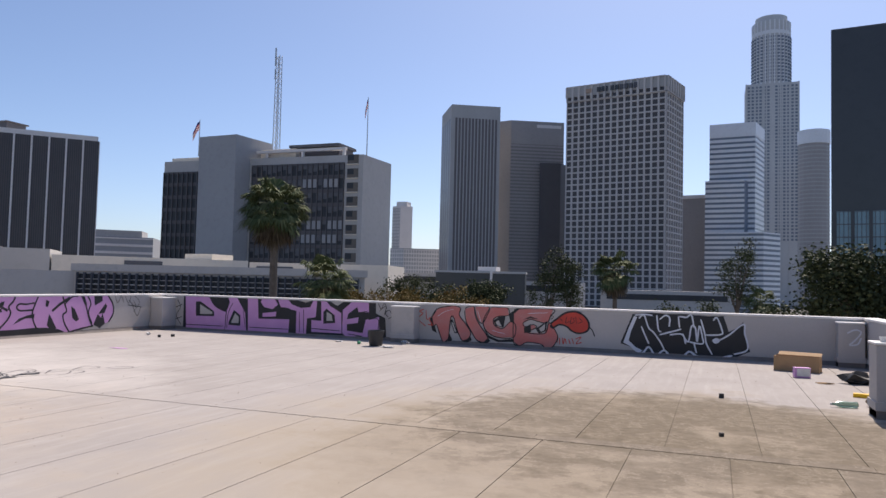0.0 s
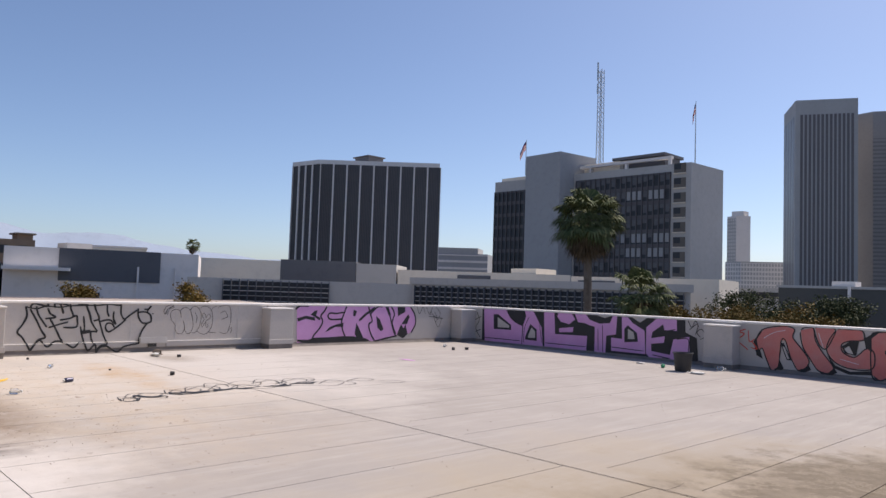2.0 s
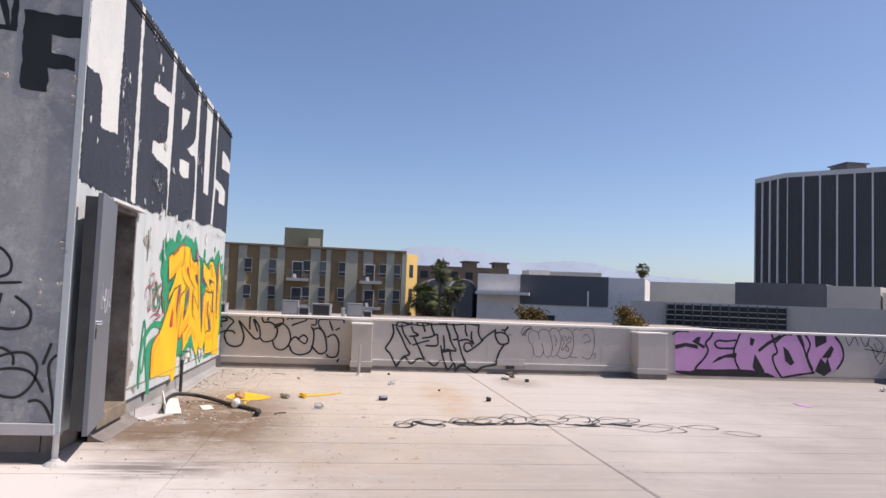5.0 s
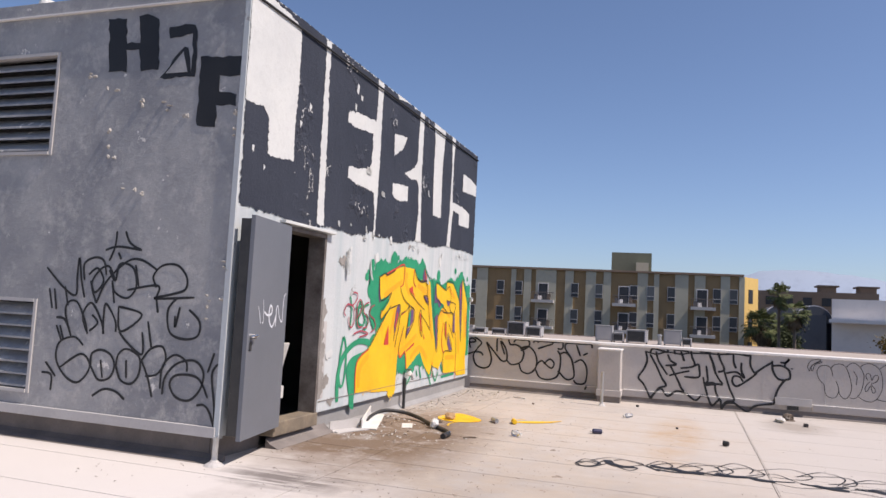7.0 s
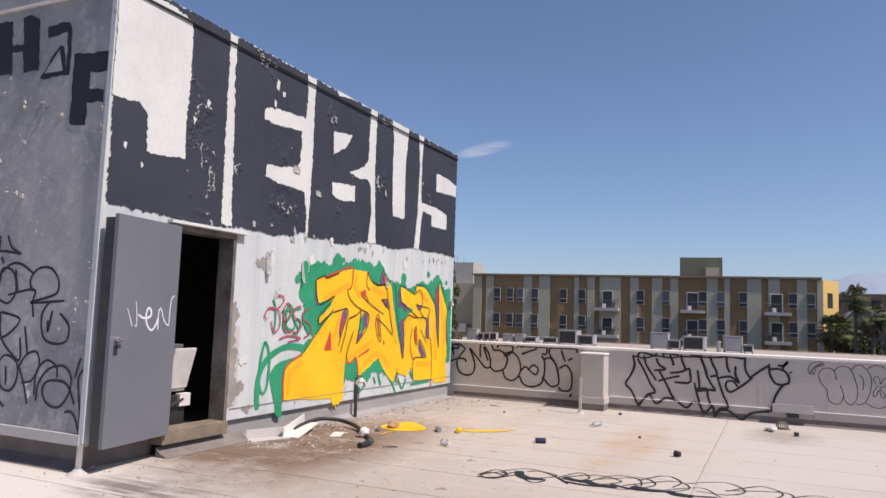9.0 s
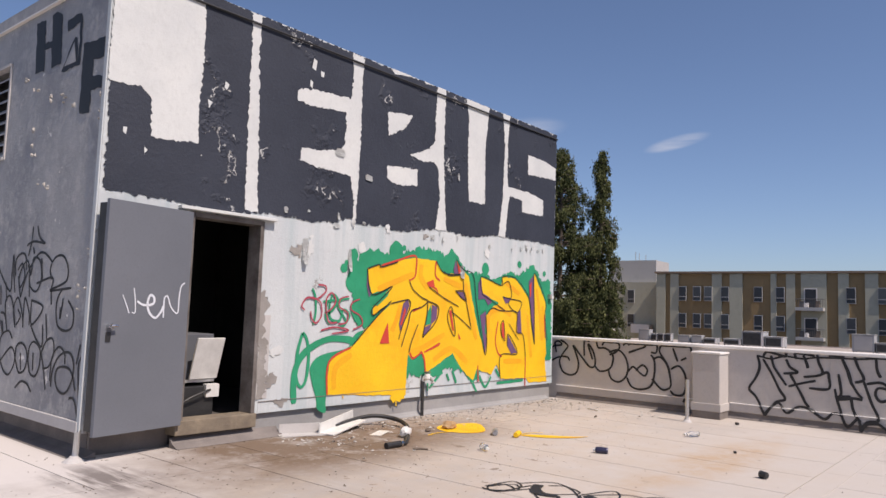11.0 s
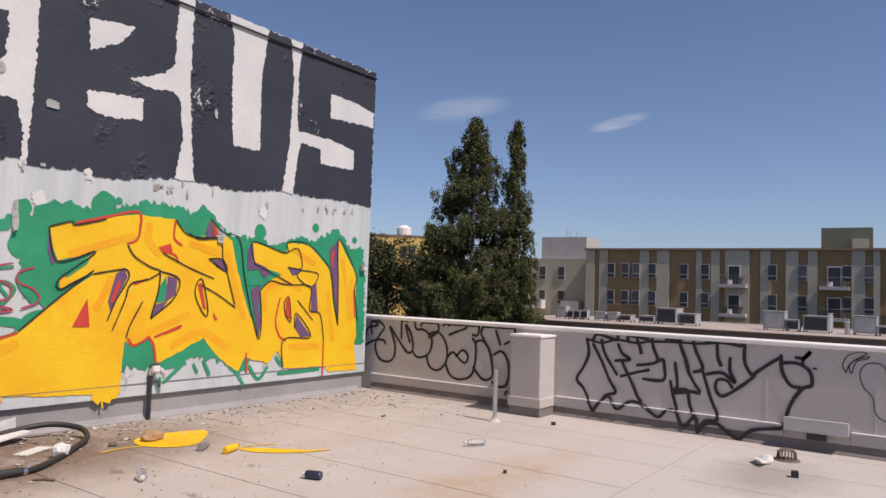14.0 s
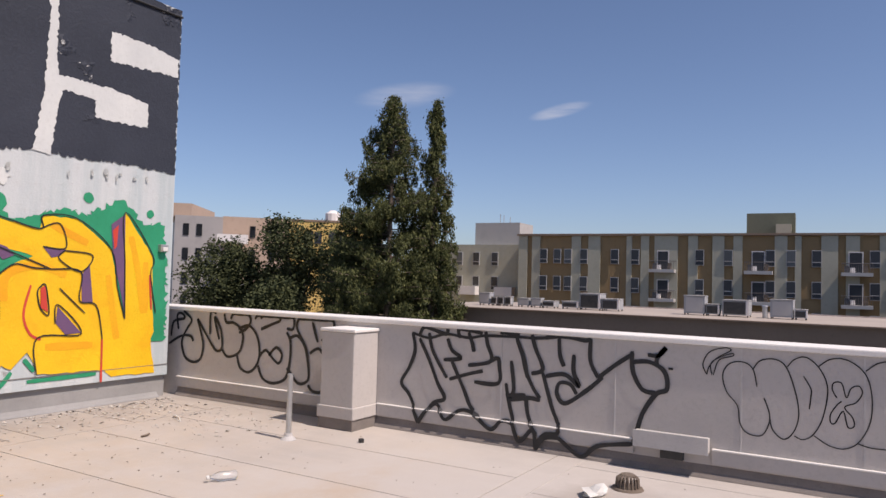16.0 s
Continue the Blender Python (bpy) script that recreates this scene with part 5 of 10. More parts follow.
# peach and yellow flats beyond the trees
sw = tower("peach_apartments", [(-68, -53.6), (-64.2, -57), (-76, -72), (-82, -62)], 7.8, M_GRANITE, "grey and peach apartment house with corner balconies", "apartment building")
part("peach_wing", prism_mesh(bmesh.new(), [(-72.9, -48.9), (-68, -53.62), (-82, -62.1), (-86, -56)], GROUND_Z, 7.9), M_PEACH, sw, "peach stucco wing")
part("peach_top", prism_mesh(bmesh.new(), [(-66.6, -57.2), (-63.6, -60.5), (-72, -70), (-76, -64)], 7.82, 9.3), M_PEACH, sw)
for p, q, xs in (((-64.2, -57), (-68, -53.6), (0.9, 2.3)), ((-68, -53.62), (-72.9, -48.9), (3.0, 5.2))):
    for a in xs:
        for z in (5.6, 2.9, 0.2, -2.4):
            part("window", slab_on(bmesh.new(), q, p, (Vector(q) - Vector(p)).length - a - 0.6, (Vector(q) - Vector(p)).length - a, z, z + 1.3, -0.1, 0.1), M_GLASS_FAR, sw)
            part("window", slab_on(bmesh.new(), p, q, a, a + 0.6, z, z + 1.3, -0.1, 0.1), M_GLASS_FAR, sw)
for z in (5.0, 2.3, -0.4, -3.1):
    part("balcony", prism_mesh(bmesh.new(), [(-67.2, -53.4), (-69.6, -51.2), (-68.6, -50.3), (-66.3, -52.6)], z - 0.2, z + 0.8), M_CONC_LIGHT, sw)
yw = tower("yellow_apartments", [(-78.5, -42), (-73.2, -48.5), (-88, -58), (-94, -50)], 7.7, M_CREAMYELLOW, "bright yellow apartment house above the trees", "apartment building")
part("roof_edge", prism_mesh(bmesh.new(), [(-78.7, -41.7), (-73, -48.6), (-88, -58.3), (-94.3, -50)], 7.72, 7.95), M_BROWNWALL, yw)
for a in (2.0, 4.6):
    for z in (5.2, 2.4):
        part("window", slab_on(bmesh.new(), (-73.2, -48.5), (-78.5, -42), a, a + 0.8, z, z + 1.4, -0.1, 0.1), M_GLASS_FAR, yw)
        part("window", slab_on(bmesh.new(), (-78.5, -42), (-73.2, -48.5), a, a + 0.8, z, z + 1.4, -0.1, 0.1), M_GLASS_FAR, yw)
part("roof_tank", lathe([(0.9, 7.96), (0.9, 8.9), (0.3, 9.3)], 12, (-78, -46, 0)), M_CONC_LIGHT, yw)

# mountains
def ridge(name, dist, a0, a1, peaks, mat, label):
    bm = bmesh.new()
    k = 120
    front, back, top = [], [], []
    for i in range(k + 1):
        f = i / k
        ang = radians(a0 + (a1 - a0) * f)
        h = peaks(f) + 20 * noise.noise((f * 30, dist * 0.01, 0)) + 10 * noise.noise((f * 70, 1, 0))
        x, y = -math.sin(ang) * dist, math.cos(ang) * dist
        front.append(bm.verts.new((x, y, GROUND_Z - 5)))
        top.append(bm.verts.new((x * 1.05, y * 1.05, max(h, -10))))
        back.append(bm.verts.new((x * 1.1, y * 1.1, GROUND_Z - 5)))
    for i in range(k):
        bm.faces.new((front[i], front[i + 1], top[i + 1], top[i]))
        bm.faces.new((top[i], top[i + 1], back[i + 1], back[i]))
    return solid(name, bm, mat, label, "mountains", "structure", smooth=True)


ridge("backdrop", 3900, 30, 118, lambda f: 70 + 115 * math.exp(-((f - 0.52) / 0.24) ** 2) + 105 * math.exp(-((f - 0.60) / 0.075) ** 2) + 45 * math.exp(-((f - 0.47) / 0.035) ** 2) + 60 * math.exp(-((f - 0.80) / 0.14) ** 2), M_MOUNT, "hazy blue mountain range on the horizon")


# ---- trees ----
def leaf_cloud(name, clumps, per, size, spread, droop, mat, seed, slim=0.35):
    """Joined small leaves round clump centres: rows of (x, y, z, scale)."""
    rng = np.random.default_rng(seed)
    c = np.repeat(np.array(clumps), per, axis=0)
    k = len(c)
    pos = c[:, :3] + rng.normal(0, 1, (k, 3)) * np.array(spread) * c[:, 3:4]
    d = rng.normal(0, 1, (k, 3))
    d[:, 2] = d[:, 2] * 0.5 - droop
    d /= np.linalg.norm(d, axis=1, keepdims=True)
    s = np.cross(d, rng.normal(0, 1, (k, 3)))
    s /= np.linalg.norm(s, axis=1, keepdims=True)
    ln = size * rng.uniform(0.6, 1.4, (k, 1))
    v = np.empty((k, 4, 3))
    v[:, 0], v[:, 2] = pos - d * ln / 2, pos + d * ln / 2
    v[:, 1], v[:, 3] = pos + s * ln * slim, pos - s * ln * slim
    me = bpy.data.meshes.new(name)
    me.from_pydata(v.reshape(-1, 3).tolist(), [], np.arange(k * 4).reshape(-1, 4).tolist())
    me.materials.append(mat)
    return me


def crown_part(me, parent, label=""):
    o = new(me.name, me)
    o.parent = parent
    o.matrix_parent_inverse = Matrix.Translation(-parent.location)
    if label:
        o["label"] = label
    return o


def conifer(x, y, top, radius_at, label, seed, count):
    rng = random.Random(seed)
    t = thing("conifer", (x, y, GROUND_Z), label, "tree", "tall conifers")
    part("trunk", tube([(x, y, GROUND_Z), (x + 0.1, y, (GROUND_Z + top) / 2), (x, y, top - 0.6)], 0.38, 9, 0.04), M_BARK, t)
    clumps, limbs = [], bmesh.new()
    for i in range(count):
        h = 16.5 * ((i + rng.random()) / count) ** 0.9
        z, a = top - h, rng.uniform(0, 2 * math.pi)
        r = radius_at(h) * (0.74 + 0.30 * rng.random() + 0.34 * noise.noise((math.cos(a) * 1.6 + seed, math.sin(a) * 1.6, z * 0.7)))
        ca, sa = math.cos(a), math.sin(a)
        add_tube(limbs, [(x, y, z + 0.1), (x + ca * r * 0.5, y + sa * r * 0.5, z + 0.22), (x + ca * r, y + sa * r, z + 0.10 * r)], 0.045, 4, False, 0.012)
        k = max(2, int(r * 2.6))
        for j in range(k):
            f = 0.3 + 0.7 * (j + 0.7 * rng.random()) / k
            big = 0.5 + 0.5 * rng.random()
            px, py, pz = x + ca * r * f + rng.gauss(0, 0.14), y + sa * r * f + rng.gauss(0, 0.14), z + 0.2 + 0.08 * r * f
            clumps += [(px, py, pz, 0.8 * big), (px + rng.gauss(0, 0.05), py + rng.gauss(0, 0.05), pz - 0.30 * big, 0.75 * big), (px + rng.gauss(0, 0.08), py + rng.gauss(0, 0.08), pz - 0.62 * big, 0.5 * big)]
    lm = part("limb_mass", limbs, M_BARK, t)
    lm["kind"] = "stuff"
    clumps += [(x + 0.03 * i * rng.uniform(-1, 1), y, top - 0.05 - 0.17 * i, 0.14 + 0.06 * i) for i in range(9)]
    crown_part(leaf_cloud("crown", clumps, 34, 0.17, (0.17, 0.17, 0.22), 1.5, M_CONIFER, seed, 0.17), t, "dense drooping dark green foliage")
    return t


conifer(-44.5, -14.2, 11.65, lambda h: 0.25 + 0.62 * h if h < 2 else (1.49 + 0.30 * (h - 2) if h < 10 else 3.9), "tall broad dark green conifer beyond the parapet", 11, 260)
conifer(-46.1, -12.3, 11.6, lambda h: 0.22 + 0.16 * h if h < 6 else min(1.08 + 0.17 * (h - 6), 2.5), "tall narrow dark green conifer beside its broader neighbour", 12, 190)


def broadleaf(x, y, top, r, label, seed, mat=M_BROADLEAF, count=110, tall=0.9, leaf=0.26):
    rng = random.Random(seed)
    t = thing("tree", (x, y, GROUND_Z), label, "tree", "street trees")
    fork = top - 2.0 * r * tall
    part("trunk", tube([(x, y, GROUND_Z), (x + 0.15, y - 0.1, (GROUND_Z + fork) / 2), (x, y, fork + 0.5)], 0.3, 8, 0.2), M_BARK, t)
    clumps, limbs = [], bmesh.new()
    lobes = [(rng.uniform(-0.5, 0.5) * r, rng.uniform(-0.5, 0.5) * r, top - r * tall * rng.uniform(0.45, 1.6), rng.uniform(0.4, 0.62) * r) for _ in range(9)]
    for lx, ly, lz, lr in lobes:
        add_tube(limbs, [(x, y, fork), (x + lx * 0.5, y + ly * 0.5, (fork + lz) / 2 + 0.3), (x + lx, y + ly, lz)], 0.1, 5, False, 0.03)
    for i in range(count):
        lx, ly, lz, lr = lobes[i % 9]
        a, e = rng.uniform(0, 2 * math.pi), math.asin(rng.uniform(-0.7, 1))
        q = lr * rng.uniform(0.6, 1.05)
        clumps.append((x + lx + q * math.cos(a) * math.cos(e), y + ly + q * math.sin(a) * math.cos(e), min(lz + q * math.sin(e) * tall, top - 0.1), 0.7 + 0.12 * r))
    lm = part("limb_mass", limbs, M_BARK, t)
    lm["kind"] = "stuff"
    crown_part(leaf_cloud("crown", clumps, 72, leaf * 0.72, (0.33, 0.33, 0.25), 0.15, mat, seed), t)
    return t


for i, (x, y, top, r) in enumerate(((-44.0, -27.0, 3.6, 3.0), (-46.2, -22.8, 5.0, 3.4), (-49, -18.6, 3.7, 3.0), (-41, -20, 1.6, 2.6))):
    broadleaf(x, y, top, r, "dense dark green tree crown rising beyond the parapet", 20 + i, count=230)
for i, (x, y, top, r, tl) in enumerate(((-17.8, 77.5, 5.9, 2.3, 1.9), (-15.6, 78.2, 4.6, 2.0, 1.6), (1.5, 79.3, 7.3, 2.7, 1.5), (-2.5, 60, 0.7, 2.6, 0.9), (3.4, 60, 0.4, 2.8, 0.9), (-21.5, 66, 1.9, 2.6, 0.9), (-27, 68, 1.6, 3.0, 0.8), (-31, 70, 2.4, 2.6, 0.9))):
    broadleaf(x, y, top, r, "dark green street tree below the skyline towers", 40 + i, count=(60 if i < 3 else 110), tall=tl)
for i, (x, y, top, r) in enumerate(((4.1, 29.2, 3.2, 1.7), (5.9, 29.5, 3.0, 2.1), (7.6, 31, 3.4, 2.4), (2.6, 30.5, 1.2, 1.6))):
    broadleaf(x, y, top, r, "bushy green tree crown close beyond the parapet", 60 + i, count=130, leaf=0.2)
for i, (x, y, top, r) in enumerate(((-23.8, 55, 0.95, 2.3), (-20.2, 56, 1.1, 2.4), (-26.2, 53, 0.7, 1.8), (-29, 52, 1.0, 1.5))):
    broadleaf(x, y, top, r, "yellowing dry street tree crown", 70 + i, M_AUTUMN, 80)
broadleaf(-57.2, 27.4, 1.5, 1.6, "sparse yellow-green street tree", 80, M_AUTUMN, 60)
broadleaf(-66, 21.5, 1.2, 1.5, "sparse brown street tree before the warehouse", 81, M_AUTUMN, 50)
broadleaf(-82, 15.2, 2.2, 2.2, "dark green tree among the palms", 82)


def palm(x, y, top, r, label, seed, fronds=60, skirt=45, trunk_r=0.22):
    rng = random.Random(seed)
    t = thing("palm_tree", (x, y, GROUND_Z), label, "palm tree", "fan palms")
    heart = top - r * 0.75
    part("trunk", tube([(x + 0.2, y, GROUND_Z), (x + 0.1, y, (GROUND_Z + heart) / 2), (x, y, heart)], trunk_r, 9, trunk_r * 0.8), M_BARK, t)

    def fan(bm, a, e, length, size):
        d = Vector((math.cos(a) * math.cos(e), math.sin(a) * math.cos(e), math.sin(e)))
        base = Vector((x, y, heart)) + d * 0.1
        tip = base + d * length + Vector((0, 0, -0.10 * length))
        side = d.cross(Vector((0, 0, 1))).normalized()
        up = side.cross(d)
        w = 0.025
        vs = [bm.verts.new(p) for p in (base - side * w, base + side * w, tip + side * w, tip - side * w)]
        bm.faces.new(vs)
        for j in range(19):
            b = (j - 9) / 9 * 1.75
            ray = (d * math.cos(b) + side * math.sin(b) + up * rng.uniform(-0.10, 0.10)).normalized()
            end = tip + ray * size * rng.uniform(0.9, 1.1) * (1 - 0.12 * abs(b)) + Vector((0, 0, -0.42 * size * (0.5 + 0.5 * rng.random())))
            mid = tip + ray * size * 0.6
            n = ray.cross(up).normalized() * size * 0.062
            bm.faces.new([bm.verts.new(p) for p in (tip, mid + n, end, mid - n)])

    live, dead = bmesh.new(), bmesh.new()
    for i in range(fronds):
        fan(live, rng.uniform(0, 2 * math.pi), math.asin(rng.uniform(-0.78, 0.98)), r * rng.uniform(0.36, 0.62), r * rng.uniform(0.34, 0.46))
    for i in range(skirt):
        fan(dead, rng.uniform(0, 2 * math.pi), radians(rng.uniform(-84, -50)), r * rng.uniform(0.25, 0.6), r * 0.42)
    part("green_fronds", live, M_PALM, t, "green fan fronds")
    if skirt:
        part("dead_fronds", dead, M_PALMDEAD, t, "brown hanging dead fronds")
    return t


palm(-27.3, 39.1, 8.4, 2.65, "tall fan palm with brown skirt before the office block", 101, 120, 40, 0.3)
palm(-23.0, 38.3, 3.3, 2.1, "lower fan palm with light green fronds", 102, 60, 20)
palm(-8.2, 58.9, 4.7, 2.1, "fan palm before the gridded tower", 103, 65, 40)
palm(-71.0, 13.6, 5.25, 1.25, "tall fan palm beside the apartments", 104, 45, 16, 0.15)
palm(-70.0, 14.7, 3.9, 1.5, "lower fan palm beside the apartments", 105, 45, 14, 0.16)
palm(-73.0, 12.35, 3.1, 1.9, "bushy fan palm beside the apartments", 106, 60, 25, 0.18)
palm(-102.8, 47.8, 7.8, 1.25, "small distant fan palm above the roofs", 107, 45, 15, 0.15)
palm(3.5, 75, 2.2, 1.9, "small fan palm among street trees", 108, 40, 20)


# ---- fixtures on the roof ----
pole = thing("vent_pipe", (-15.89, 4.7, 0), "slim grey steel pipe standing on a flared foot", "pipe")
part("shaft", tube([(-15.89, 4.7, 0.05), (-15.89, 4.7, 0.6)], 0.026, 12), M_STEEL, pole)
part("flared_foot", lathe([(0.075, 0.001), (0.06, 0.015), (0.04, 0.035), (0.034, 0.06)], 14, (-15.89, 4.7, 0)), M_FLASH, pole, "pale sealed foot")

drain = thing("roof_drain", (-16.2, 7.75, 0), "rusty cast iron dome drain strainer", "roof drain")
part("ring", lathe([(0.12, 0.001), (0.11, 0.014), (0.08, 0.016)], 20, (-16.2, 7.75, 0)), M_BARK, drain)
for i in range(18):
    a = i * math.pi / 9
    ca, sa = math.cos(a), math.sin(a)
    part("bar", tube([(-16.2 + 0.085 * ca, 7.75 + 0.085 * sa, 0.012), (-16.2 + 0.078 * ca, 7.75 + 0.078 * sa, 0.082), (-16.2 + 0.045 * ca, 7.75 + 0.045 * sa, 0.105)], 0.0075, 5), M_BARK, drain)
part("dome_top", lathe([(0.056, 0.097), (0.052, 0.109), (0.015, 0.114)], 16, (-16.2, 7.75, 0)), M_BARK, drain)

scupper = thing("scupper", (WX, 7.9, 0.1), "pale sheet metal overflow scupper on the wall foot", "scupper")
part("hood", box(WX + 0.001, WX + 0.10, 7.62, 8.2, 0.2, 0.315, 0.006), M_FLASH, scupper)
part("hood_lip", box(WX + 0.10, WX + 0.112, 7.615, 8.205, 0.19, 0.325, 0.003), M_FLASH, scupper)
# solid block in place of the opening, inner shade given as dark colour
part("throat", box(WX + 0.001, WX + 0.04, 7.82, 8.0, 0.11, 0.198), M_DARKSTEEL, scupper, "throat opening as a solid block, dark for its inner shade")

tap = thing("wall_tap", (-13.22, PYF, 0), "old hose tap on a dark pipe by the wall", "tap")
part("riser", tube([(-13.22, PYF + 0.035, 0.0), (-13.22, PYF + 0.035, 0.50)], 0.024, 10), M_DARKSTEEL, tap)
part("elbow", tube(smooth_line([(-13.22, PYF + 0.035, 0.48), (-13.23, PYF + 0.06, 0.54), (-13.3, PYF + 0.1, 0.53), (-13.34, PYF + 0.12, 0.45)], 4), 0.028, 10), M_FLASH, tap)
part("valve_body", lathe([(0.03, 0), (0.045, 0.02), (0.045, 0.07), (0.025, 0.09)], 12, (-13.25, PYF + 0.08, 0.5)), M_CAP, tap)
part("handwheel", lathe([(0.05, 0), (0.05, 0.012), (0.01, 0.016)], 14, (-13.25, PYF + 0.08, 0.6)), M_BARK, tap)

lamp = thing("wall_lamp", (-16.58, PYF, 1.75), "small grey bulkhead lamp, unlit", "wall lamp")
part("housing", box(-16.64, -16.53, PYF + 0.001, PYF + 0.07, 1.74, 1.83, 0.01), M_STEEL, lamp)
part("lens", box(-16.62, -16.55, PYF + 0.071, PYF + 0.085, 1.75, 1.80, 0.005), M_PLASTICW, lamp)

cable = solid("cable", tube(smooth_line([(PX1 + 0.02, PYF + 0.02, 4.61), (-10.5, PYF + 0.03, 4.62), (-12.6, PYF + 0.03, 4.63), (-14.8, PYF + 0.03, 4.63), (PX0, PYF + 0.02, 4.65)], 6), 0.013, 6), M_RUBBER, "thin black cable strung along the wall top", "cable")
roof_knob = thing("roof_vent", (-8.75, -0.95, PTOP), "small pale roof vent cap", "vent")
part("cap", lathe([(0.05, -0.03), (0.05, 0.06), (0.1, 0.07), (0.09, 0.12), (0.02, 0.14)], 12, (-8.75, -0.95, PTOP)), M_PLASTICW, roof_knob)

# upturn coloured dark in place of the shade cast under the wall ledge
fillet = part("membrane_upturn", cant("y", PYB, PYF - 0.02, PX1 - 0.16, 1, 0.06, 0.2), M_TAR_SHADE, wall_penthouse_east, "membrane turned up at the wall foot, darkened for ledge shade")
mound = lathe([(0.10, 0.001), (0.075, 0.02), (0.045, 0.035), (0.035, 0.05)], 12, (PX1 + 0.04, PYF, 0))
part("mortar_mound", mound, M_FLASH, wall_penthouse_east, "grey mortar mound under the downpipe")
# machine behind the doorway
mach = thing("control_cabinet", (-9.95, 1.1, 0.2), "grey machine cabinet with tilted cover and yellow paint", "machine")
part("base_frame", box(-10.12, -9.58, 0.9, 1.6, 0.2, 0.56, 0.01), M_DARKSTEEL, mach)
part("cabinet_body", box(-10.15, -9.56, 1.0, 1.5, 0.62, 1.12, 0.012), M_SLATEBOX, mach)
part("shelf_rail", box(-10.14, -9.56, 1.51, 1.56, 0.60, 0.63), M_STEEL, mach)
bm = box(-0.18, 0.18, -0.01, 0.012, -0.23, 0.23, 0.004)
bmesh.ops.transform(bm, matrix=pose(-10.0, 1.62, 0.86, -14, 0, 6), verts=bm.verts[:])
part("tilted_cover", bm, M_PLASTICW, mach, "pale tilted cover plate")
part("junction_box", box(-10.16, -10.0, 1.57, 1.64, 0.44, 0.58, 0.004), M_PLASTICW, mach, "small white junction box")
part("yellow_splash", box(-9.66, -9.58, 1.502, 1.506, 0.66, 1.08), M_YELLOW, mach, "yellow paint splash")
part("conduit", tube(smooth_line([(-9.62, 1.6, 0.26), (-9.75, 1.65, 0.42), (-9.95, 1.66, 0.5), (-10.05, 1.64, 0.52)], 5), 0.012, 7), M_DARKSTEEL, mach)
for i in range(3):
    part("dial", tube([(-9.74, 1.5, 1.04 - 0.1 * i), (-9.74, 1.515, 1.04 - 0.1 * i)], 0.025, 10), M_PLASTICW, mach)

# ---- loose clutter ----
def turn_to(bm, m):
    bmesh.ops.transform(bm, matrix=m, verts=bm.verts[:])
    return bm


def lying_can(x, y, deg, mat_body, mat_cap, label, r=0.033, h=0.17):
    c = thing("spray_can", (x, y, 0), label, "spray can", "empty spray cans")
    m = pose(x, y, r + 0.001, 90, 0, deg)
    part("can_body", turn_to(lathe([(r * 0.85, 0), (r, 0.01), (r, h), (r * 0.8, h + 0.015), (r * 0.4, h + 0.02)], 14), m), mat_body, c)
    part("nozzle_cap", turn_to(lathe([(r * 0.5, h + 0.018), (r * 0.5, h + 0.04), (r * 0.3, h + 0.045)], 10), m), mat_cap, c)
    return c


M_NAVYCAN = surface("navy_can", (0.03, 0.03, 0.07), (0.05, 0.05, 0.09), 8, 60, 0.35, 0.0, 0.3)
M_SILVERCAN = surface("silver_can", (0.5, 0.5, 0.52), (0.12, 0.12, 0.13), 14, 60, 0.35, 0.0, 0.6)
M_CLEAR, _n, _l, _b = shader("clear_plastic")
_b.inputs["Transmission Weight"].default_value, _b.inputs["Roughness"].default_value, _b.inputs["IOR"].default_value = 0.85, 0.12, 1.3
_b.inputs["Base Color"].default_value = (0.85, 0.87, 0.88, 1)
M_GREENGLASS, _n, _l, _b = shader("green_glass")
_b.inputs["Transmission Weight"].default_value, _b.inputs["Roughness"].default_value = 0.6, 0.1
_b.inputs["Base Color"].default_value = (0.35, 0.5, 0.4, 1)
lying_can(-12.68, 3.60, -55, M_SILVERCAN, M_BLACK, "silver and black spray can lying in the grime")
lying_can(-12.76, 3.84, -70, M_YELLOW, M_BLACK, "yellow spray can lying beside the paint run")
lying_can(-12.72, 5.05, 20, M_NAVYCAN, M_PLASTICW, "crushed navy drink can lying on the deck", 0.034, 0.115)


def lying_bottle(x, y, deg, mat, label, r=0.035, h=0.2):
    b = thing("bottle", (x, y, 0), label, "bottle", "discarded bottles")
    m = pose(x, y, r + 0.001, 90, 0, deg)
    part("bottle_body", turn_to(lathe([(r * 0.8, 0), (r, 0.012), (r * 0.93, h * 0.3), (r, h * 0.5), (r, h * 0.65), (r * 0.4, h * 0.9), (r * 0.4, h)], 14), m), mat, b, smooth=True)
    part("cap", turn_to(lathe([(r * 0.45, h), (r * 0.45, h + 0.02), (r * 0.2, h + 0.022)], 10), m), M_PLASTICW, b)
    return b


lying_bottle(-14.7, 5.3, 60, M_CLEAR, "crumpled clear plastic bottle on the deck")
lying_bottle(-11.85, 4.02, 150, M_CLEAR, "crushed clear plastic bottle on the deck", 0.04, 0.13)
lying_bottle(1.35, 11.1, -80, M_GREENGLASS, "green glass bottle lying near the parapet", 0.045, 0.34)
lying_bottle(-8.3, 16.95, 70, M_CLEAR, "clear bottle in the parapet shadow", 0.05, 0.24)


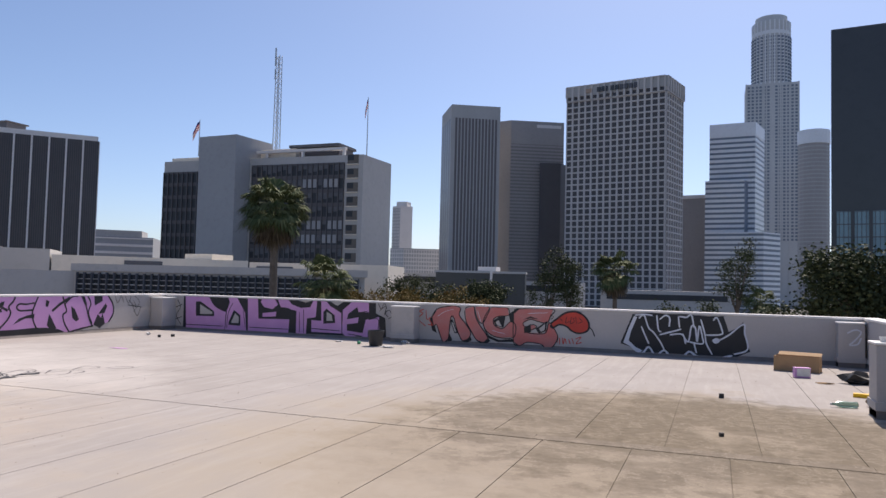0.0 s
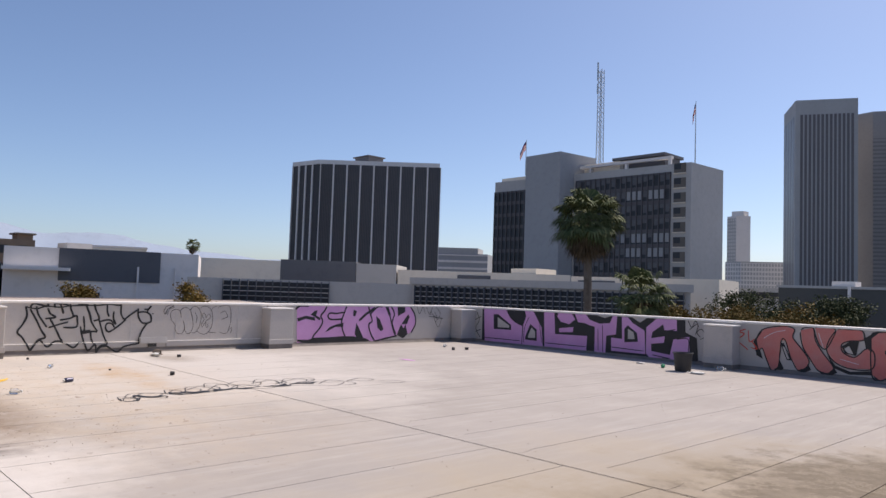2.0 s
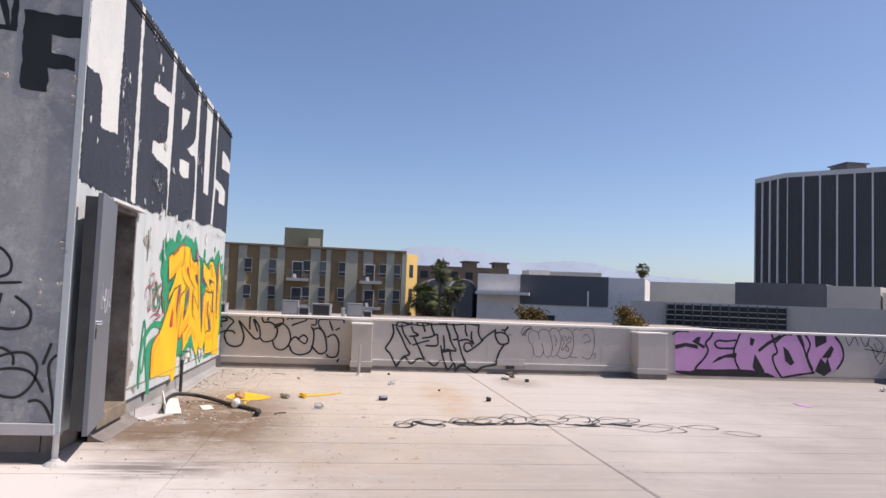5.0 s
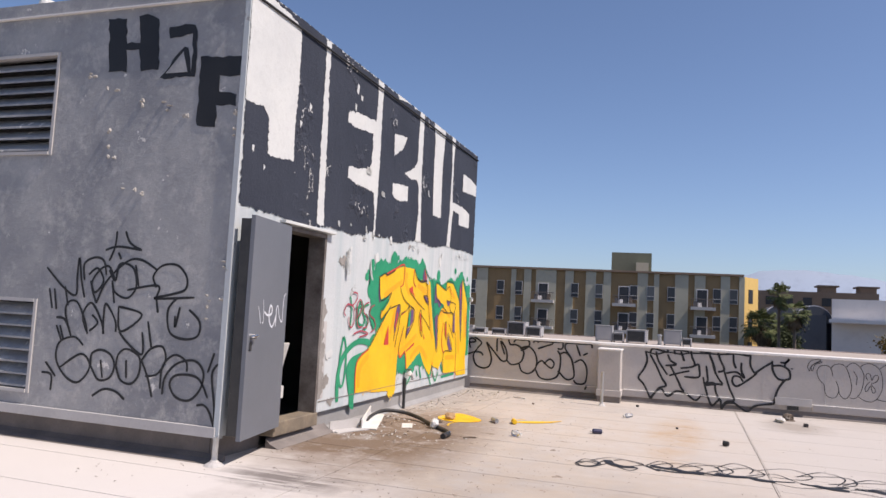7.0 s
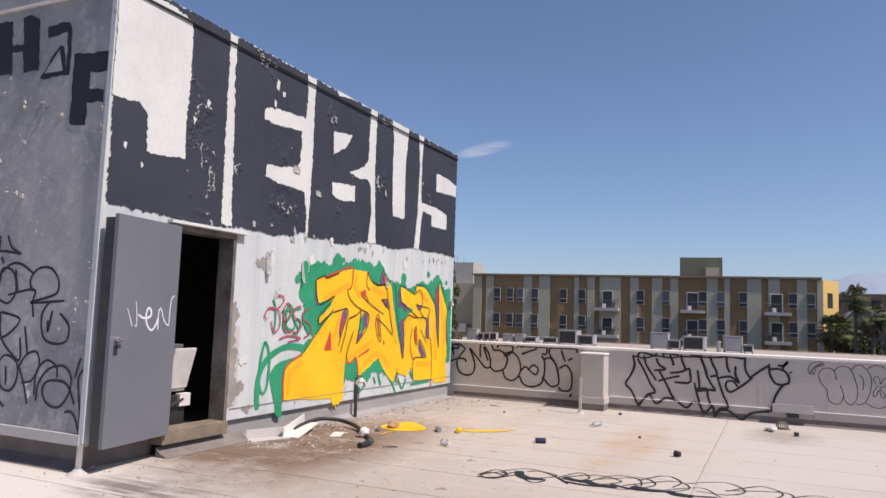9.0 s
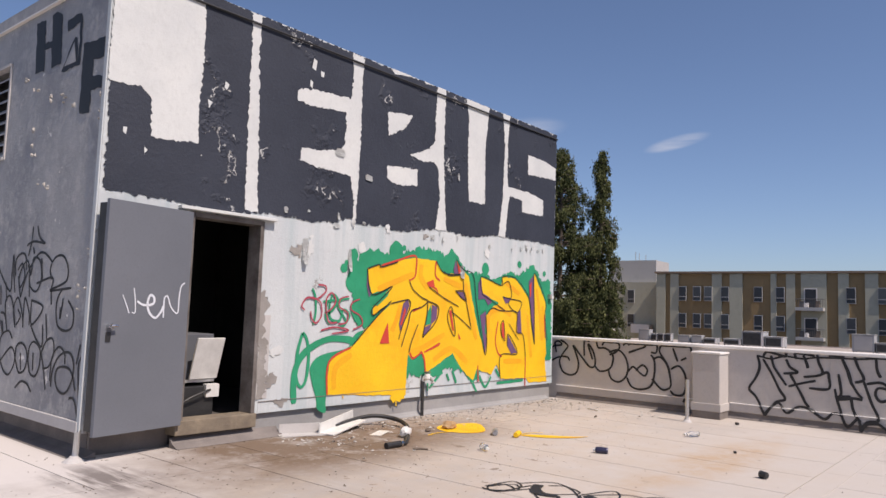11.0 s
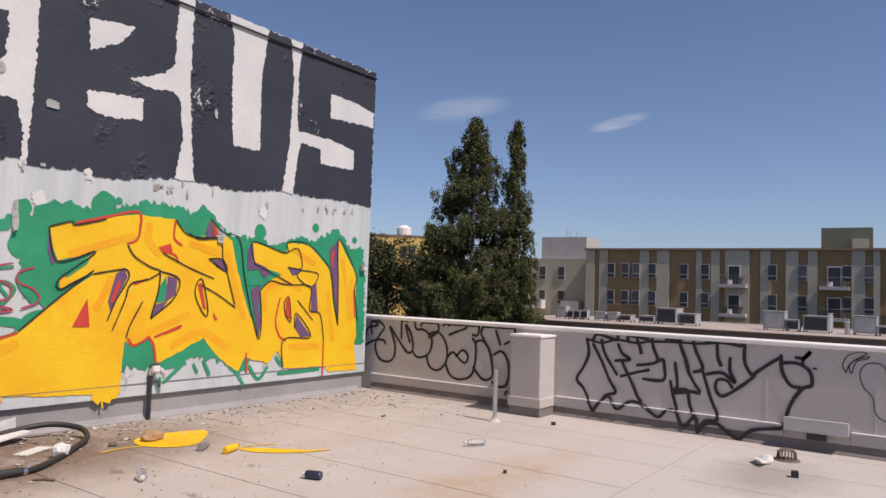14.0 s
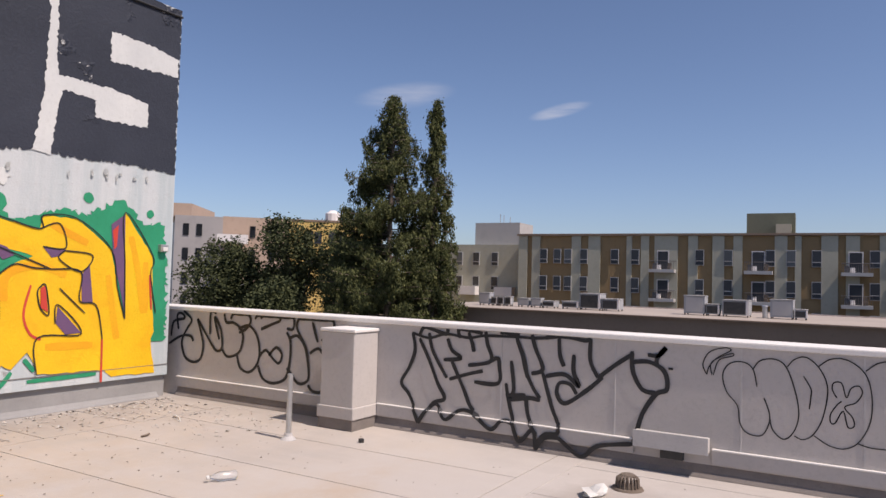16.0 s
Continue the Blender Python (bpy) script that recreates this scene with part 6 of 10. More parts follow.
def lump(name, x, y, w, d, h, mat, label, category, seed, rough=0.35):
    """A crumpled or broken lump resting on the deck."""
    rng = random.Random(seed)
    bm = bmesh.new()
    bmesh.ops.create_icosphere(bm, subdivisions=2, radius=0.5)
    for v in bm.verts:
        k = 1 + rough * noise.noise(v.co * 3.1 + Vector((seed, 0, 0))) + rng.uniform(-0.08, 0.08)
        v.co = Vector((v.co.x * w * k, v.co.y * d * k, max(0.0, (v.co.z + 0.42) * h * k)))
    turn_to(bm, Matrix.Translation((x, y, 0.001)))
    return solid(name, bm, mat, label, category)


lump("crumpled_cup", -11.77, 2.98, 0.16, 0.12, 0.14, M_PLASTICW, "crumpled white paper cup beside the hose", "paper cup", 3)
lump("crumpled_paper", -15.92, 7.6, 0.3, 0.16, 0.06, M_PLASTICW, "torn white paper scrap beside the drain", "paper", 4, 0.8)
lump("rubble_chunk", -12.28, 2.89, 0.09, 0.07, 0.04, M_BARK, "small dark chunk of rubble", "rubble", 5)
lump("rubble_chunk", -12.66, 2.92, 0.24, 0.16, 0.10, M_CARD, "reddish broken lump in the yellow paint", "rubble", 6)
lump("rubbish_bag", 1.85, 14.2, 0.5, 0.32, 0.22, M_RUBBER, "shiny black rubbish bag in a heap", "rubbish bag", 7, 0.6)
lump("white_scrap", -8.15, 15.72, 0.34, 0.12, 0.05, M_PLASTICW, "flattened white wrapper by the bucket", "litter", 8, 0.8)
lump("white_scrap", -9.95, 16.55, 0.22, 0.1, 0.04, M_PLASTICW, "small white wrapper on the deck", "litter", 9, 0.8)
lump("white_scrap", -15.25, 15.3, 0.1, 0.1, 0.09, M_PLASTICW, "small white crumpled scrap on the deck", "litter", 10, 0.5)
lump("white_scrap", -13.0, 12.0, 0.5, 0.14, 0.012, M_PINK, "thin pink dried overspray flake on the deck", "litter", 11, 0.5)
lump("tennis_ball", -9.18, 16.2, 0.1, 0.1, 0.1, M_GREEN, "small scuffed dark green ball", "ball", 12, 0.1)
lump("dark_rag", 1.62, 11.35, 0.22, 0.16, 0.12, M_BARK, "dark rag beside the green bottle", "rag", 13, 0.6)
lump("food_scraps", 1.3, 13.9, 0.3, 0.12, 0.03, M_CARD, "scattered tan crumbs on the deck", "litter", 14, 0.9)
for i, (x, y, s) in enumerate(((-0.45, 11.15, 0.075), (-0.47, 8.07, 0.045), (-14.48, 14.87, 0.075), (-14.36, 15.25, 0.075), (-15.52, 7.93, 0.06), (-13.9, 6.0, 0.028), (-16.2, 5.3, 0.04))):
    p = solid("paver_pad", turn_to(box(-s / 2, s / 2, -s / 2, s / 2, 0, s * 0.9, s * 0.1), pose(x, y, 0.001, 0, 0, 25 * i)), M_RUBBER, "small black rubber block on the deck", "rubber block", group="black blocks")
cup = thing("black_cup", (-12.77, 6.62, 0), "small black plastic cup tipped on its side", "cup")
part("cup_wall", turn_to(lathe([(0.028, 0), (0.036, 0.07), (0.032, 0.07), (0.024, 0.008)], 16), pose(-12.77, 6.65, 0.036, 90, 0, -20)), M_RUBBER, cup)

bucket = thing("bucket", (-8.6, 16.0, 0), "black plastic tub with a thick rim", "bucket")
part("tub", lathe([(0.155, 0.001), (0.165, 0.02), (0.20, 0.39), (0.185, 0.39), (0.15, 0.03)], 24, (-8.6, 16.0, 0)), M_RUBBER, bucket)
bm = bmesh.new()
add_tube(bm, [(-8.6 + 0.205 * math.cos(a * math.pi / 12), 16 + 0.205 * math.sin(a * math.pi / 12), 0.385) for a in range(25)], 0.014, 6, False)
part("rim", bm, M_RUBBER, bucket)

carton = thing("cardboard_box", (1.0, 15.95, 0), "open brown cardboard box with sagging flaps", "cardboard box")
CB = pose(1.05, 15.98, 0.002, 0, 0, -14) @ Matrix.Scale(0.84, 4)
for nm, b in (("side_panel", (-0.5, 0.5, -0.26, -0.253, 0, 0.36)), ("side_panel", (-0.5, 0.5, 0.253, 0.26, 0, 0.36)), ("end_panel", (-0.5, -0.493, -0.253, 0.253, 0, 0.36)), ("end_panel", (0.493, 0.5, -0.253, 0.253, 0, 0.36)), ("bottom_panel", (-0.493, 0.493, -0.253, 0.253, 0, 0.008))):
    part(nm, turn_to(box(*b), CB), M_CARD, carton)
part("flap", turn_to(box(-0.24, 0.24, 0, 0.007, -0.28, 0), CB @ pose(-0.50, -0.04, 0.355, 14, 0, -78)), M_CARD, carton)
part("flap", turn_to(box(-0.49, 0.49, 0, 0.007, 0, 0.2), CB @ pose(0, 0.26, 0.36, -70, 0, 0)), M_CARD, carton)
pkt = thing("small_carton", (1.0, 14.75, 0), "small pinkish white product carton", "carton")
part("carton_body", turn_to(box(-0.14, 0.14, -0.08, 0.08, 0, 0.19, 0.004), pose(1.0, 14.75, 0.001, 0, 0, 8)), M_PINK, pkt)
part("label_panel", turn_to(box(-0.10, 0.13, -0.083, -0.0805, 0.03, 0.17), pose(1.0, 14.75, 0.001, 0, 0, 8)), M_PLASTICW, pkt, "white label panel")
ybox = thing("yellow_packet", (1.6, 12.35, 0), "flat yellow packet on the deck", "packet")
part("packet_body", turn_to(box(-0.11, 0.11, -0.06, 0.06, 0, 0.06, 0.006), pose(1.6, 12.35, 0.001, 0, 0, -12)), M_YELLOW, ybox)
white_lid = thing("plastic_tub", (1.56, 10.4, 0.99), "small white tub standing on the pilaster", "tub")
part("tub_body", lathe([(0.06, 0.001), (0.075, 0.07), (0.07, 0.07), (0.055, 0.01)], 16, (1.56, 10.4, 0.99)), M_PLASTICW, white_lid)

hose = thing("hose", (-11.7, 2.6, 0), "thick black corrugated hose curled on the deck", "hose")
hp = smooth_line([(-11.45, 2.14, 0.05), (-11.75, 2.10, 0.09), (-12.08, 2.14, 0.12), (-12.27, 2.34, 0.09), (-12.2, 2.6, 0.05), (-11.98, 2.82, 0.03), (-11.7, 3.08, 0.027), (-11.42, 3.30, 0.027), (-11.22, 3.34, 0.027)], 8)
part("hose_tube", tube(hp, 0.026, 10), M_RUBBER, hose, smooth=True)
part("coupling", tube([(-11.28, 3.335, 0.034), (-11.09, 3.33, 0.034)], 0.034, 12), M_RUBBER, hose)
part("clamp", tube([(-11.33, 3.328, 0.033), (-11.30, 3.332, 0.033)], 0.0335, 12), M_CHROME, hose, "steel clamp")
trough = thing("gutter_piece", (-11.2, 2.2, 0), "broken white sheet metal gutter on the deck", "gutter")
part("grey_half", turn_to(add_box(add_box(bmesh.new(), 0, 0.5, -0.09, 0.09, 0, 0.012), 0, 0.5, 0.08, 0.09, 0.012, 0.12), pose(-10.72, 2.05, 0.002, 0, 0, 158)), M_FLASH, trough, "grey bent gutter end")
part("white_half", turn_to(add_box(add_box(bmesh.new(), 0, 0.75, -0.1, 0.1, 0, 0.014), 0, 0.75, 0.086, 0.1, 0.014, 0.12), pose(-11.15, 2.32, 0.004, 0, -6, 196)), M_PLASTICW, trough, "white bent gutter sheet")
card = solid("paper_sheet", turn_to(box(-0.14, 0.14, -0.07, 0.07, 0, 0.006), pose(-11.72, 2.62, 0.004, 2, 3, 20)), M_PLASTICW, "flat white card lying inside the hose loop", "paper")
for x, y, a, ln, mt in ((-15.88, 3.2, 60, 0.3, M_PLASTICW), (-11.33, 3.6, 130, 0.16, M_BARK), (-15.2, 3.6, 20, 0.12, M_BARK)):
    solid("stick", turn_to(tube([(-ln / 2, 0, 0.012), (0, 0.02, 0.014), (ln / 2, 0, 0.012)], 0.01, 6), pose(x, y, 0, 0, 0, a)), mt, "thin broken stick lying on the deck", "stick", group="sticks")

# paint flakes and grit: uncountable
def scatter(name, boxes, lo, hi, mat, label, seed, lift=0.004):
    rng = np.random.default_rng(seed)
    vs, fs = [], []
    for (x0, x1, y0, y1), k, pw in boxes:
        for _ in range(k):
            x = rng.uniform(x0, x1)
            y = y0 + (y1 - y0) * rng.random() ** pw
            r, a = rng.uniform(lo, hi), rng.uniform(0, 6.28)
            b = len(vs)
            h = r * rng.uniform(0.2, 0.9)
            for j in range(4):
                q = a + j * 1.57 + rng.uniform(-0.4, 0.4)
                vs.append((x + r * math.cos(q), y + r * math.sin(q) * 0.7, 0.002 + (h if j == 0 else lift)))
            vs.append((x, y, 0.0025))
            fs += [(b, b + 1, b + 2, b + 3), (b, b + 1, b + 4), (b + 1, b + 2, b + 4), (b + 2, b + 3, b + 4), (b + 3, b, b + 4)]
    me = bpy.data.meshes.new(name)
    me.from_pydata(vs, [], fs)
    me.materials.append(mat)
    return tagged(new(name, me), label, "debris", kind="stuff")


scatter("paint_flakes", [((-16.6, -10.6, 2.05, 2.9), 620, 2.2), ((-16.7, -15.5, 2.1, 4.2), 170, 1.5), ((-11.5, -10.5, 2.2, 3.6), 60, 1.5)], 0.008, 0.030, M_FLAKE, "curled pale paint flakes along the wall foot", 5)
scatter("dark_grit", [((-16.5, -8.5, 2.05, 5.2), 620, 1.6), ((-16.6, -8, 2.5, 9), 240, 1.0), ((-9.5, -7.5, 1.0, 4.5), 120, 1.0), ((-7.5, 1.5, 3, 15), 220, 1.0)], 0.004, 0.013, M_BARK, "dark grit and leaf crumbs on the deck", 6)

# peeling paint on the front wall
def peel(x, z, w, h, mat, seed):
    rng = random.Random(seed)
    bm = bmesh.new()
    k = 6
    rows = []
    for i in range(k + 1):
        f = i / k
        wid = w * (0.4 + 0.6 * math.sin(math.pi * (0.15 + 0.7 * f))) * rng.uniform(0.8, 1.1)
        curl = 0.03 * f * f * (h / 0.2)
        rows.append([bm.verts.new((x - wid / 2 + rng.uniform(-0.01, 0.01), PYF + 0.012 + curl, z - f * h)), bm.verts.new((x + wid / 2, PYF + 0.012 + curl * rng.uniform(0.5, 1.3), z - f * h + rng.uniform(-0.01, 0.01)))])
    for a, b in zip(rows, rows[1:]):
        bm.faces.new((a[0], a[1], b[1], b[0]))
    bmesh.ops.solidify(bm, geom=bm.faces[:], thickness=0.004)
    part("paint_peel", bm, mat, wall_penthouse_front, "curling strip of peeling paint")


for i, (x, z, w, h, m) in enumerate(((-11.02, 2.27, 0.10, 0.32, M_WHITE), (-11.75, 2.2, 0.07, 0.28, M_WHITE), (-11.5, 3.45, 0.16, 0.10, M_WHITE), (-12.02, 3.2, 0.14, 0.08, M_WHITE), (-14.05, 2.16, 0.12, 0.2, M_STUCCO_W), (-13.9, 3.55, 0.05, 0.12, M_WHITE), (-11.5, 2.5, 0.1, 0.05, M_WHITE))):
    peel(x, z, w, h, m, 300 + i)
prng = random.Random(77)
for i in range(20):
    peel(prng.uniform(-16.5, -10.6), 2.58 + prng.uniform(-0.04, 0.06), prng.uniform(0.02, 0.06), prng.uniform(0.03, 0.09), M_WHITE, 340 + i)



def wall_flake(y, z, w, h, seed):
    """A small blister of old paint torn open on the grey wall."""
    rng = random.Random(seed)
    bm = bmesh.new()
    x = PX1 + 0.0065
    rim = [bm.verts.new((x, y + w * 0.5 * math.cos(a * 0.7854) * rng.uniform(0.5, 1.2), z + h * 0.5 * math.sin(a * 0.7854) * rng.uniform(0.5, 1.2))) for a in range(8)]
    lip = [bm.verts.new((x + rng.uniform(0.004, 0.022), (v.co.y - y) * 0.55 + y, (v.co.z - z) * 0.55 + z + h * 0.1)) for v in rim]
    for a in range(8):
        bm.faces.new((rim[a], rim[(a + 1) % 8], lip[(a + 1) % 8], lip[a]))
    bm.faces.new(lip)
    part("paint_blister", bm, M_FLAKE, wall_penthouse_east, "pale torn paint blister")


frng = random.Random(91)
for k, (fy, fz) in enumerate([(-0.04, 3.88), (0.36, 3.71), (0.75, 3.52), (1.05, 3.49), (1.31, 3.37), (0.26, 3.3), (0.35, 3.05), (0.61, 2.66), (0.81, 2.58), (1.92, 3.35), (1.94, 3.22), (1.92, 1.87), (1.83, 1.57), (1.68, 1.42)]):
    for m in range(2 if k % 3 else 3):
        wall_flake(min(fy + frng.gauss(0, 0.05), PYF - 0.08), fz + frng.gauss(0, 0.035), frng.uniform(0.03, 0.09), frng.uniform(0.02, 0.07), 400 + k * 5 + m)


# ---- painted marks: fills and strokes a few millimetres proud of their surface ----
from mathutils.geometry import tessellate_polygon

SURFACES = {
    "F": lambda u, v, o: (u, PYF + o, v),
    "E": lambda u, v, o: (PX1 + 0.006 + o, u, v),
    "W": lambda u, v, o: (WX + o + (AP + 0.008 if v < 0.236 and u < 10.6 else 0), u, v),
    "N": lambda u, v, o: (u, NY - o, v),
    "P": lambda u, v, o: (u, 17.32 - o, v),
    "Z": lambda u, v, o: (u, v, 0.001 + o),
    "D": lambda u, v, o: tuple(LEAF @ Vector((u, 0.045 + o, v))),
}
STEP = 0.0025
CLEAR = 0.0055


def mural(wall, name, label):
    """The first mesh of a painted piece: its other coats hang under it."""
    return {"wall": wall, "name": name, "label": label, "root": None}


def lay(piece, name, verts, faces, mat):
    me = bpy.data.meshes.new(name)
    me.from_pydata(verts, [], faces)
    me.materials.append(mat)
    first = piece["root"] is None
    ob = new(piece["name"] if first else name, me)
    par = piece["wall"] if first else piece["root"]
    ob.parent = par
    if first:
        ob.matrix_parent_inverse = Matrix.Translation(-par.location)
        ob["label"] = piece["label"]
        piece["root"] = ob
    return ob


def fill(piece, where, name, coat, mat, pts, jag=0.0, smooth=0):
    pts = [Vector((u, v, 0)) for u, v in pts]
    if smooth:
        pts = smooth_line(pts, 5, True)
    if jag:
        fine, gap = [], (0.025 if jag > 0.012 else 0.06)
        for a, b in zip(pts, pts[1:] + pts[:1]):
            k = max(1, int((b - a).length / gap))
            fine += [a + (b - a) * (i / k) + Vector((random.uniform(-jag, jag), random.uniform(-jag, jag), 0)) for i in range(k)]
        pts = fine
    o = (CLEAR if where in "NWF" else 0.0015) + STEP * coat + random.uniform(0, 0.0012)
    if where == "F":
        pts = [Vector((min(max(p.x, PX0), PX1), min(p.y, PTOP), 0)) for p in pts]
    tris = tessellate_polygon([pts])
    return lay(piece, name, [SURFACES[where](p.x, p.y, o) for p in pts], [tuple(t) for t in tris], mat)


def line(piece, where, name, coat, mat, width, pts, closed=False):
    ps = smooth_line([(u, v, 0) for u, v in pts], 6, closed)
    o = (CLEAR if where in "NWF" else 0.0015) + STEP * coat + random.uniform(0, 0.0012)
    verts, faces = [], []
    k = len(ps)
    for i, p in enumerate(ps):
        d = (ps[min(i + 1, k - 1)] - ps[max(i - 1, 0)])
        d = d.normalized() if d.length > 1e-6 else Vector((1, 0, 0))
        side = Vector((-d.y, d.x, 0)) * width * 0.5 * (0.9 + 0.2 * noise.noise((p.x * 6, p.y * 6, 0)))
        if i in (0, k - 1):
            side *= 0.75
        verts += [SURFACES[where](*(p + side).xy, o), SURFACES[where](*(p - side).xy, o)]
        if i:
            faces.append((2 * i - 2, 2 * i - 1, 2 * i + 1, 2 * i))
    return lay(piece, name, verts, faces, mat)


def dot(piece, where, name, coat, mat, u, v, r):
    pts = [(u + r * math.cos(i * 0.42) * random.uniform(0.9, 1.1), v + r * math.sin(i * 0.42) * random.uniform(0.9, 1.1)) for i in range(15)]
    return fill(piece, where, name, coat - 1, mat, pts)


letters = mural(wall_penthouse_front, 'block_letters', 'huge rough dark slate block letters on white')
fill(letters, 'F', 'dark_ground', 1, M_NAVY, [(-8.59, 2.5), (-8.87, 2.48), (-9.19, 2.48), (-9.54, 2.46), (-9.84, 2.41), (-10.34, 2.49), (-10.72, 2.5), (-11.08, 2.48), (-11.45, 2.51), (-11.74, 2.61), (-11.82, 2.53), (-12.26, 2.57), (-12.65, 2.52), (-13.1, 2.6), (-13.39, 2.65), (-13.65, 2.65), (-14.26, 2.61), (-15.04, 2.73), (-15.37, 2.7), (-16, 2.72), (-16.73, 2.7), (-16.735, 4.735), (-8.55, 4.735)], jag=0.02, smooth=0)
fill(letters, 'F', 'letter_gap', 2, M_WHITE, [(-8.55, 3.54), (-8.61, 3.53), (-8.9, 3.55), (-9, 3.45), (-9.01, 3.08), (-9.25, 3.09), (-9.53, 3.12), (-9.52, 3.47), (-9.54, 4.09), (-9.52, 4.63), (-9.18, 4.69), (-8.55, 4.74)], jag=0.013, smooth=0)
fill(letters, 'F', 'letter_gap', 2, M_WHITE, [(-10.1, 4.74), (-10.24, 4.73), (-10.22, 4.31), (-10.26, 3.66), (-10.29, 3.01), (-10.32, 2.49), (-10.14, 2.5), (-10.14, 2.98), (-10.12, 3.62), (-10.12, 4.28)], jag=0.013, smooth=0)
fill(letters, 'F', 'letter_gap', 2, M_WHITE, [(-11.64, 4.74), (-11.85, 4.72), (-11.83, 4.36), (-11.84, 3.86), (-11.84, 3.32), (-11.82, 2.85), (-11.82, 2.51), (-11.75, 2.52), (-11.77, 2.83), (-11.69, 3.13), (-11.52, 3.14), (-11.38, 3.15), (-11.17, 3.15), (-10.87, 3.19), (-10.89, 3.34), (-11.12, 3.36), (-11.51, 3.43), (-11.57, 3.53), (-11.58, 3.82), (-11.56, 3.93), (-11.33, 3.91), (-10.96, 3.88), (-10.79, 3.9), (-10.81, 4.04), (-11.08, 4.09), (-11.65, 4.13), (-11.67, 4.41)], jag=0.013, smooth=0)
fill(letters, 'F', 'letter_gap', 2, M_WHITE, [(-12.33, 4.12), (-12.51, 4.15), (-12.82, 4.18), (-12.67, 3.96), (-12.52, 3.89), (-12.35, 3.79)], jag=0.013, smooth=0)
fill(letters, 'F', 'letter_gap', 2, M_WHITE, [(-12.35, 3.39), (-12.96, 3.44), (-12.97, 3.21), (-12.56, 3.16), (-12.36, 3.21)], jag=0.013, smooth=0)
fill(letters, 'F', 'letter_gap', 2, M_WHITE, [(-13.34, 4.74), (-13.53, 4.74), (-13.53, 4.28), (-13.54, 3.67), (-13.59, 3.14), (-13.65, 2.64), (-13.4, 2.64), (-13.47, 3.12), (-13.41, 3.53), (-13.32, 3.61), (-13.05, 3.58), (-12.79, 3.62), (-13.21, 3.79), (-13.32, 3.92), (-13.32, 4.31)], jag=0.013, smooth=0)
fill(letters, 'F', 'letter_gap', 2, M_WHITE, [(-14.03, 4.74), (-14.64, 4.74), (-14.56, 4.12), (-14.58, 3.16), (-14.17, 3.16), (-14.11, 3.78), (-14.11, 4.43)], jag=0.013, smooth=0)
fill(letters, 'F', 'letter_gap', 2, M_WHITE, [(-15.02, 4.74), (-15.22, 4.74), (-15.18, 4.26), (-15.18, 3.74), (-15.22, 3.55), (-15.89, 3.54), (-16.31, 3.48), (-16.32, 3.19), (-15.65, 3.18), (-15.64, 3.37), (-15.27, 3.4), (-15.21, 3.13), (-15.17, 2.7), (-14.98, 2.71), (-15.07, 3.37), (-15.09, 4.24)], jag=0.013, smooth=0)
fill(letters, 'F', 'letter_gap', 2, M_WHITE, [(-15.8, 4.19), (-16.31, 4.18), (-16.71, 4.11), (-16.72, 3.9), (-15.8, 3.85)], jag=0.013, smooth=0)
fill(letters, 'F', 'paint_chip', 2, M_WHITE, [(-11.02, 4.46), (-11.07, 4.45), (-11.05, 4.32), (-10.99, 4.34)], jag=0.01, smooth=0)
fill(letters, 'F', 'paint_chip', 2, M_WHITE, [(-11.13, 4.34), (-11.18, 4.34), (-11.17, 4.27), (-11.13, 4.28)], jag=0.01, smooth=0)
fill(letters, 'F', 'paint_chip', 2, M_WHITE, [(-10.97, 4.2), (-11.02, 4.17), (-11.01, 4.1), (-10.97, 4.12)], jag=0.01, smooth=0)
fill(letters, 'F', 'paint_chip', 2, M_WHITE, [(-12, 4.74), (-12.08, 4.74), (-12.05, 4.72)], jag=0.01, smooth=0)
fill(letters, 'F', 'paint_chip', 2, M_WHITE, [(-12.34, 4.74), (-12.6, 4.74), (-12.88, 4.74), (-12.84, 4.73), (-12.43, 4.68)], jag=0.01, smooth=0)
fill(letters, 'F', 'paint_chip', 2, M_WHITE, [(-13.03, 4.74), (-13.18, 4.74), (-13.08, 4.7)], jag=0.01, smooth=0)
fill(letters, 'F', 'paint_chip', 2, M_WHITE, [(-13.55, 4.74), (-13.59, 4.74), (-13.55, 4.74)], jag=0.01, smooth=0)
fill(letters, 'F', 'paint_chip', 2, M_WHITE, [(-8.73, 3.12), (-8.77, 3.12), (-8.76, 3.05), (-8.73, 3.07)], jag=0, smooth=0)
fill(letters, 'F', 'paint_chip', 2, M_WHITE, [(-8.95, 2.97), (-8.99, 2.94), (-8.96, 2.9)], jag=0, smooth=0)
fill(letters, 'F', 'paint_chip', 2, M_WHITE, [(-9.81, 3.86), (-9.86, 3.83), (-9.83, 3.76), (-9.8, 3.79)], jag=0, smooth=0)
fill(letters, 'F', 'paint_chip', 2, M_WHITE, [(-9.61, 3.61), (-9.67, 3.59), (-9.63, 3.52)], jag=0, smooth=0)

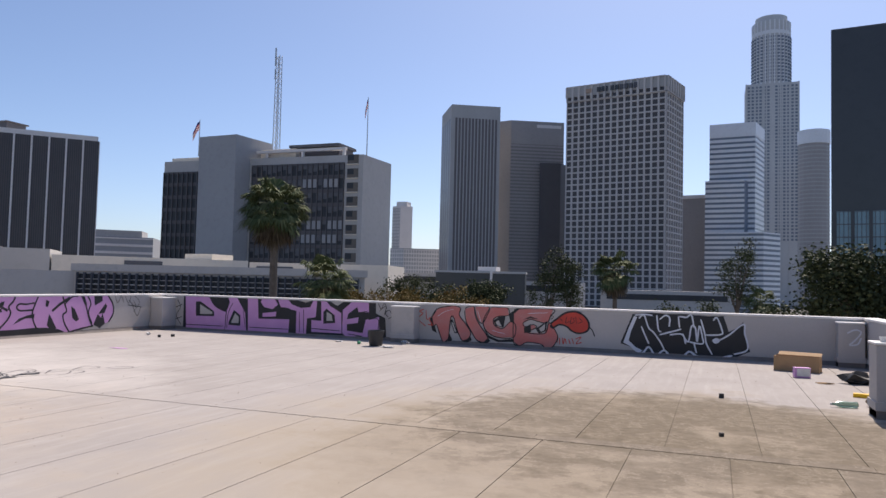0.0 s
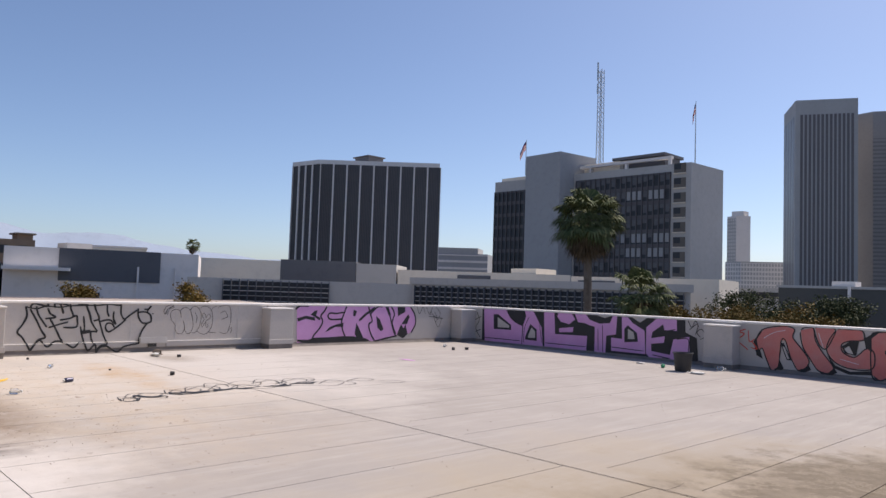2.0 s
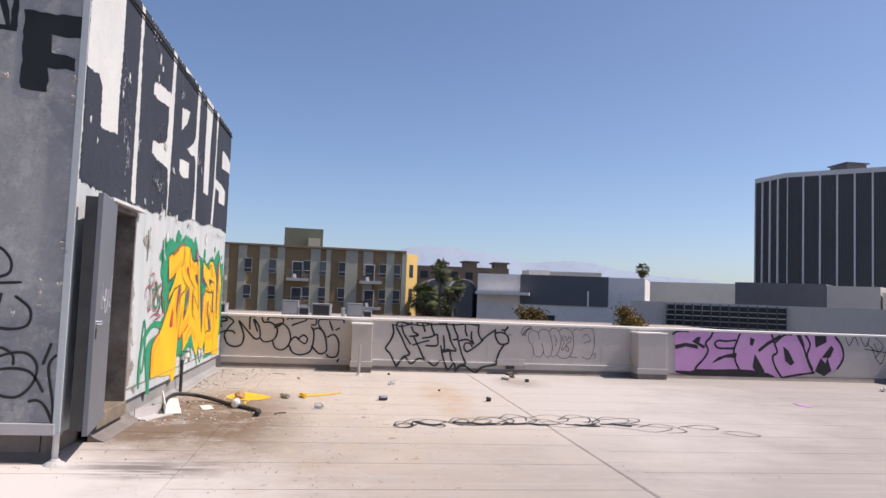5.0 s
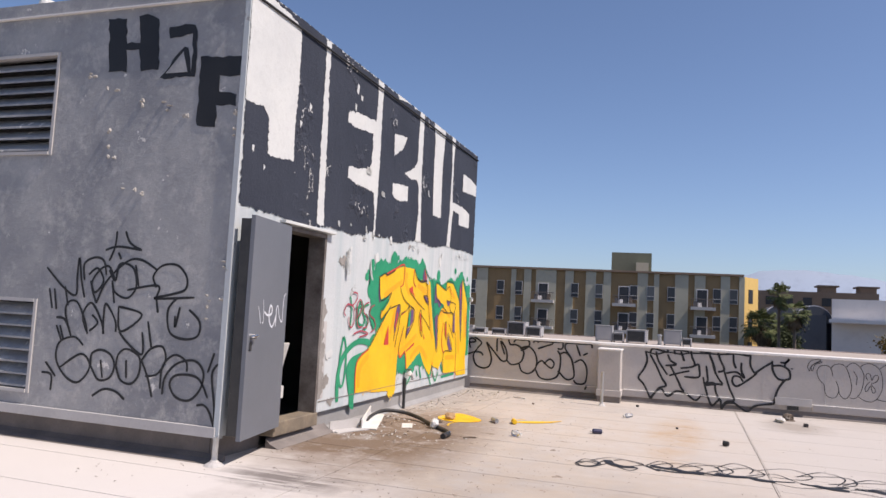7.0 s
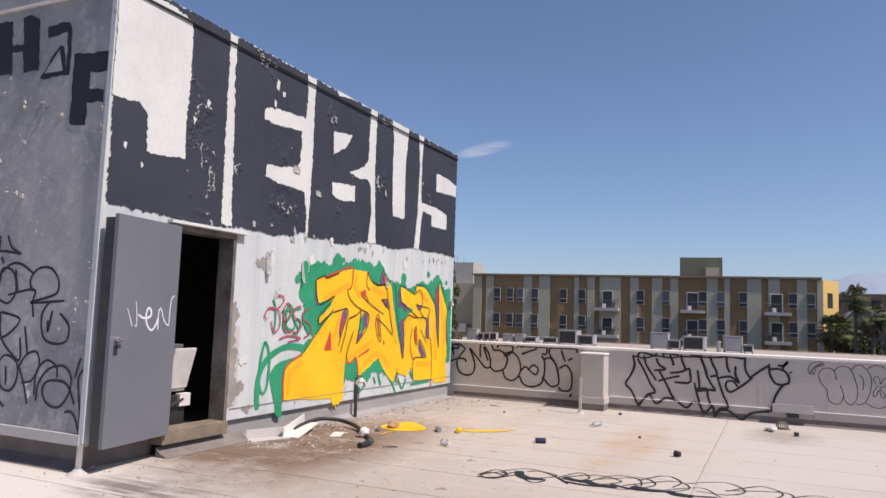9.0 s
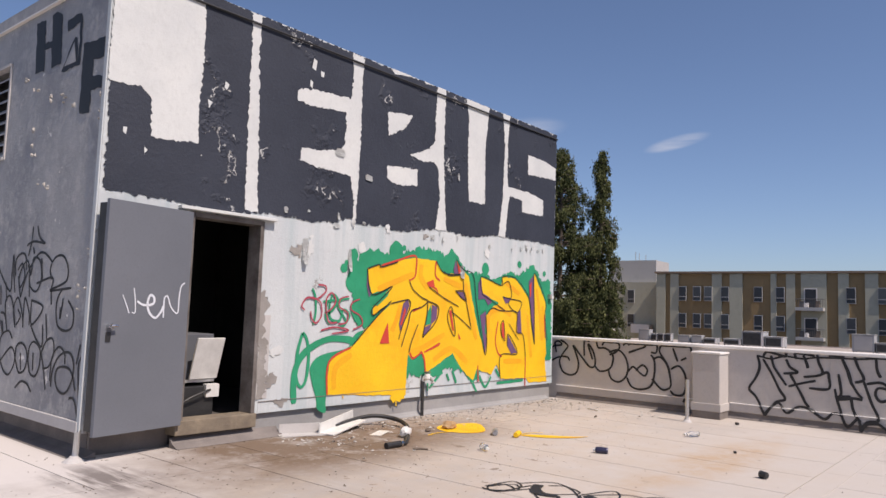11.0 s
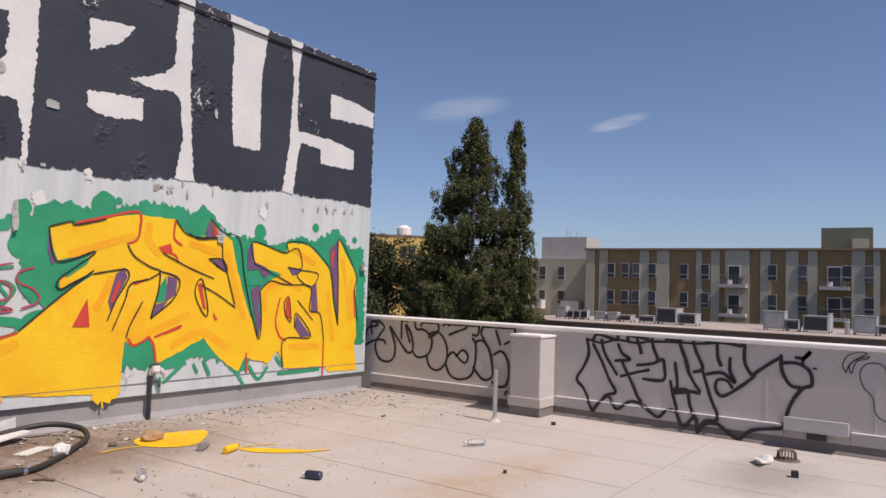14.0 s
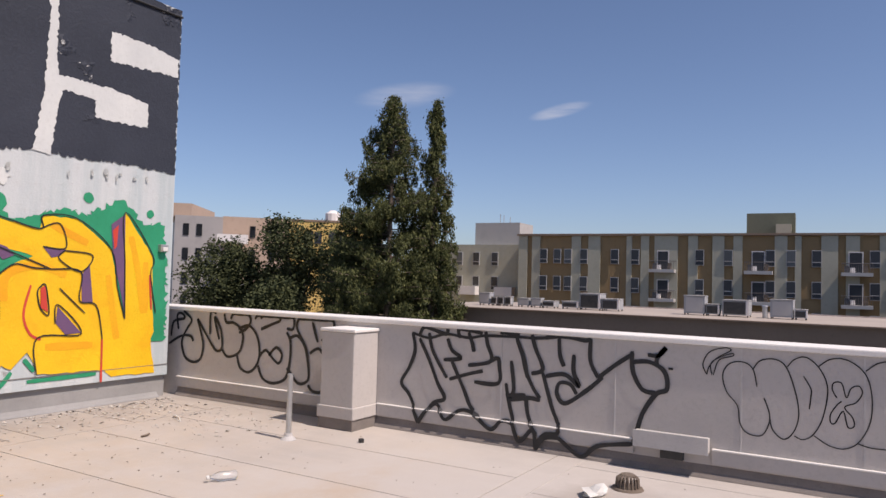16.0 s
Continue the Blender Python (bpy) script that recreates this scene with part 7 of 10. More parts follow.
yellow_piece = mural(wall_penthouse_front, 'graffiti_piece', 'large yellow wildstyle lettering on a green cloud')
fill(yellow_piece, 'F', 'green_cloud', 1, M_GREEN, [(-11.82, 1.42), (-11.84, 1.71), (-11.78, 1.94), (-11.89, 2.07), (-12.04, 2.19), (-12.24, 2.24), (-12.41, 2.2), (-12.57, 2.27), (-12.75, 2.25), (-13.12, 2.34), (-13.52, 2.33), (-13.67, 2.27), (-13.8, 2.38), (-14.05, 2.18), (-14.23, 2.08), (-14.64, 2.05), (-14.95, 2.02), (-15.27, 2.12), (-15.65, 2.12), (-16.02, 2.29), (-16.34, 2.07), (-16.57, 2.06), (-16.66, 1.55), (-16.69, 0.8), (-16.62, 0.43), (-16.5, 0.3), (-16.05, 0.46), (-15.49, 0.49), (-15.09, 0.59), (-14.71, 0.68), (-14.44, 0.38), (-14.15, 0.55), (-13.82, 0.62), (-13.62, 0.57), (-13.42, 0.52), (-13.13, 0.56), (-12.89, 0.6), (-12.57, 0.82), (-12.14, 1.16), (-11.94, 1.26)], jag=0.035, smooth=1)
fill(yellow_piece, 'F', 'green_cloud', 1, M_GREEN, [(-11.19, 0.68), (-11.23, 0.81), (-11.38, 0.89), (-11.77, 0.96), (-11.84, 1.07), (-11.95, 1.16), (-12.1, 1.16), (-11.92, 0.91), (-11.53, 0.67), (-11.46, 0.36), (-11.46, 0.19), (-11.33, 0.24), (-11.3, 0.37)], jag=0, smooth=1)
line(yellow_piece, 'F', 'green_loop', 1, M_GREEN, 0.09, [(-10.97, 0.33), (-10.95, 0.57), (-10.99, 0.78), (-11.14, 0.95), (-11.44, 1.07), (-11.76, 1.07), (-11.88, 1.03)])
line(yellow_piece, 'F', 'green_loop', 1, M_GREEN, 0.05, [(-11.05, 1.15), (-10.99, 0.93), (-10.98, 0.66), (-11.05, 0.52), (-11.13, 0.59), (-11.16, 0.86), (-11.12, 1.07), (-11.05, 1.15)])
dot(yellow_piece, 'F', 'green_dot', 1, M_GREEN, -12.6, 2.26, 0.13)
dot(yellow_piece, 'F', 'green_dot', 1, M_GREEN, -11.82, 2.14, 0.08)
dot(yellow_piece, 'F', 'green_dot', 1, M_GREEN, -11.83, 1.98, 0.1)
dot(yellow_piece, 'F', 'green_dot', 1, M_GREEN, -11.66, 1.96, 0.06)
dot(yellow_piece, 'F', 'green_dot', 1, M_GREEN, -11.84, 1.8, 0.14)
dot(yellow_piece, 'F', 'green_dot', 1, M_GREEN, -14.66, 2.15, 0.1)
dot(yellow_piece, 'F', 'green_dot', 1, M_GREEN, -15.62, 2.29, 0.06)
dot(yellow_piece, 'F', 'green_dot', 1, M_GREEN, -16.41, 2.18, 0.05)
dot(yellow_piece, 'F', 'green_dot', 1, M_GREEN, -11.7, 2.03, 0.035)
dot(yellow_piece, 'F', 'green_dot', 1, M_GREEN, -12.76, 2.31, 0.04)
fill(yellow_piece, 'F', 'letter_fill', 2, M_YELLOW, [(-11.46, 0.4), (-11.48, 0.81), (-11.84, 0.98), (-12.23, 1.33), (-12.53, 1.54), (-12.29, 1.43), (-12.2, 1.38), (-12.19, 1.48), (-12.54, 1.77), (-12.16, 1.65), (-12.06, 1.98), (-12.27, 2.05), (-12.32, 2.02), (-12.63, 2.12), (-12.98, 2.2), (-13.44, 2.18), (-13.63, 2.02), (-14.06, 2.03), (-13.97, 2.17), (-14.23, 2), (-14.33, 1.65), (-14.47, 1.29), (-14.68, 0.86), (-14.8, 0.84), (-14.78, 0.52), (-14.51, 0.59), (-14.4, 0.42), (-14.14, 0.59), (-13.89, 0.85), (-13.61, 0.72), (-13.29, 0.59), (-13.2, 0.88), (-13, 0.78), (-12.91, 0.85), (-12.89, 0.3)], jag=0.008, smooth=0)
fill(yellow_piece, 'F', 'letter_fill', 2, M_YELLOW, [(-14.54, 2.02), (-15.09, 1.91), (-15.12, 2.05), (-15.49, 2.05), (-15.91, 1.74), (-16.06, 1.16), (-16.12, 0.95), (-16.07, 2.17), (-16.46, 1.69), (-16.49, 1.01), (-16.53, 0.79), (-16.48, 0.71), (-16.55, 0.3), (-15.98, 0.31), (-15.89, 0.39), (-15.15, 0.41), (-15.11, 0.51), (-15.02, 0.65), (-14.88, 0.48), (-14.66, 0.62), (-14.7, 0.79), (-14.73, 1.17), (-14.69, 1.42), (-14.85, 1.54), (-15.04, 1.63), (-14.59, 1.75)], jag=0.008, smooth=0)
fill(yellow_piece, 'F', 'letter_fill', 3, M_YELLOW, [(-12.6, 0.34), (-12.88, 0.34), (-12.87, 0.26), (-12.8, 0.25), (-12.79, 0.21), (-12.7, 0.24), (-12.66, 0.22), (-12.59, 0.28)], jag=0.01, smooth=0)
line(yellow_piece, 'F', 'shade_band', 3, M_ORANGE, 0.09, [(-12.97, 0.88), (-13.25, 0.96), (-13.69, 1.13)])
line(yellow_piece, 'F', 'shade_band', 3, M_ORANGE, 0.09, [(-13.45, 0.76), (-13.86, 0.92), (-14.25, 0.7)])
line(yellow_piece, 'F', 'shade_band', 3, M_ORANGE, 0.09, [(-12.57, 1.17), (-12.67, 1.37), (-12.72, 1.53)])
line(yellow_piece, 'F', 'shade_band', 3, M_ORANGE, 0.09, [(-12.27, 1.72), (-12.6, 1.84), (-12.97, 1.97)])
line(yellow_piece, 'F', 'shade_band', 3, M_ORANGE, 0.09, [(-13.13, 2.11), (-13.12, 1.93), (-13.27, 1.77)])
line(yellow_piece, 'F', 'shade_band', 3, M_ORANGE, 0.09, [(-11.58, 0.46), (-11.59, 0.72), (-11.85, 0.88)])
line(yellow_piece, 'F', 'shade_band', 3, M_ORANGE, 0.09, [(-13.63, 1.94), (-13.91, 1.87), (-14.03, 1.85)])
line(yellow_piece, 'F', 'shade_band', 3, M_ORANGE, 0.09, [(-14.15, 1.89), (-14.27, 1.54), (-14.46, 1.05)])
line(yellow_piece, 'F', 'shade_band', 3, M_ORANGE, 0.09, [(-14.77, 1.17), (-14.79, 1.43), (-15.08, 1.53), (-15.4, 1.44)])
line(yellow_piece, 'F', 'shade_band', 3, M_ORANGE, 0.09, [(-15.21, 1.97), (-15.37, 1.9), (-15.63, 1.79)])
line(yellow_piece, 'F', 'shade_band', 3, M_ORANGE, 0.09, [(-16.16, 1.9), (-16.28, 1.46), (-16.36, 1.01)])
line(yellow_piece, 'F', 'shade_band', 3, M_ORANGE, 0.09, [(-15.21, 0.69), (-15.74, 0.68)])
line(yellow_piece, 'F', 'shade_band', 3, M_ORANGE, 0.09, [(-15.89, 1.45), (-15.97, 1.02), (-16.03, 0.73)])
line(yellow_piece, 'F', 'shade_band', 3, M_ORANGE, 0.09, [(-16.37, 1.61), (-16.39, 1.01)])
fill(yellow_piece, 'F', 'purple_inset', 4, M_PURPLE, [(-12.7, 1.27), (-12.77, 1.55), (-12.86, 1.61), (-12.9, 1.52), (-12.79, 1.3), (-12.73, 1.17)], jag=0, smooth=0)
fill(yellow_piece, 'F', 'purple_inset', 4, M_PURPLE, [(-13.36, 1.28), (-13.38, 1.55), (-13.5, 1.52), (-13.49, 1.35), (-13.39, 1.28)], jag=0, smooth=0)
fill(yellow_piece, 'F', 'purple_inset', 4, M_PURPLE, [(-13.2, 1.11), (-13.24, 1.23), (-13.39, 1.28), (-13.32, 1.17)], jag=0, smooth=0)
fill(yellow_piece, 'F', 'purple_inset', 4, M_PURPLE, [(-12.06, 1.96), (-12.14, 1.64), (-12.11, 1.61), (-12.06, 1.76)], jag=0, smooth=0)
fill(yellow_piece, 'F', 'purple_inset', 4, M_PURPLE, [(-14.47, 1.92), (-14.54, 2), (-14.58, 1.77), (-14.77, 1.71), (-14.85, 1.63), (-14.74, 1.58), (-14.65, 1.68), (-14.48, 1.66)], jag=0, smooth=0)
fill(yellow_piece, 'F', 'purple_inset', 4, M_PURPLE, [(-14.54, 1.42), (-14.69, 1.49), (-14.68, 1.17), (-14.73, 1.06), (-14.7, 0.82), (-14.62, 1.11)], jag=0, smooth=0)
fill(yellow_piece, 'F', 'purple_inset', 4, M_PURPLE, [(-15.14, 1.72), (-15.38, 1.71), (-15.32, 1.64), (-15.23, 1.62)], jag=0, smooth=0)
fill(yellow_piece, 'F', 'purple_inset', 4, M_PURPLE, [(-15.57, 1.44), (-15.66, 1.57), (-15.72, 1.13), (-15.59, 1.15)], jag=0, smooth=0)
fill(yellow_piece, 'F', 'purple_inset', 4, M_PURPLE, [(-15.32, 1.11), (-15.6, 0.82), (-15.42, 0.81), (-15.31, 0.93)], jag=0, smooth=0)
fill(yellow_piece, 'F', 'purple_inset', 4, M_PURPLE, [(-15.9, 2.02), (-16.07, 2.15), (-16.12, 1), (-16.04, 1.31), (-15.94, 1.67)], jag=0, smooth=0)
fill(yellow_piece, 'F', 'purple_inset', 4, M_PURPLE, [(-13.93, 1.76), (-14.1, 1.76), (-14.15, 1.64), (-14.03, 1.67)], jag=0, smooth=0)
fill(yellow_piece, 'F', 'purple_inset', 4, M_PURPLE, [(-13.84, 2.09), (-13.89, 2.23), (-13.96, 2.03), (-13.87, 2)], jag=0, smooth=0)
fill(yellow_piece, 'F', 'green_inset', 4, M_GREEN, [(-13.24, 1.25), (-13.3, 1.46), (-13.36, 1.55), (-13.38, 1.28)], jag=0, smooth=0)
fill(yellow_piece, 'F', 'green_inset', 4, M_GREEN, [(-12.2, 1.52), (-12.5, 1.73), (-12.46, 1.64), (-12.27, 1.5)], jag=0, smooth=0)
fill(yellow_piece, 'F', 'green_inset', 4, M_GREEN, [(-14.53, 1.6), (-14.78, 1.57), (-14.68, 1.49), (-14.51, 1.46)], jag=0, smooth=0)
fill(yellow_piece, 'F', 'red_inset', 5, M_RED, [(-12.34, 1.01), (-12.48, 1.29), (-12.52, 1.01)], jag=0, smooth=0)
fill(yellow_piece, 'F', 'red_inset', 5, M_RED, [(-13.24, 1.86), (-13.39, 1.91), (-13.42, 1.82), (-13.31, 1.79)], jag=0, smooth=0)
fill(yellow_piece, 'F', 'red_inset', 5, M_RED, [(-12.72, 1.25), (-12.8, 1.5), (-12.83, 1.45), (-12.76, 1.26)], jag=0, smooth=0)
fill(yellow_piece, 'F', 'red_inset', 5, M_RED, [(-15.13, 1.3), (-15.18, 1.33), (-15.22, 1.05), (-15.14, 1.1)], jag=0, smooth=0)
fill(yellow_piece, 'F', 'red_inset', 5, M_RED, [(-13.77, 1.47), (-13.82, 1.49), (-13.9, 1.18), (-13.86, 1.19)], jag=0, smooth=0)
fill(yellow_piece, 'F', 'red_inset', 5, M_RED, [(-13.91, 2.23), (-14.04, 2.04), (-13.97, 2.02)], jag=0, smooth=0)
fill(yellow_piece, 'F', 'red_inset', 5, M_RED, [(-14, 1.15), (-14.07, 1.06), (-14.02, 1.05)], jag=0, smooth=0)
fill(yellow_piece, 'F', 'red_inset', 5, M_RED, [(-15.92, 1.95), (-15.99, 2.02), (-15.98, 1.78), (-15.95, 1.74)], jag=0, smooth=0)
line(yellow_piece, 'F', 'red_outline', 4, M_RED, 0.03, [(-11.47, 0.4), (-11.48, 0.8), (-11.84, 0.97)])
line(yellow_piece, 'F', 'red_outline', 4, M_RED, 0.03, [(-12.32, 2.04), (-12.63, 2.13), (-12.98, 2.22), (-13.01, 2.03), (-12.98, 1.92), (-12.87, 1.87)])
line(yellow_piece, 'F', 'red_outline', 4, M_RED, 0.03, [(-13.44, 2.18), (-13.43, 1.98), (-13.54, 1.9)])
line(yellow_piece, 'F', 'red_outline', 4, M_RED, 0.03, [(-13.29, 0.59), (-13.25, 0.79), (-13.18, 0.89)])
line(yellow_piece, 'F', 'red_outline', 4, M_RED, 0.03, [(-12.94, 0.88), (-13.02, 0.8), (-13.2, 0.89)])
line(yellow_piece, 'F', 'red_outline', 4, M_RED, 0.03, [(-13.25, 0.88), (-13.59, 1)])
line(yellow_piece, 'F', 'red_outline', 4, M_RED, 0.03, [(-12.98, 1.45), (-13.13, 1.51)])
line(yellow_piece, 'F', 'red_outline', 4, M_RED, 0.028, [(-15.85, 0.74), (-15.86, 0.26)])
line(yellow_piece, 'F', 'red_outline', 4, M_RED, 0.028, [(-15.03, 1.33), (-14.97, 1.04), (-15.04, 0.84), (-15.16, 0.77)])
line(yellow_piece, 'F', 'red_outline', 4, M_RED, 0.028, [(-14.52, 0.65), (-14.54, 0.4)])
line(yellow_piece, 'F', 'red_outline', 4, M_RED, 0.028, [(-13.36, 0.91), (-13.57, 0.98)])
line(yellow_piece, 'F', 'red_outline', 4, M_RED, 0.028, [(-13.3, 1.83), (-13.46, 1.78), (-13.49, 1.7)])
line(yellow_piece, 'F', 'red_outline', 4, M_RED, 0.028, [(-16.43, 1.46), (-16.47, 1.05)])
line(yellow_piece, 'F', 'black_outline', 6, M_BLACK, 0.018, [(-11.84, 0.98), (-12.23, 1.33), (-12.53, 1.58)])
line(yellow_piece, 'F', 'black_outline', 6, M_BLACK, 0.018, [(-12.06, 1.98), (-12.16, 1.65), (-12.54, 1.77), (-12.19, 1.48), (-12.2, 1.38), (-12.33, 1.45), (-12.51, 1.55)])
line(yellow_piece, 'F', 'black_outline', 6, M_BLACK, 0.018, [(-12.06, 1.98), (-12.27, 2.05), (-12.32, 2.02), (-12.63, 2.11)])
line(yellow_piece, 'F', 'black_outline', 6, M_BLACK, 0.018, [(-12.88, 1.86), (-12.97, 1.74), (-13.16, 1.64), (-13.28, 1.6), (-13.15, 1.51), (-12.94, 1.45), (-12.88, 1.27), (-12.76, 0.96)])
line(yellow_piece, 'F', 'black_outline', 6, M_BLACK, 0.018, [(-12.52, 1.54), (-12.77, 1.59), (-12.88, 1.6), (-12.91, 1.51), (-12.78, 1.27), (-12.7, 1.06)])
line(yellow_piece, 'F', 'black_outline', 6, M_BLACK, 0.018, [(-13.44, 2.18), (-13.63, 2.02), (-14.06, 2.03)])
line(yellow_piece, 'F', 'black_outline', 6, M_BLACK, 0.018, [(-13.28, 1.6), (-13.52, 1.52), (-13.47, 1.31), (-13.24, 1.12), (-13.2, 1.11), (-13.27, 1.39), (-13.28, 1.6)])
line(yellow_piece, 'F', 'black_outline', 6, M_BLACK, 0.018, [(-13.09, 1.27), (-12.96, 1.02), (-12.92, 0.88)])
line(yellow_piece, 'F', 'black_outline', 6, M_BLACK, 0.016, [(-13.3, 1.8), (-13.63, 1.66), (-13.99, 1.54)])
line(yellow_piece, 'F', 'black_outline', 6, M_BLACK, 0.016, [(-13.61, 2.05), (-13.76, 1.99), (-14.05, 2), (-14.1, 1.77), (-14.17, 1.62), (-14.22, 1.48), (-14.31, 1.23)])
line(yellow_piece, 'F', 'black_outline', 6, M_BLACK, 0.016, [(-13.9, 1.77), (-14.1, 1.77), (-14.16, 1.63), (-13.9, 1.77)])
line(yellow_piece, 'F', 'black_outline', 6, M_BLACK, 0.016, [(-13.82, 1.46), (-14.06, 1.35), (-14.32, 1.2)])
line(yellow_piece, 'F', 'black_outline', 6, M_BLACK, 0.016, [(-13.76, 1.5), (-13.83, 1.52), (-13.91, 1.26), (-13.92, 1.11), (-13.85, 1.15), (-13.74, 1.35), (-13.76, 1.5)])
line(yellow_piece, 'F', 'black_outline', 6, M_BLACK, 0.016, [(-13.9, 2.25), (-14.08, 2.1), (-14.33, 2.03), (-14.43, 1.6), (-14.56, 1.17), (-14.7, 0.81), (-14.73, 1.04), (-14.69, 1.42)])
line(yellow_piece, 'F', 'black_outline', 6, M_BLACK, 0.016, [(-14.59, 1.74), (-14.54, 2.02), (-15.09, 1.91), (-15.12, 2.05), (-15.49, 2.05), (-15.91, 1.74), (-16.01, 1.31), (-16.12, 0.95)])
line(yellow_piece, 'F', 'black_outline', 6, M_BLACK, 0.016, [(-16.12, 0.95), (-16.09, 1.6), (-16.07, 2.17), (-16.46, 1.69), (-16.44, 1.46), (-16.53, 1.01)])
line(yellow_piece, 'F', 'black_outline', 6, M_BLACK, 0.016, [(-14.57, 1.75), (-14.92, 1.62), (-15.23, 1.5)])
line(yellow_piece, 'F', 'black_outline', 6, M_BLACK, 0.016, [(-15.09, 1.91), (-15.3, 1.98), (-15.38, 1.73), (-15.13, 1.73)])
line(yellow_piece, 'F', 'black_outline', 6, M_BLACK, 0.016, [(-15.37, 1.7), (-15.69, 1.66), (-15.56, 1.48), (-15.31, 1.61), (-15.37, 1.7)])
line(yellow_piece, 'F', 'black_outline', 6, M_BLACK, 0.016, [(-14.69, 1.42), (-14.85, 1.54), (-15.04, 1.51), (-15.23, 1.5), (-15.56, 1.48), (-15.56, 1.17), (-15.76, 1.11), (-15.85, 0.74)])
line(yellow_piece, 'F', 'black_outline', 6, M_BLACK, 0.016, [(-15.33, 1.3), (-15.63, 1.03)])
line(yellow_piece, 'F', 'black_outline', 6, M_BLACK, 0.016, [(-15.13, 0.41), (-15.12, 0.79), (-15.6, 0.81), (-15.32, 1.13), (-15.3, 0.93)])
line(yellow_piece, 'F', 'black_outline', 6, M_BLACK, 0.016, [(-15.11, 1.3), (-15.18, 1.33), (-15.23, 1.03), (-15.14, 1.09), (-15.1, 1.24), (-15.11, 1.3)])
line(yellow_piece, 'F', 'green_run', 2, M_GREEN, 0.05, [(-13.62, 0.56), (-13.39, 0.37)])
line(yellow_piece, 'F', 'green_run', 2, M_GREEN, 0.05, [(-13.9, 0.6), (-14, 0.41)])
line(yellow_piece, 'F', 'green_run', 2, M_GREEN, 0.05, [(-14.37, 0.44), (-14.51, 0.25)])
line(yellow_piece, 'F', 'green_run', 2, M_GREEN, 0.05, [(-14.57, 0.49), (-14.73, 0.31), (-14.88, 0.46)])
line(yellow_piece, 'F', 'green_run', 2, M_GREEN, 0.05, [(-15.04, 0.35), (-15.8, 0.36)])
line(yellow_piece, 'F', 'green_run', 2, M_GREEN, 0.05, [(-15, 0.58), (-15.11, 0.45)])
line(yellow_piece, 'F', 'green_run', 2, M_GREEN, 0.04, [(-13.35, 0.44), (-13.35, 0.33)])
line(yellow_piece, 'F', 'green_run', 2, M_GREEN, 0.04, [(-13.77, 0.56), (-13.83, 0.45)])
line(yellow_piece, 'F', 'green_run', 2, M_GREEN, 0.04, [(-12.94, 0.6), (-12.91, 0.53)])
line(yellow_piece, 'F', 'yellow_drip', 3, M_YELLOW, 0.02, [(-12.7, 0.24), (-12.71, 0.17)])
line(yellow_piece, 'F', 'yellow_drip', 3, M_YELLOW, 0.02, [(-11.73, 0.38), (-11.74, 0.34)])
line(yellow_piece, 'F', 'red_tag', 4, M_CRIMSON, 0.022, [(-11.25, 1.73), (-11.36, 1.72), (-11.37, 1.65), (-11.24, 1.56), (-11.09, 1.57), (-11.01, 1.47), (-11.06, 1.42)])
line(yellow_piece, 'F', 'red_tag', 4, M_CRIMSON, 0.022, [(-11.07, 1.56), (-11.18, 1.57), (-11.3, 1.51), (-11.32, 1.36), (-11.24, 1.27), (-11.17, 1.32), (-11.15, 1.41)])
line(yellow_piece, 'F', 'red_tag', 4, M_CRIMSON, 0.022, [(-11.37, 1.39), (-11.48, 1.45), (-11.54, 1.55), (-11.47, 1.64), (-11.39, 1.56), (-11.4, 1.39), (-11.45, 1.28), (-11.58, 1.28)])
line(yellow_piece, 'F', 'red_tag', 4, M_CRIMSON, 0.022, [(-11.76, 1.61), (-11.62, 1.57), (-11.61, 1.47), (-11.75, 1.4), (-11.73, 1.28), (-11.6, 1.26)])
line(yellow_piece, 'F', 'red_tag', 4, M_CRIMSON, 0.022, [(-11.95, 1.58), (-11.82, 1.53), (-11.81, 1.44), (-11.96, 1.37), (-12.01, 1.26), (-11.85, 1.19)])
line(yellow_piece, 'F', 'red_tag', 4, M_CRIMSON, 0.022, [(-11.32, 1.18), (-11.54, 1.22), (-11.78, 1.18), (-11.5, 1.14)])
line(yellow_piece, 'F', 'green_shadow', 2, M_GREEN, 0.035, [(-11.42, 1.37), (-11.52, 1.45), (-11.58, 1.55), (-11.5, 1.62), (-11.45, 1.5), (-11.47, 1.33), (-11.62, 1.30), (-11.68, 1.44), (-11.79, 1.37), (-11.7, 1.24)])
line(yellow_piece, 'F', 'green_tag', 3, M_GREEN, 0.03, [(-11.16, 1.68), (-11.21, 1.59), (-11.23, 1.41), (-11.2, 1.25)])
line(yellow_piece, 'F', 'green_tag', 3, M_GREEN, 0.03, [(-11.41, 1.53), (-11.39, 1.35), (-11.46, 1.26)])
line(yellow_piece, 'F', 'green_tag', 3, M_GREEN, 0.03, [(-11.64, 1.56), (-11.59, 1.47), (-11.73, 1.29), (-11.62, 1.21)])
line(yellow_piece, 'F', 'green_tag', 3, M_GREEN, 0.03, [(-11.87, 1.52), (-11.82, 1.42), (-11.94, 1.26)])
line(yellow_piece, 'F', 'green_tag', 3, M_GREEN, 0.03, [(-11.34, 1.53), (-11.77, 1.58)])

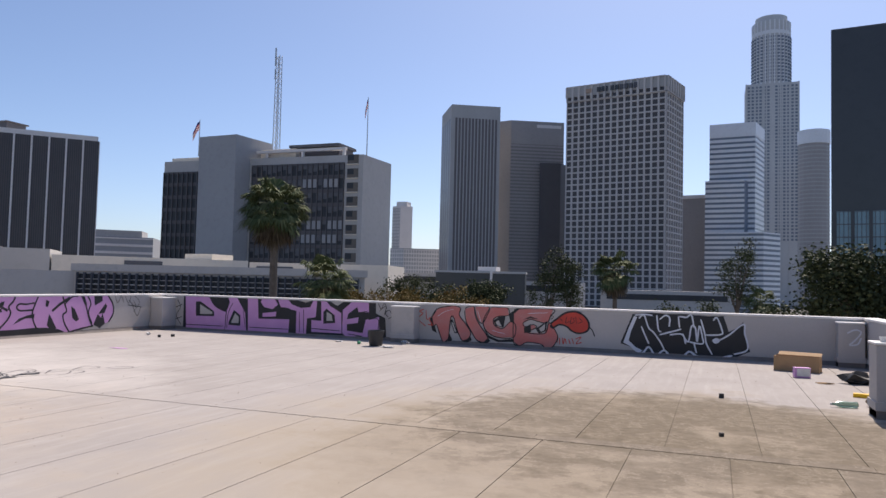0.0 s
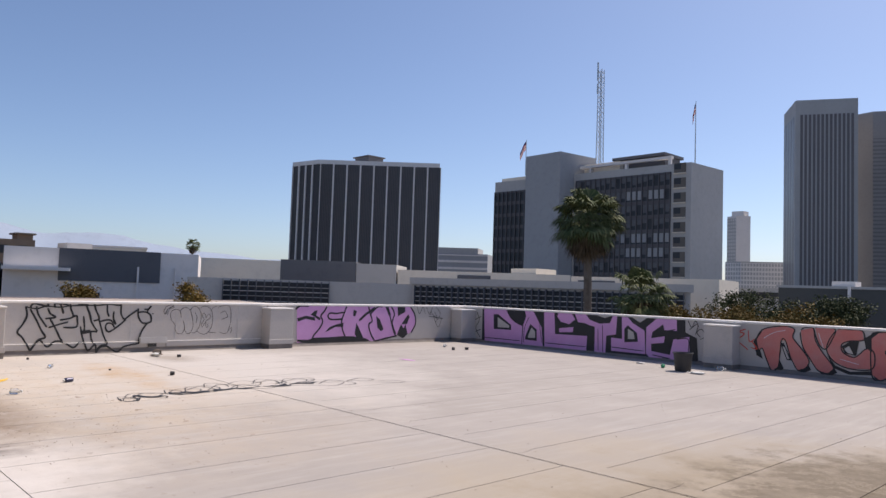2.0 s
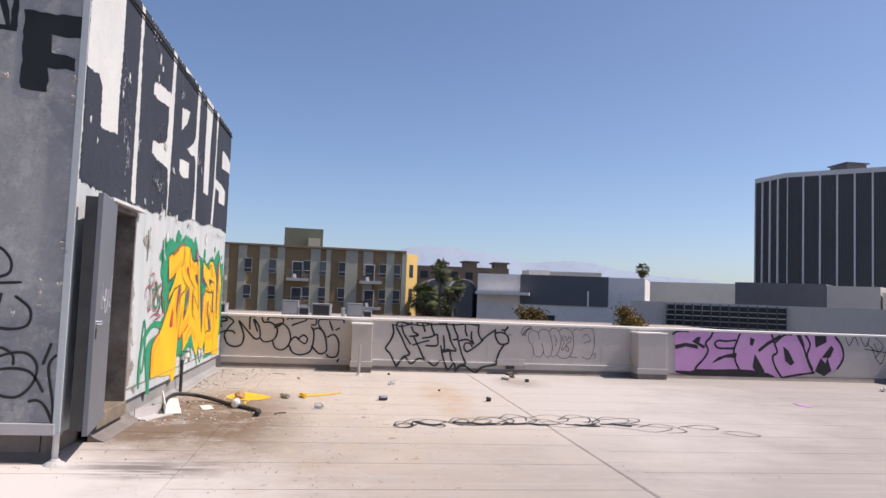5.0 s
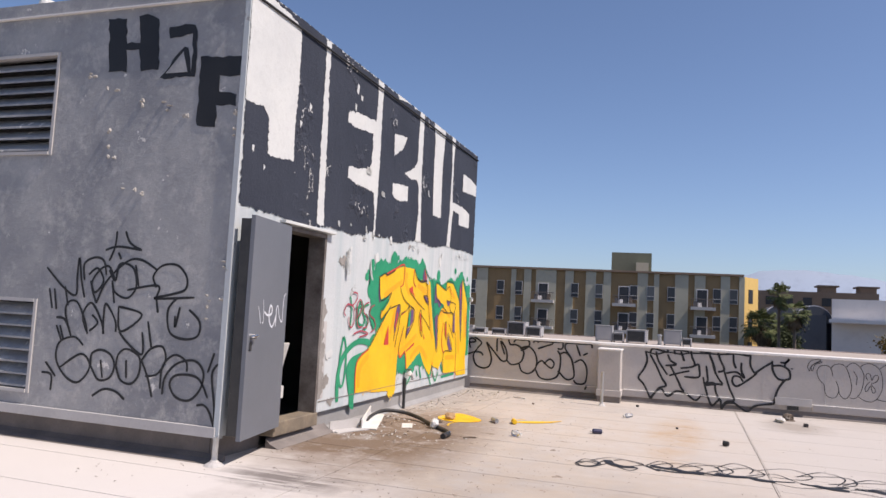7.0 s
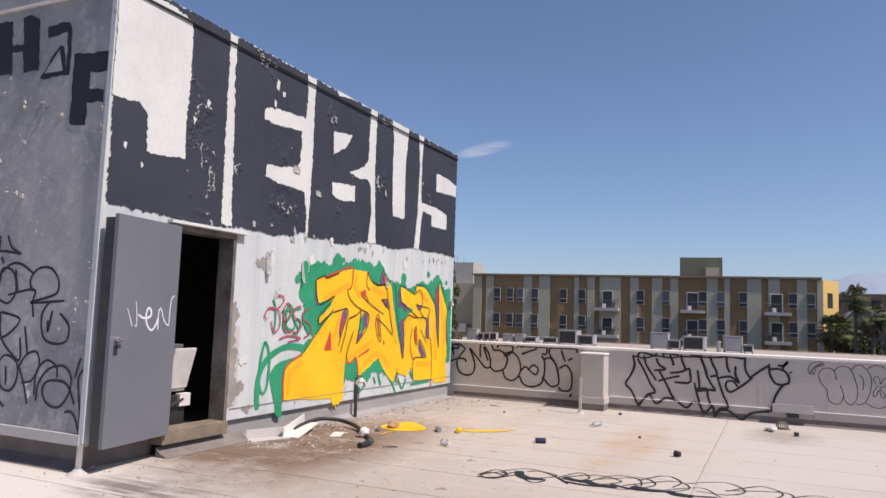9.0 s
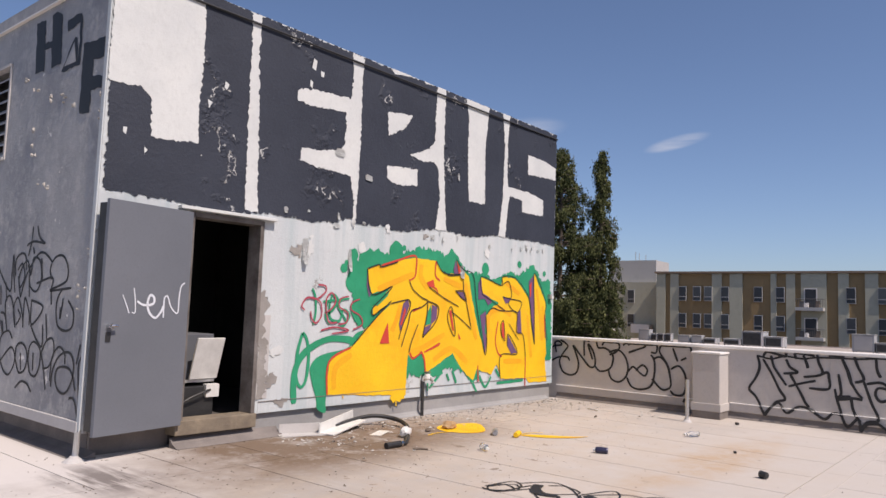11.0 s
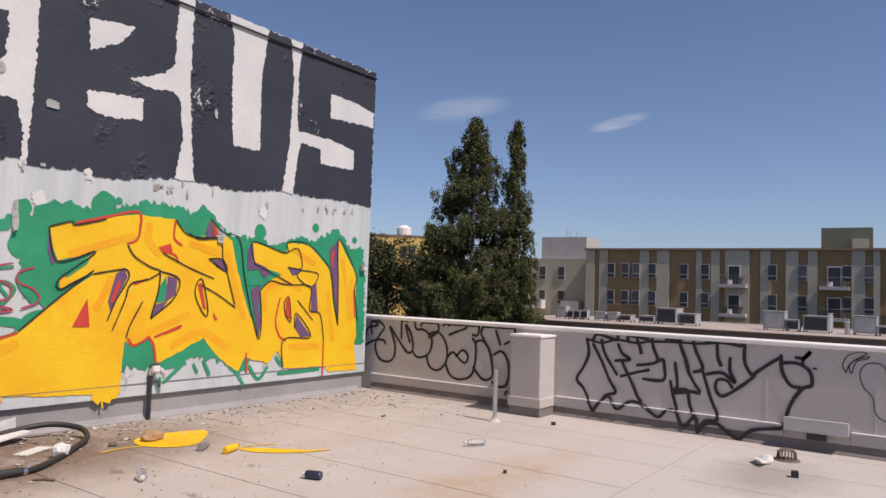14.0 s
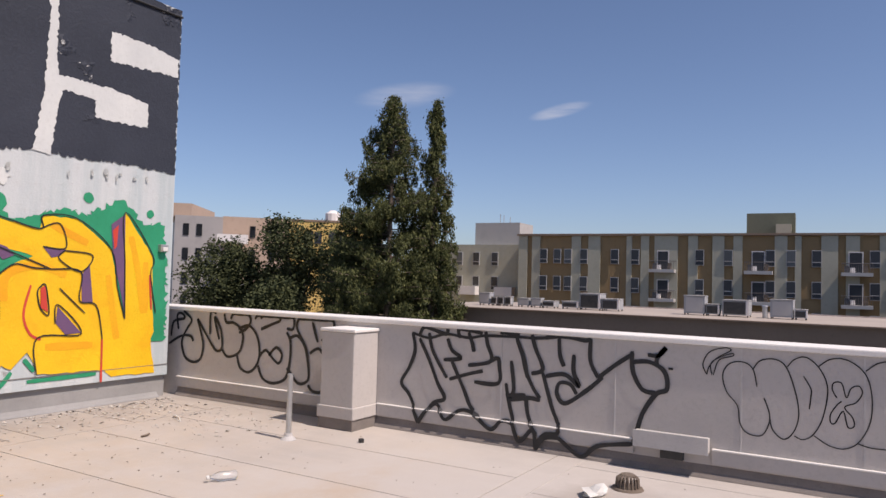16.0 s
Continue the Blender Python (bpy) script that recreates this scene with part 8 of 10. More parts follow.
bare_patches = mural(wall_penthouse_front, 'bare_patches', 'flaked patches of bare grey render')
fill(bare_patches, 'F', 'bare_patch', 1, M_BARE, [(-10.41, 1.43), (-10.49, 1.41), (-10.5, 1.16), (-10.48, 0.94), (-10.56, 0.71), (-10.56, 0.46), (-10.46, 0.43), (-10.41, 0.72), (-10.43, 0.94), (-10.4, 1.16)], jag=0.03, smooth=0)
fill(bare_patches, 'F', 'bare_patch', 1, M_BARE, [(-10.81, 2.13), (-10.88, 2.18), (-11, 2.17), (-10.95, 2.05), (-10.85, 2.06)], jag=0.03, smooth=0)
fill(bare_patches, 'F', 'bare_patch', 1, M_BARE, [(-10.54, 0.65), (-10.67, 0.7), (-10.72, 0.62), (-10.61, 0.53)], jag=0.03, smooth=0)
fill(bare_patches, 'F', 'bare_patch', 1, M_BARE, [(-13.11, 2.57), (-13.22, 2.54), (-13.17, 2.46)], jag=0.03, smooth=0)
fill(bare_patches, 'F', 'bare_patch', 1, M_BARE, [(-10.69, 0.36), (-10.75, 0.41), (-10.86, 0.38), (-10.8, 0.32)], jag=0.03, smooth=0)
fill(bare_patches, 'F', 'pale_flake', 1, M_WHITE, [(-11.04, 2.05), (-11.09, 2.3), (-11.13, 2.34), (-11.15, 2.13), (-11.07, 2.02)], jag=0.02, smooth=0)
fill(bare_patches, 'F', 'pale_flake', 1, M_WHITE, [(-11.88, 2.3), (-11.99, 2.32), (-12.02, 2.12), (-11.94, 2.09)], jag=0.02, smooth=0)
fill(bare_patches, 'F', 'pale_flake', 1, M_WHITE, [(-10.58, 0.96), (-10.67, 1), (-10.78, 0.98), (-10.73, 0.91), (-10.62, 0.88)], jag=0.02, smooth=0)
fill(bare_patches, 'F', 'pale_flake', 1, M_WHITE, [(-12.38, 2.58), (-12.43, 2.6), (-12.46, 2.46), (-12.41, 2.48)], jag=0.02, smooth=0)
fill(bare_patches, 'F', 'pale_flake', 1, M_WHITE, [(-14.6, 2.44), (-14.71, 2.5), (-14.78, 2.41), (-14.71, 2.3), (-14.63, 2.36)], jag=0.02, smooth=0)
fill(bare_patches, 'F', 'bare_patch', 1, M_BARE, [(-10.37, 1.57), (-10.48, 1.63), (-10.56, 1.46), (-10.47, 1.33), (-10.39, 1.4)], jag=0.03, smooth=0)
fill(bare_patches, 'F', 'bare_patch', 1, M_BARE, [(-10.46, 1.07), (-10.54, 1.09), (-10.54, 0.82), (-10.46, 0.82)], jag=0.03, smooth=0)

roof_letters = mural(wall_penthouse_east, 'painted_letters', 'rough black brush letters near the roof line')
fill(roof_letters, 'E', 'letter', 1, M_BLACK, [(0.17, 4.49), (0.41, 4.47), (0.43, 4.2), (0.61, 4.2), (0.57, 4.48), (0.68, 4.49), (0.82, 4.44), (0.86, 4.16), (0.88, 3.89), (0.65, 3.88), (0.6, 4.12), (0.43, 4.13), (0.47, 3.89), (0.23, 3.89)], jag=0.012, smooth=0)
fill(roof_letters, 'E', 'letter', 1, M_BLACK, [(0.96, 4.34), (1.28, 4.34), (1.32, 4.26), (1.34, 3.79), (0.91, 3.79), (1.01, 3.92), (1.17, 4.12), (1.22, 4.1), (1.28, 3.83), (1.28, 4.12), (1.27, 4.23), (0.98, 4.21)], jag=0.012, smooth=0)
fill(roof_letters, 'E', 'letter', 1, M_BLACK, [(1.39, 3.99), (1.91, 3.96), (1.91, 3.75), (1.62, 3.79), (1.63, 3.62), (1.85, 3.58), (1.84, 3.46), (1.62, 3.49), (1.63, 3.25), (1.4, 3.28)], jag=0.012, smooth=0)
fill(roof_letters, 'E', 'letter_gap', 2, M_STUCCO_G, [(0.97, 3.84), (1.17, 4.06), (1.24, 3.84)], jag=0, smooth=0)

black_tags = mural(wall_penthouse_east, 'spray_tags', 'thin black spray tags in three rows')
line(black_tags, 'E', 'tag_stroke', 1, M_BLACK, 0.028, [(-0.36, 1.8), (-0.13, 1.61), (0.06, 1.52), (0.06, 1.73), (0.07, 1.91), (0.12, 1.68), (0.18, 1.5)])
line(black_tags, 'E', 'tag_stroke', 1, M_BLACK, 0.028, [(-0.09, 1.61), (-0.03, 1.41)])
line(black_tags, 'E', 'tag_stroke', 1, M_BLACK, 0.028, [(0.34, 1.45), (0.26, 1.65), (0.36, 1.8), (0.47, 1.83), (0.56, 1.69)])
line(black_tags, 'E', 'tag_stroke', 1, M_BLACK, 0.028, [(0.16, 1.68), (0.14, 1.85), (0.27, 1.92), (0.39, 1.89), (0.44, 1.74)])
line(black_tags, 'E', 'tag_stroke', 1, M_BLACK, 0.028, [(0.21, 1.74), (0.32, 1.81), (0.41, 1.68), (0.31, 1.56), (0.24, 1.68)])
line(black_tags, 'E', 'tag_stroke', 1, M_BLACK, 0.028, [(0.34, 1.45), (0.45, 1.68), (0.69, 1.89), (0.87, 1.91), (1.08, 1.81)])
line(black_tags, 'E', 'tag_stroke', 1, M_BLACK, 0.028, [(0.47, 1.8), (0.56, 1.69), (0.6, 1.86), (0.77, 1.83), (0.83, 1.64), (0.73, 1.52), (0.57, 1.57), (0.52, 1.69)])
line(black_tags, 'E', 'tag_stroke', 1, M_BLACK, 0.028, [(0.52, 1.69), (0.57, 1.46)])
line(black_tags, 'E', 'tag_stroke', 1, M_BLACK, 0.028, [(0.72, 1.6), (1.09, 1.66), (1.09, 1.53), (1.12, 1.39)])
line(black_tags, 'E', 'tag_stroke', 1, M_BLACK, 0.028, [(0.8, 1.86), (0.86, 1.64)])
line(black_tags, 'E', 'tag_stroke', 1, M_BLACK, 0.028, [(1.08, 1.64), (1.03, 1.75), (1.13, 1.86), (1.31, 1.87), (1.43, 1.76), (1.43, 1.64), (1.31, 1.59), (1.06, 1.53), (1.54, 1.56)])
line(black_tags, 'E', 'tag_stroke', 1, M_BLACK, 0.028, [(1.34, 1.55), (1.24, 1.42), (1.28, 1.21), (1.45, 1.15), (1.61, 1.19), (1.62, 1.33), (1.49, 1.44)])
line(black_tags, 'E', 'tag_stroke', 1, M_BLACK, 0.028, [(0.4, 2), (0.56, 2.04), (0.86, 2.01)])
line(black_tags, 'E', 'tag_stroke', 1, M_BLACK, 0.028, [(0.53, 2.2), (0.52, 2.04), (0.46, 1.89)])
line(black_tags, 'E', 'tag_stroke', 1, M_BLACK, 0.028, [(0.64, 2.2), (0.71, 2.08), (0.86, 2.01)])
line(black_tags, 'E', 'tag_stroke', 1, M_BLACK, 0.028, [(0.57, 1.98), (0.61, 1.91)])
line(black_tags, 'E', 'tag_stroke', 1, M_BLACK, 0.028, [(0.05, 1.09), (-0.05, 1.32), (-0.03, 1.44), (0.09, 1.45), (0.21, 1.27), (0.26, 1.13)])
line(black_tags, 'E', 'tag_stroke', 1, M_BLACK, 0.028, [(-0.17, 1.28), (-0.05, 1.26), (0.05, 1.09)])
line(black_tags, 'E', 'tag_stroke', 1, M_BLACK, 0.028, [(0.24, 1.16), (0.18, 1.33), (0.28, 1.45), (0.42, 1.28), (0.47, 1.14)])
line(black_tags, 'E', 'tag_stroke', 1, M_BLACK, 0.028, [(0.3, 1.33), (0.38, 1.25), (0.28, 1.16)])
line(black_tags, 'E', 'tag_stroke', 1, M_BLACK, 0.028, [(0.46, 1.14), (0.45, 1.34), (0.47, 1.45), (0.6, 1.29), (0.62, 1.17)])
line(black_tags, 'E', 'tag_stroke', 1, M_BLACK, 0.028, [(0.63, 1.43), (0.68, 1.18), (0.93, 1.36), (0.63, 1.43)])
line(black_tags, 'E', 'tag_stroke', 1, M_BLACK, 0.028, [(0.66, 1.18), (0.78, 1.07), (0.97, 0.97), (0.95, 1.19)])
line(black_tags, 'E', 'tag_stroke', 1, M_BLACK, 0.028, [(1.33, 1.37), (1.34, 1.26), (1.38, 1.46)])
line(black_tags, 'E', 'tag_stroke', 1, M_BLACK, 0.028, [(-0.3, 1.58), (-0.24, 1.37)])
line(black_tags, 'E', 'tag_stroke', 1, M_BLACK, 0.028, [(-0.23, 1.58), (-0.18, 1.36)])
line(black_tags, 'E', 'tag_stroke', 1, M_BLACK, 0.028, [(-0.16, 1.2), (-0.08, 1.05)])
line(black_tags, 'E', 'tag_stroke', 1, M_BLACK, 0.028, [(-0.11, 1.2), (-0.05, 1.05)])
line(black_tags, 'E', 'tag_stroke', 1, M_BLACK, 0.028, [(0.22, 1.01), (0.09, 1.09), (-0.1, 1.02), (-0.12, 0.84), (0.02, 0.68), (0.18, 0.63), (0.3, 0.73), (0.32, 0.84), (0.19, 0.92), (-0.07, 0.76)])
line(black_tags, 'E', 'tag_stroke', 1, M_BLACK, 0.028, [(0.34, 0.81), (0.34, 0.93), (0.45, 0.98), (0.58, 0.94), (0.64, 0.83), (0.59, 0.71), (0.45, 0.68), (0.34, 0.81)])
line(black_tags, 'E', 'tag_stroke', 1, M_BLACK, 0.028, [(0.66, 0.83), (0.68, 0.95), (0.78, 1.01), (0.94, 0.94), (0.95, 0.77), (0.86, 0.67), (0.73, 0.7), (0.66, 0.83)])
line(black_tags, 'E', 'tag_stroke', 1, M_BLACK, 0.028, [(0.46, 0.88), (0.5, 0.7)])
line(black_tags, 'E', 'tag_stroke', 1, M_BLACK, 0.028, [(0.78, 0.9), (0.8, 0.72)])
line(black_tags, 'E', 'tag_stroke', 1, M_BLACK, 0.028, [(0.97, 0.91), (1.07, 1.03), (1.21, 1.06), (1.26, 0.93), (1.17, 0.79), (1.03, 0.76)])
line(black_tags, 'E', 'tag_stroke', 1, M_BLACK, 0.028, [(0.97, 0.91), (1.06, 0.75), (1.13, 0.56)])
line(black_tags, 'E', 'tag_stroke', 1, M_BLACK, 0.028, [(1.01, 1.3), (1.08, 1.03)])
line(black_tags, 'E', 'tag_stroke', 1, M_BLACK, 0.028, [(1.22, 0.65), (1.23, 0.87), (1.36, 0.99), (1.5, 0.94), (1.52, 0.84)])
line(black_tags, 'E', 'tag_stroke', 1, M_BLACK, 0.028, [(1.25, 0.6), (1.27, 0.77), (1.4, 0.91), (1.6, 0.95), (1.71, 0.85), (1.69, 0.69), (1.57, 0.57), (1.41, 0.59), (1.33, 0.71), (1.41, 0.8), (1.65, 0.79), (1.78, 0.61)])
line(black_tags, 'E', 'tag_stroke', 1, M_BLACK, 0.028, [(1.82, 1.04), (1.76, 0.85)])
line(black_tags, 'E', 'tag_stroke', 1, M_BLACK, 0.028, [(1.87, 0.94), (1.81, 0.83), (1.86, 0.54), (1.89, 0.28), (1.93, 0.23)])
line(black_tags, 'E', 'tag_stroke', 1, M_BLACK, 0.028, [(1.66, 0.53), (1.74, 0.54), (1.81, 0.48), (1.88, 0.33)])
line(black_tags, 'E', 'tag_stroke', 1, M_BLACK, 0.028, [(0.39, 0.51), (0.53, 0.59), (0.68, 0.58), (0.8, 0.51)])
line(black_tags, 'E', 'tag_stroke', 1, M_BLACK, 0.028, [(-0.3, 0.7), (-0.17, 0.68), (-0.16, 0.52)])
line(black_tags, 'E', 'tag_stroke', 1, M_BLACK, 0.028, [(-0.26, 0.81), (-0.11, 0.67)])

door_scrawl = mural(door_1, 'white_scrawl', 'thin white sprayed scrawl')
line(door_scrawl, 'D', 'scrawl_stroke', 1, M_SPRAYW, 0.012, [(0.76, 1.51), (0.72, 1.43), (0.68, 1.34)])
line(door_scrawl, 'D', 'scrawl_stroke', 1, M_SPRAYW, 0.012, [(0.645, 1.58), (0.625, 1.475), (0.617, 1.35), (0.65, 1.353)])
line(door_scrawl, 'D', 'scrawl_stroke', 1, M_SPRAYW, 0.024, [(0.60, 1.457), (0.526, 1.422), (0.423, 1.436), (0.415, 1.495), (0.459, 1.518), (0.486, 1.44), (0.458, 1.35), (0.388, 1.302), (0.326, 1.362), (0.305, 1.417)])
line(door_scrawl, 'D', 'scrawl_stroke', 1, M_SPRAYW, 0.017, [(0.296, 1.303), (0.298, 1.404), (0.295, 1.494), (0.259, 1.512), (0.21, 1.406), (0.129, 1.352), (0.121, 1.506), (0.104, 1.618), (0.061, 1.654)])

bubble_tag = mural(wall_west, 'bubble_tag', 'black looping throw-up tag')
line(bubble_tag, 'W', 'tag_stroke', 1, M_BLACK, 0.038, [(1.76, 0.61), (1.98, 0.72), (2.15, 0.73), (2.2, 0.67)])
line(bubble_tag, 'W', 'tag_stroke', 1, M_BLACK, 0.038, [(1.8, 0.71), (1.84, 0.89), (2.03, 0.94), (1.98, 1), (1.9, 0.97), (1.93, 0.8)])
line(bubble_tag, 'W', 'tag_stroke', 1, M_BLACK, 0.038, [(2.01, 1.03), (2.16, 0.93), (2.08, 0.81), (2, 0.66), (2.06, 0.48), (2.21, 0.42), (2.34, 0.47), (2.38, 0.63), (2.32, 0.82), (2.27, 0.94), (2.44, 0.75), (2.6, 0.59), (2.7, 0.63), (2.67, 0.84), (2.56, 0.98), (2.65, 0.72)])
line(bubble_tag, 'W', 'tag_stroke', 1, M_BLACK, 0.038, [(2.49, 0.77), (2.49, 1.03), (2.59, 1.03)])
line(bubble_tag, 'W', 'tag_stroke', 1, M_BLACK, 0.038, [(2.72, 1.03), (2.76, 0.93), (2.88, 0.93), (3, 0.86), (3.04, 0.75), (2.98, 0.59), (2.8, 0.53), (2.7, 0.61)])
line(bubble_tag, 'W', 'tag_stroke', 1, M_BLACK, 0.038, [(2.83, 0.97), (2.87, 1.03), (2.99, 1.03), (3.12, 1.03), (3.15, 0.95), (3.08, 0.87), (2.97, 0.82)])
line(bubble_tag, 'W', 'tag_stroke', 1, M_BLACK, 0.038, [(2.96, 0.86), (3.13, 0.91), (3.26, 0.8), (3.31, 0.62), (3.27, 0.47), (3.15, 0.38), (3.01, 0.42), (2.95, 0.57)])
line(bubble_tag, 'W', 'tag_stroke', 1, M_BLACK, 0.038, [(3.22, 0.99), (3.26, 1.03), (3.37, 1.03)])
line(bubble_tag, 'W', 'tag_stroke', 1, M_BLACK, 0.038, [(3.31, 1), (3.35, 1.03), (3.46, 1.03), (3.59, 1.03), (3.6, 0.99), (3.47, 0.94), (3.32, 0.88)])
line(bubble_tag, 'W', 'tag_stroke', 1, M_BLACK, 0.038, [(3.29, 0.47), (3.37, 0.33), (3.53, 0.29), (3.71, 0.36), (3.77, 0.55), (3.77, 0.77), (3.71, 0.87)])
line(bubble_tag, 'W', 'tag_stroke', 1, M_BLACK, 0.038, [(3.61, 1.03), (3.72, 1.03), (3.81, 1.03), (3.8, 0.91), (3.71, 0.91)])
line(bubble_tag, 'W', 'tag_stroke', 1, M_BLACK, 0.038, [(3.29, 0.54), (3.4, 0.65), (3.52, 0.56), (3.61, 0.52), (3.65, 0.62), (3.56, 0.69), (3.45, 0.59)])
line(bubble_tag, 'W', 'tag_stroke', 1, M_BLACK, 0.038, [(3.88, 1.03), (4.03, 1.03), (4.24, 1.03), (4.36, 1.03), (4.38, 0.96)])
line(bubble_tag, 'W', 'tag_stroke', 1, M_BLACK, 0.038, [(3.88, 1.03), (3.86, 0.92), (4, 0.71), (4.04, 0.5)])
line(bubble_tag, 'W', 'tag_stroke', 1, M_BLACK, 0.038, [(3.75, 0.8), (3.87, 0.84), (3.99, 0.71), (4.05, 0.43), (4, 0.34), (3.89, 0.33), (3.77, 0.44), (3.73, 0.48)])
line(bubble_tag, 'W', 'tag_stroke', 1, M_BLACK, 0.038, [(4.08, 1), (4.16, 0.79)])
line(bubble_tag, 'W', 'tag_stroke', 1, M_BLACK, 0.038, [(4.21, 0.81), (4.3, 0.86)])
line(bubble_tag, 'W', 'tag_stroke', 1, M_BLACK, 0.038, [(4.05, 0.66), (4.18, 0.72), (4.28, 0.59), (4.29, 0.38), (4.24, 0.27), (4.11, 0.26), (4.04, 0.32)])
line(bubble_tag, 'W', 'tag_stroke', 1, M_BLACK, 0.038, [(4.3, 0.24), (4.27, 0.16)])

wild_tag = mural(wall_west, 'wildstyle_tag', 'black angular tag with spiky outline')
line(wild_tag, 'W', 'tag_stroke', 1, M_BLACK, 0.042, [(5.38, 0.97), (5.41, 0.8), (5.35, 0.63), (5.26, 0.47), (5.36, 0.35), (5.49, 0.1)])
line(wild_tag, 'W', 'tag_stroke', 1, M_BLACK, 0.042, [(5.46, 0.92), (5.58, 0.71), (5.68, 0.5), (5.76, 0.36), (5.63, 0.3), (5.49, 0.1)])
line(wild_tag, 'W', 'tag_stroke', 1, M_BLACK, 0.042, [(5.46, 0.95), (5.51, 1.03), (5.63, 1.01), (5.76, 0.98), (5.78, 1.03)])
line(wild_tag, 'W', 'tag_stroke', 1, M_BLACK, 0.042, [(5.57, 0.98), (5.61, 0.82), (5.71, 0.66), (5.78, 0.56)])
line(wild_tag, 'W', 'tag_stroke', 1, M_BLACK, 0.042, [(5.49, 0.12), (5.66, 0.3), (5.79, 0.17), (5.94, 0.27), (6.1, 0.25), (6.28, 0.14), (6.39, 0.23), (6.5, 0.22)])
line(wild_tag, 'W', 'tag_stroke', 1, M_BLACK, 0.042, [(5.78, 0.94), (5.83, 0.83), (5.93, 0.76), (5.74, 0.73)])
line(wild_tag, 'W', 'tag_stroke', 1, M_BLACK, 0.042, [(5.92, 0.95), (5.9, 1.03), (6.01, 1.03), (6.16, 1.01)])
line(wild_tag, 'W', 'tag_stroke', 1, M_BLACK, 0.042, [(5.83, 0.73), (5.97, 0.47), (6.03, 0.34), (6.08, 0.28)])
line(wild_tag, 'W', 'tag_stroke', 1, M_BLACK, 0.042, [(5.81, 0.55), (6.02, 0.62), (6.17, 0.66)])
line(wild_tag, 'W', 'tag_stroke', 1, M_BLACK, 0.042, [(6.01, 1.01), (6.05, 0.91), (6.07, 0.83)])
line(wild_tag, 'W', 'tag_stroke', 1, M_BLACK, 0.042, [(6.19, 1.03), (6.21, 0.92), (6.25, 0.76), (6.01, 0.7)])
line(wild_tag, 'W', 'tag_stroke', 1, M_BLACK, 0.042, [(6.25, 0.76), (6.32, 0.79), (6.34, 0.72), (6.33, 0.56), (6.08, 0.55)])
line(wild_tag, 'W', 'tag_stroke', 1, M_BLACK, 0.042, [(6.34, 1.03), (6.4, 1.03), (6.54, 1.02)])
line(wild_tag, 'W', 'tag_stroke', 1, M_BLACK, 0.042, [(6.41, 0.57), (6.44, 0.42), (6.49, 0.24)])
line(wild_tag, 'W', 'tag_stroke', 1, M_BLACK, 0.042, [(6.46, 0.78), (6.49, 0.52), (6.45, 0.43), (6.64, 0.46), (6.75, 0.45)])
line(wild_tag, 'W', 'tag_stroke', 1, M_BLACK, 0.042, [(6.57, 0.86), (6.61, 0.69), (6.69, 0.54), (6.75, 0.47)])
line(wild_tag, 'W', 'tag_stroke', 1, M_BLACK, 0.042, [(6.51, 0.99), (6.59, 0.79), (6.62, 0.64)])
line(wild_tag, 'W', 'tag_stroke', 1, M_BLACK, 0.042, [(6.41, 0.46), (6.61, 0.48)])
line(wild_tag, 'W', 'tag_stroke', 1, M_BLACK, 0.042, [(6.66, 1.03), (6.7, 0.9), (6.77, 0.73), (6.66, 0.68)])
line(wild_tag, 'W', 'tag_stroke', 1, M_BLACK, 0.042, [(6.61, 0.48), (6.64, 0.29), (6.73, 0.15)])
line(wild_tag, 'W', 'tag_stroke', 1, M_BLACK, 0.042, [(6.49, 0.24), (6.57, 0.07), (6.7, 0.19), (6.73, 0.02)])
line(wild_tag, 'W', 'tag_stroke', 1, M_BLACK, 0.042, [(6.73, 0.05), (6.81, 0.16), (6.94, 0.2), (6.86, 0.41), (6.77, 0.7)])
line(wild_tag, 'W', 'tag_stroke', 1, M_BLACK, 0.042, [(6.79, 1.01), (6.9, 1.03), (7.03, 1.03), (7.16, 1.01), (7.21, 1.03)])
line(wild_tag, 'W', 'tag_stroke', 1, M_BLACK, 0.042, [(6.92, 1.02), (6.93, 0.87), (6.97, 0.77)])
line(wild_tag, 'W', 'tag_stroke', 1, M_BLACK, 0.042, [(7.06, 0.88), (7.06, 0.73), (7.11, 0.61), (6.98, 0.7), (6.8, 0.67)])
line(wild_tag, 'W', 'tag_stroke', 1, M_BLACK, 0.042, [(7.21, 1.03), (7.21, 0.84), (7.28, 0.7)])
line(wild_tag, 'W', 'tag_stroke', 1, M_BLACK, 0.042, [(7.32, 0.71), (7.19, 0.59), (6.99, 0.45), (6.91, 0.52), (6.93, 0.62), (7.03, 0.62), (7.09, 0.54)])
line(wild_tag, 'W', 'tag_stroke', 1, M_BLACK, 0.042, [(7.28, 0.7), (7.44, 0.83), (7.57, 0.92)])
line(wild_tag, 'W', 'tag_stroke', 1, M_BLACK, 0.042, [(7.57, 0.95), (7.58, 0.78), (7.66, 0.64), (7.77, 0.62)])
line(wild_tag, 'W', 'tag_stroke', 1, M_BLACK, 0.042, [(7.58, 0.86), (7.72, 0.87), (7.84, 0.8), (7.86, 0.66), (7.77, 0.61), (7.66, 0.43), (7.6, 0.19)])
line(wild_tag, 'W', 'tag_stroke', 1, M_BLACK, 0.042, [(7.7, 0.93), (7.79, 0.93), (7.85, 1), (7.78, 0.91), (7.78, 0.84)])
line(wild_tag, 'W', 'tag_stroke', 1, M_BLACK, 0.042, [(7.89, 0.84), (7.89, 0.82)])
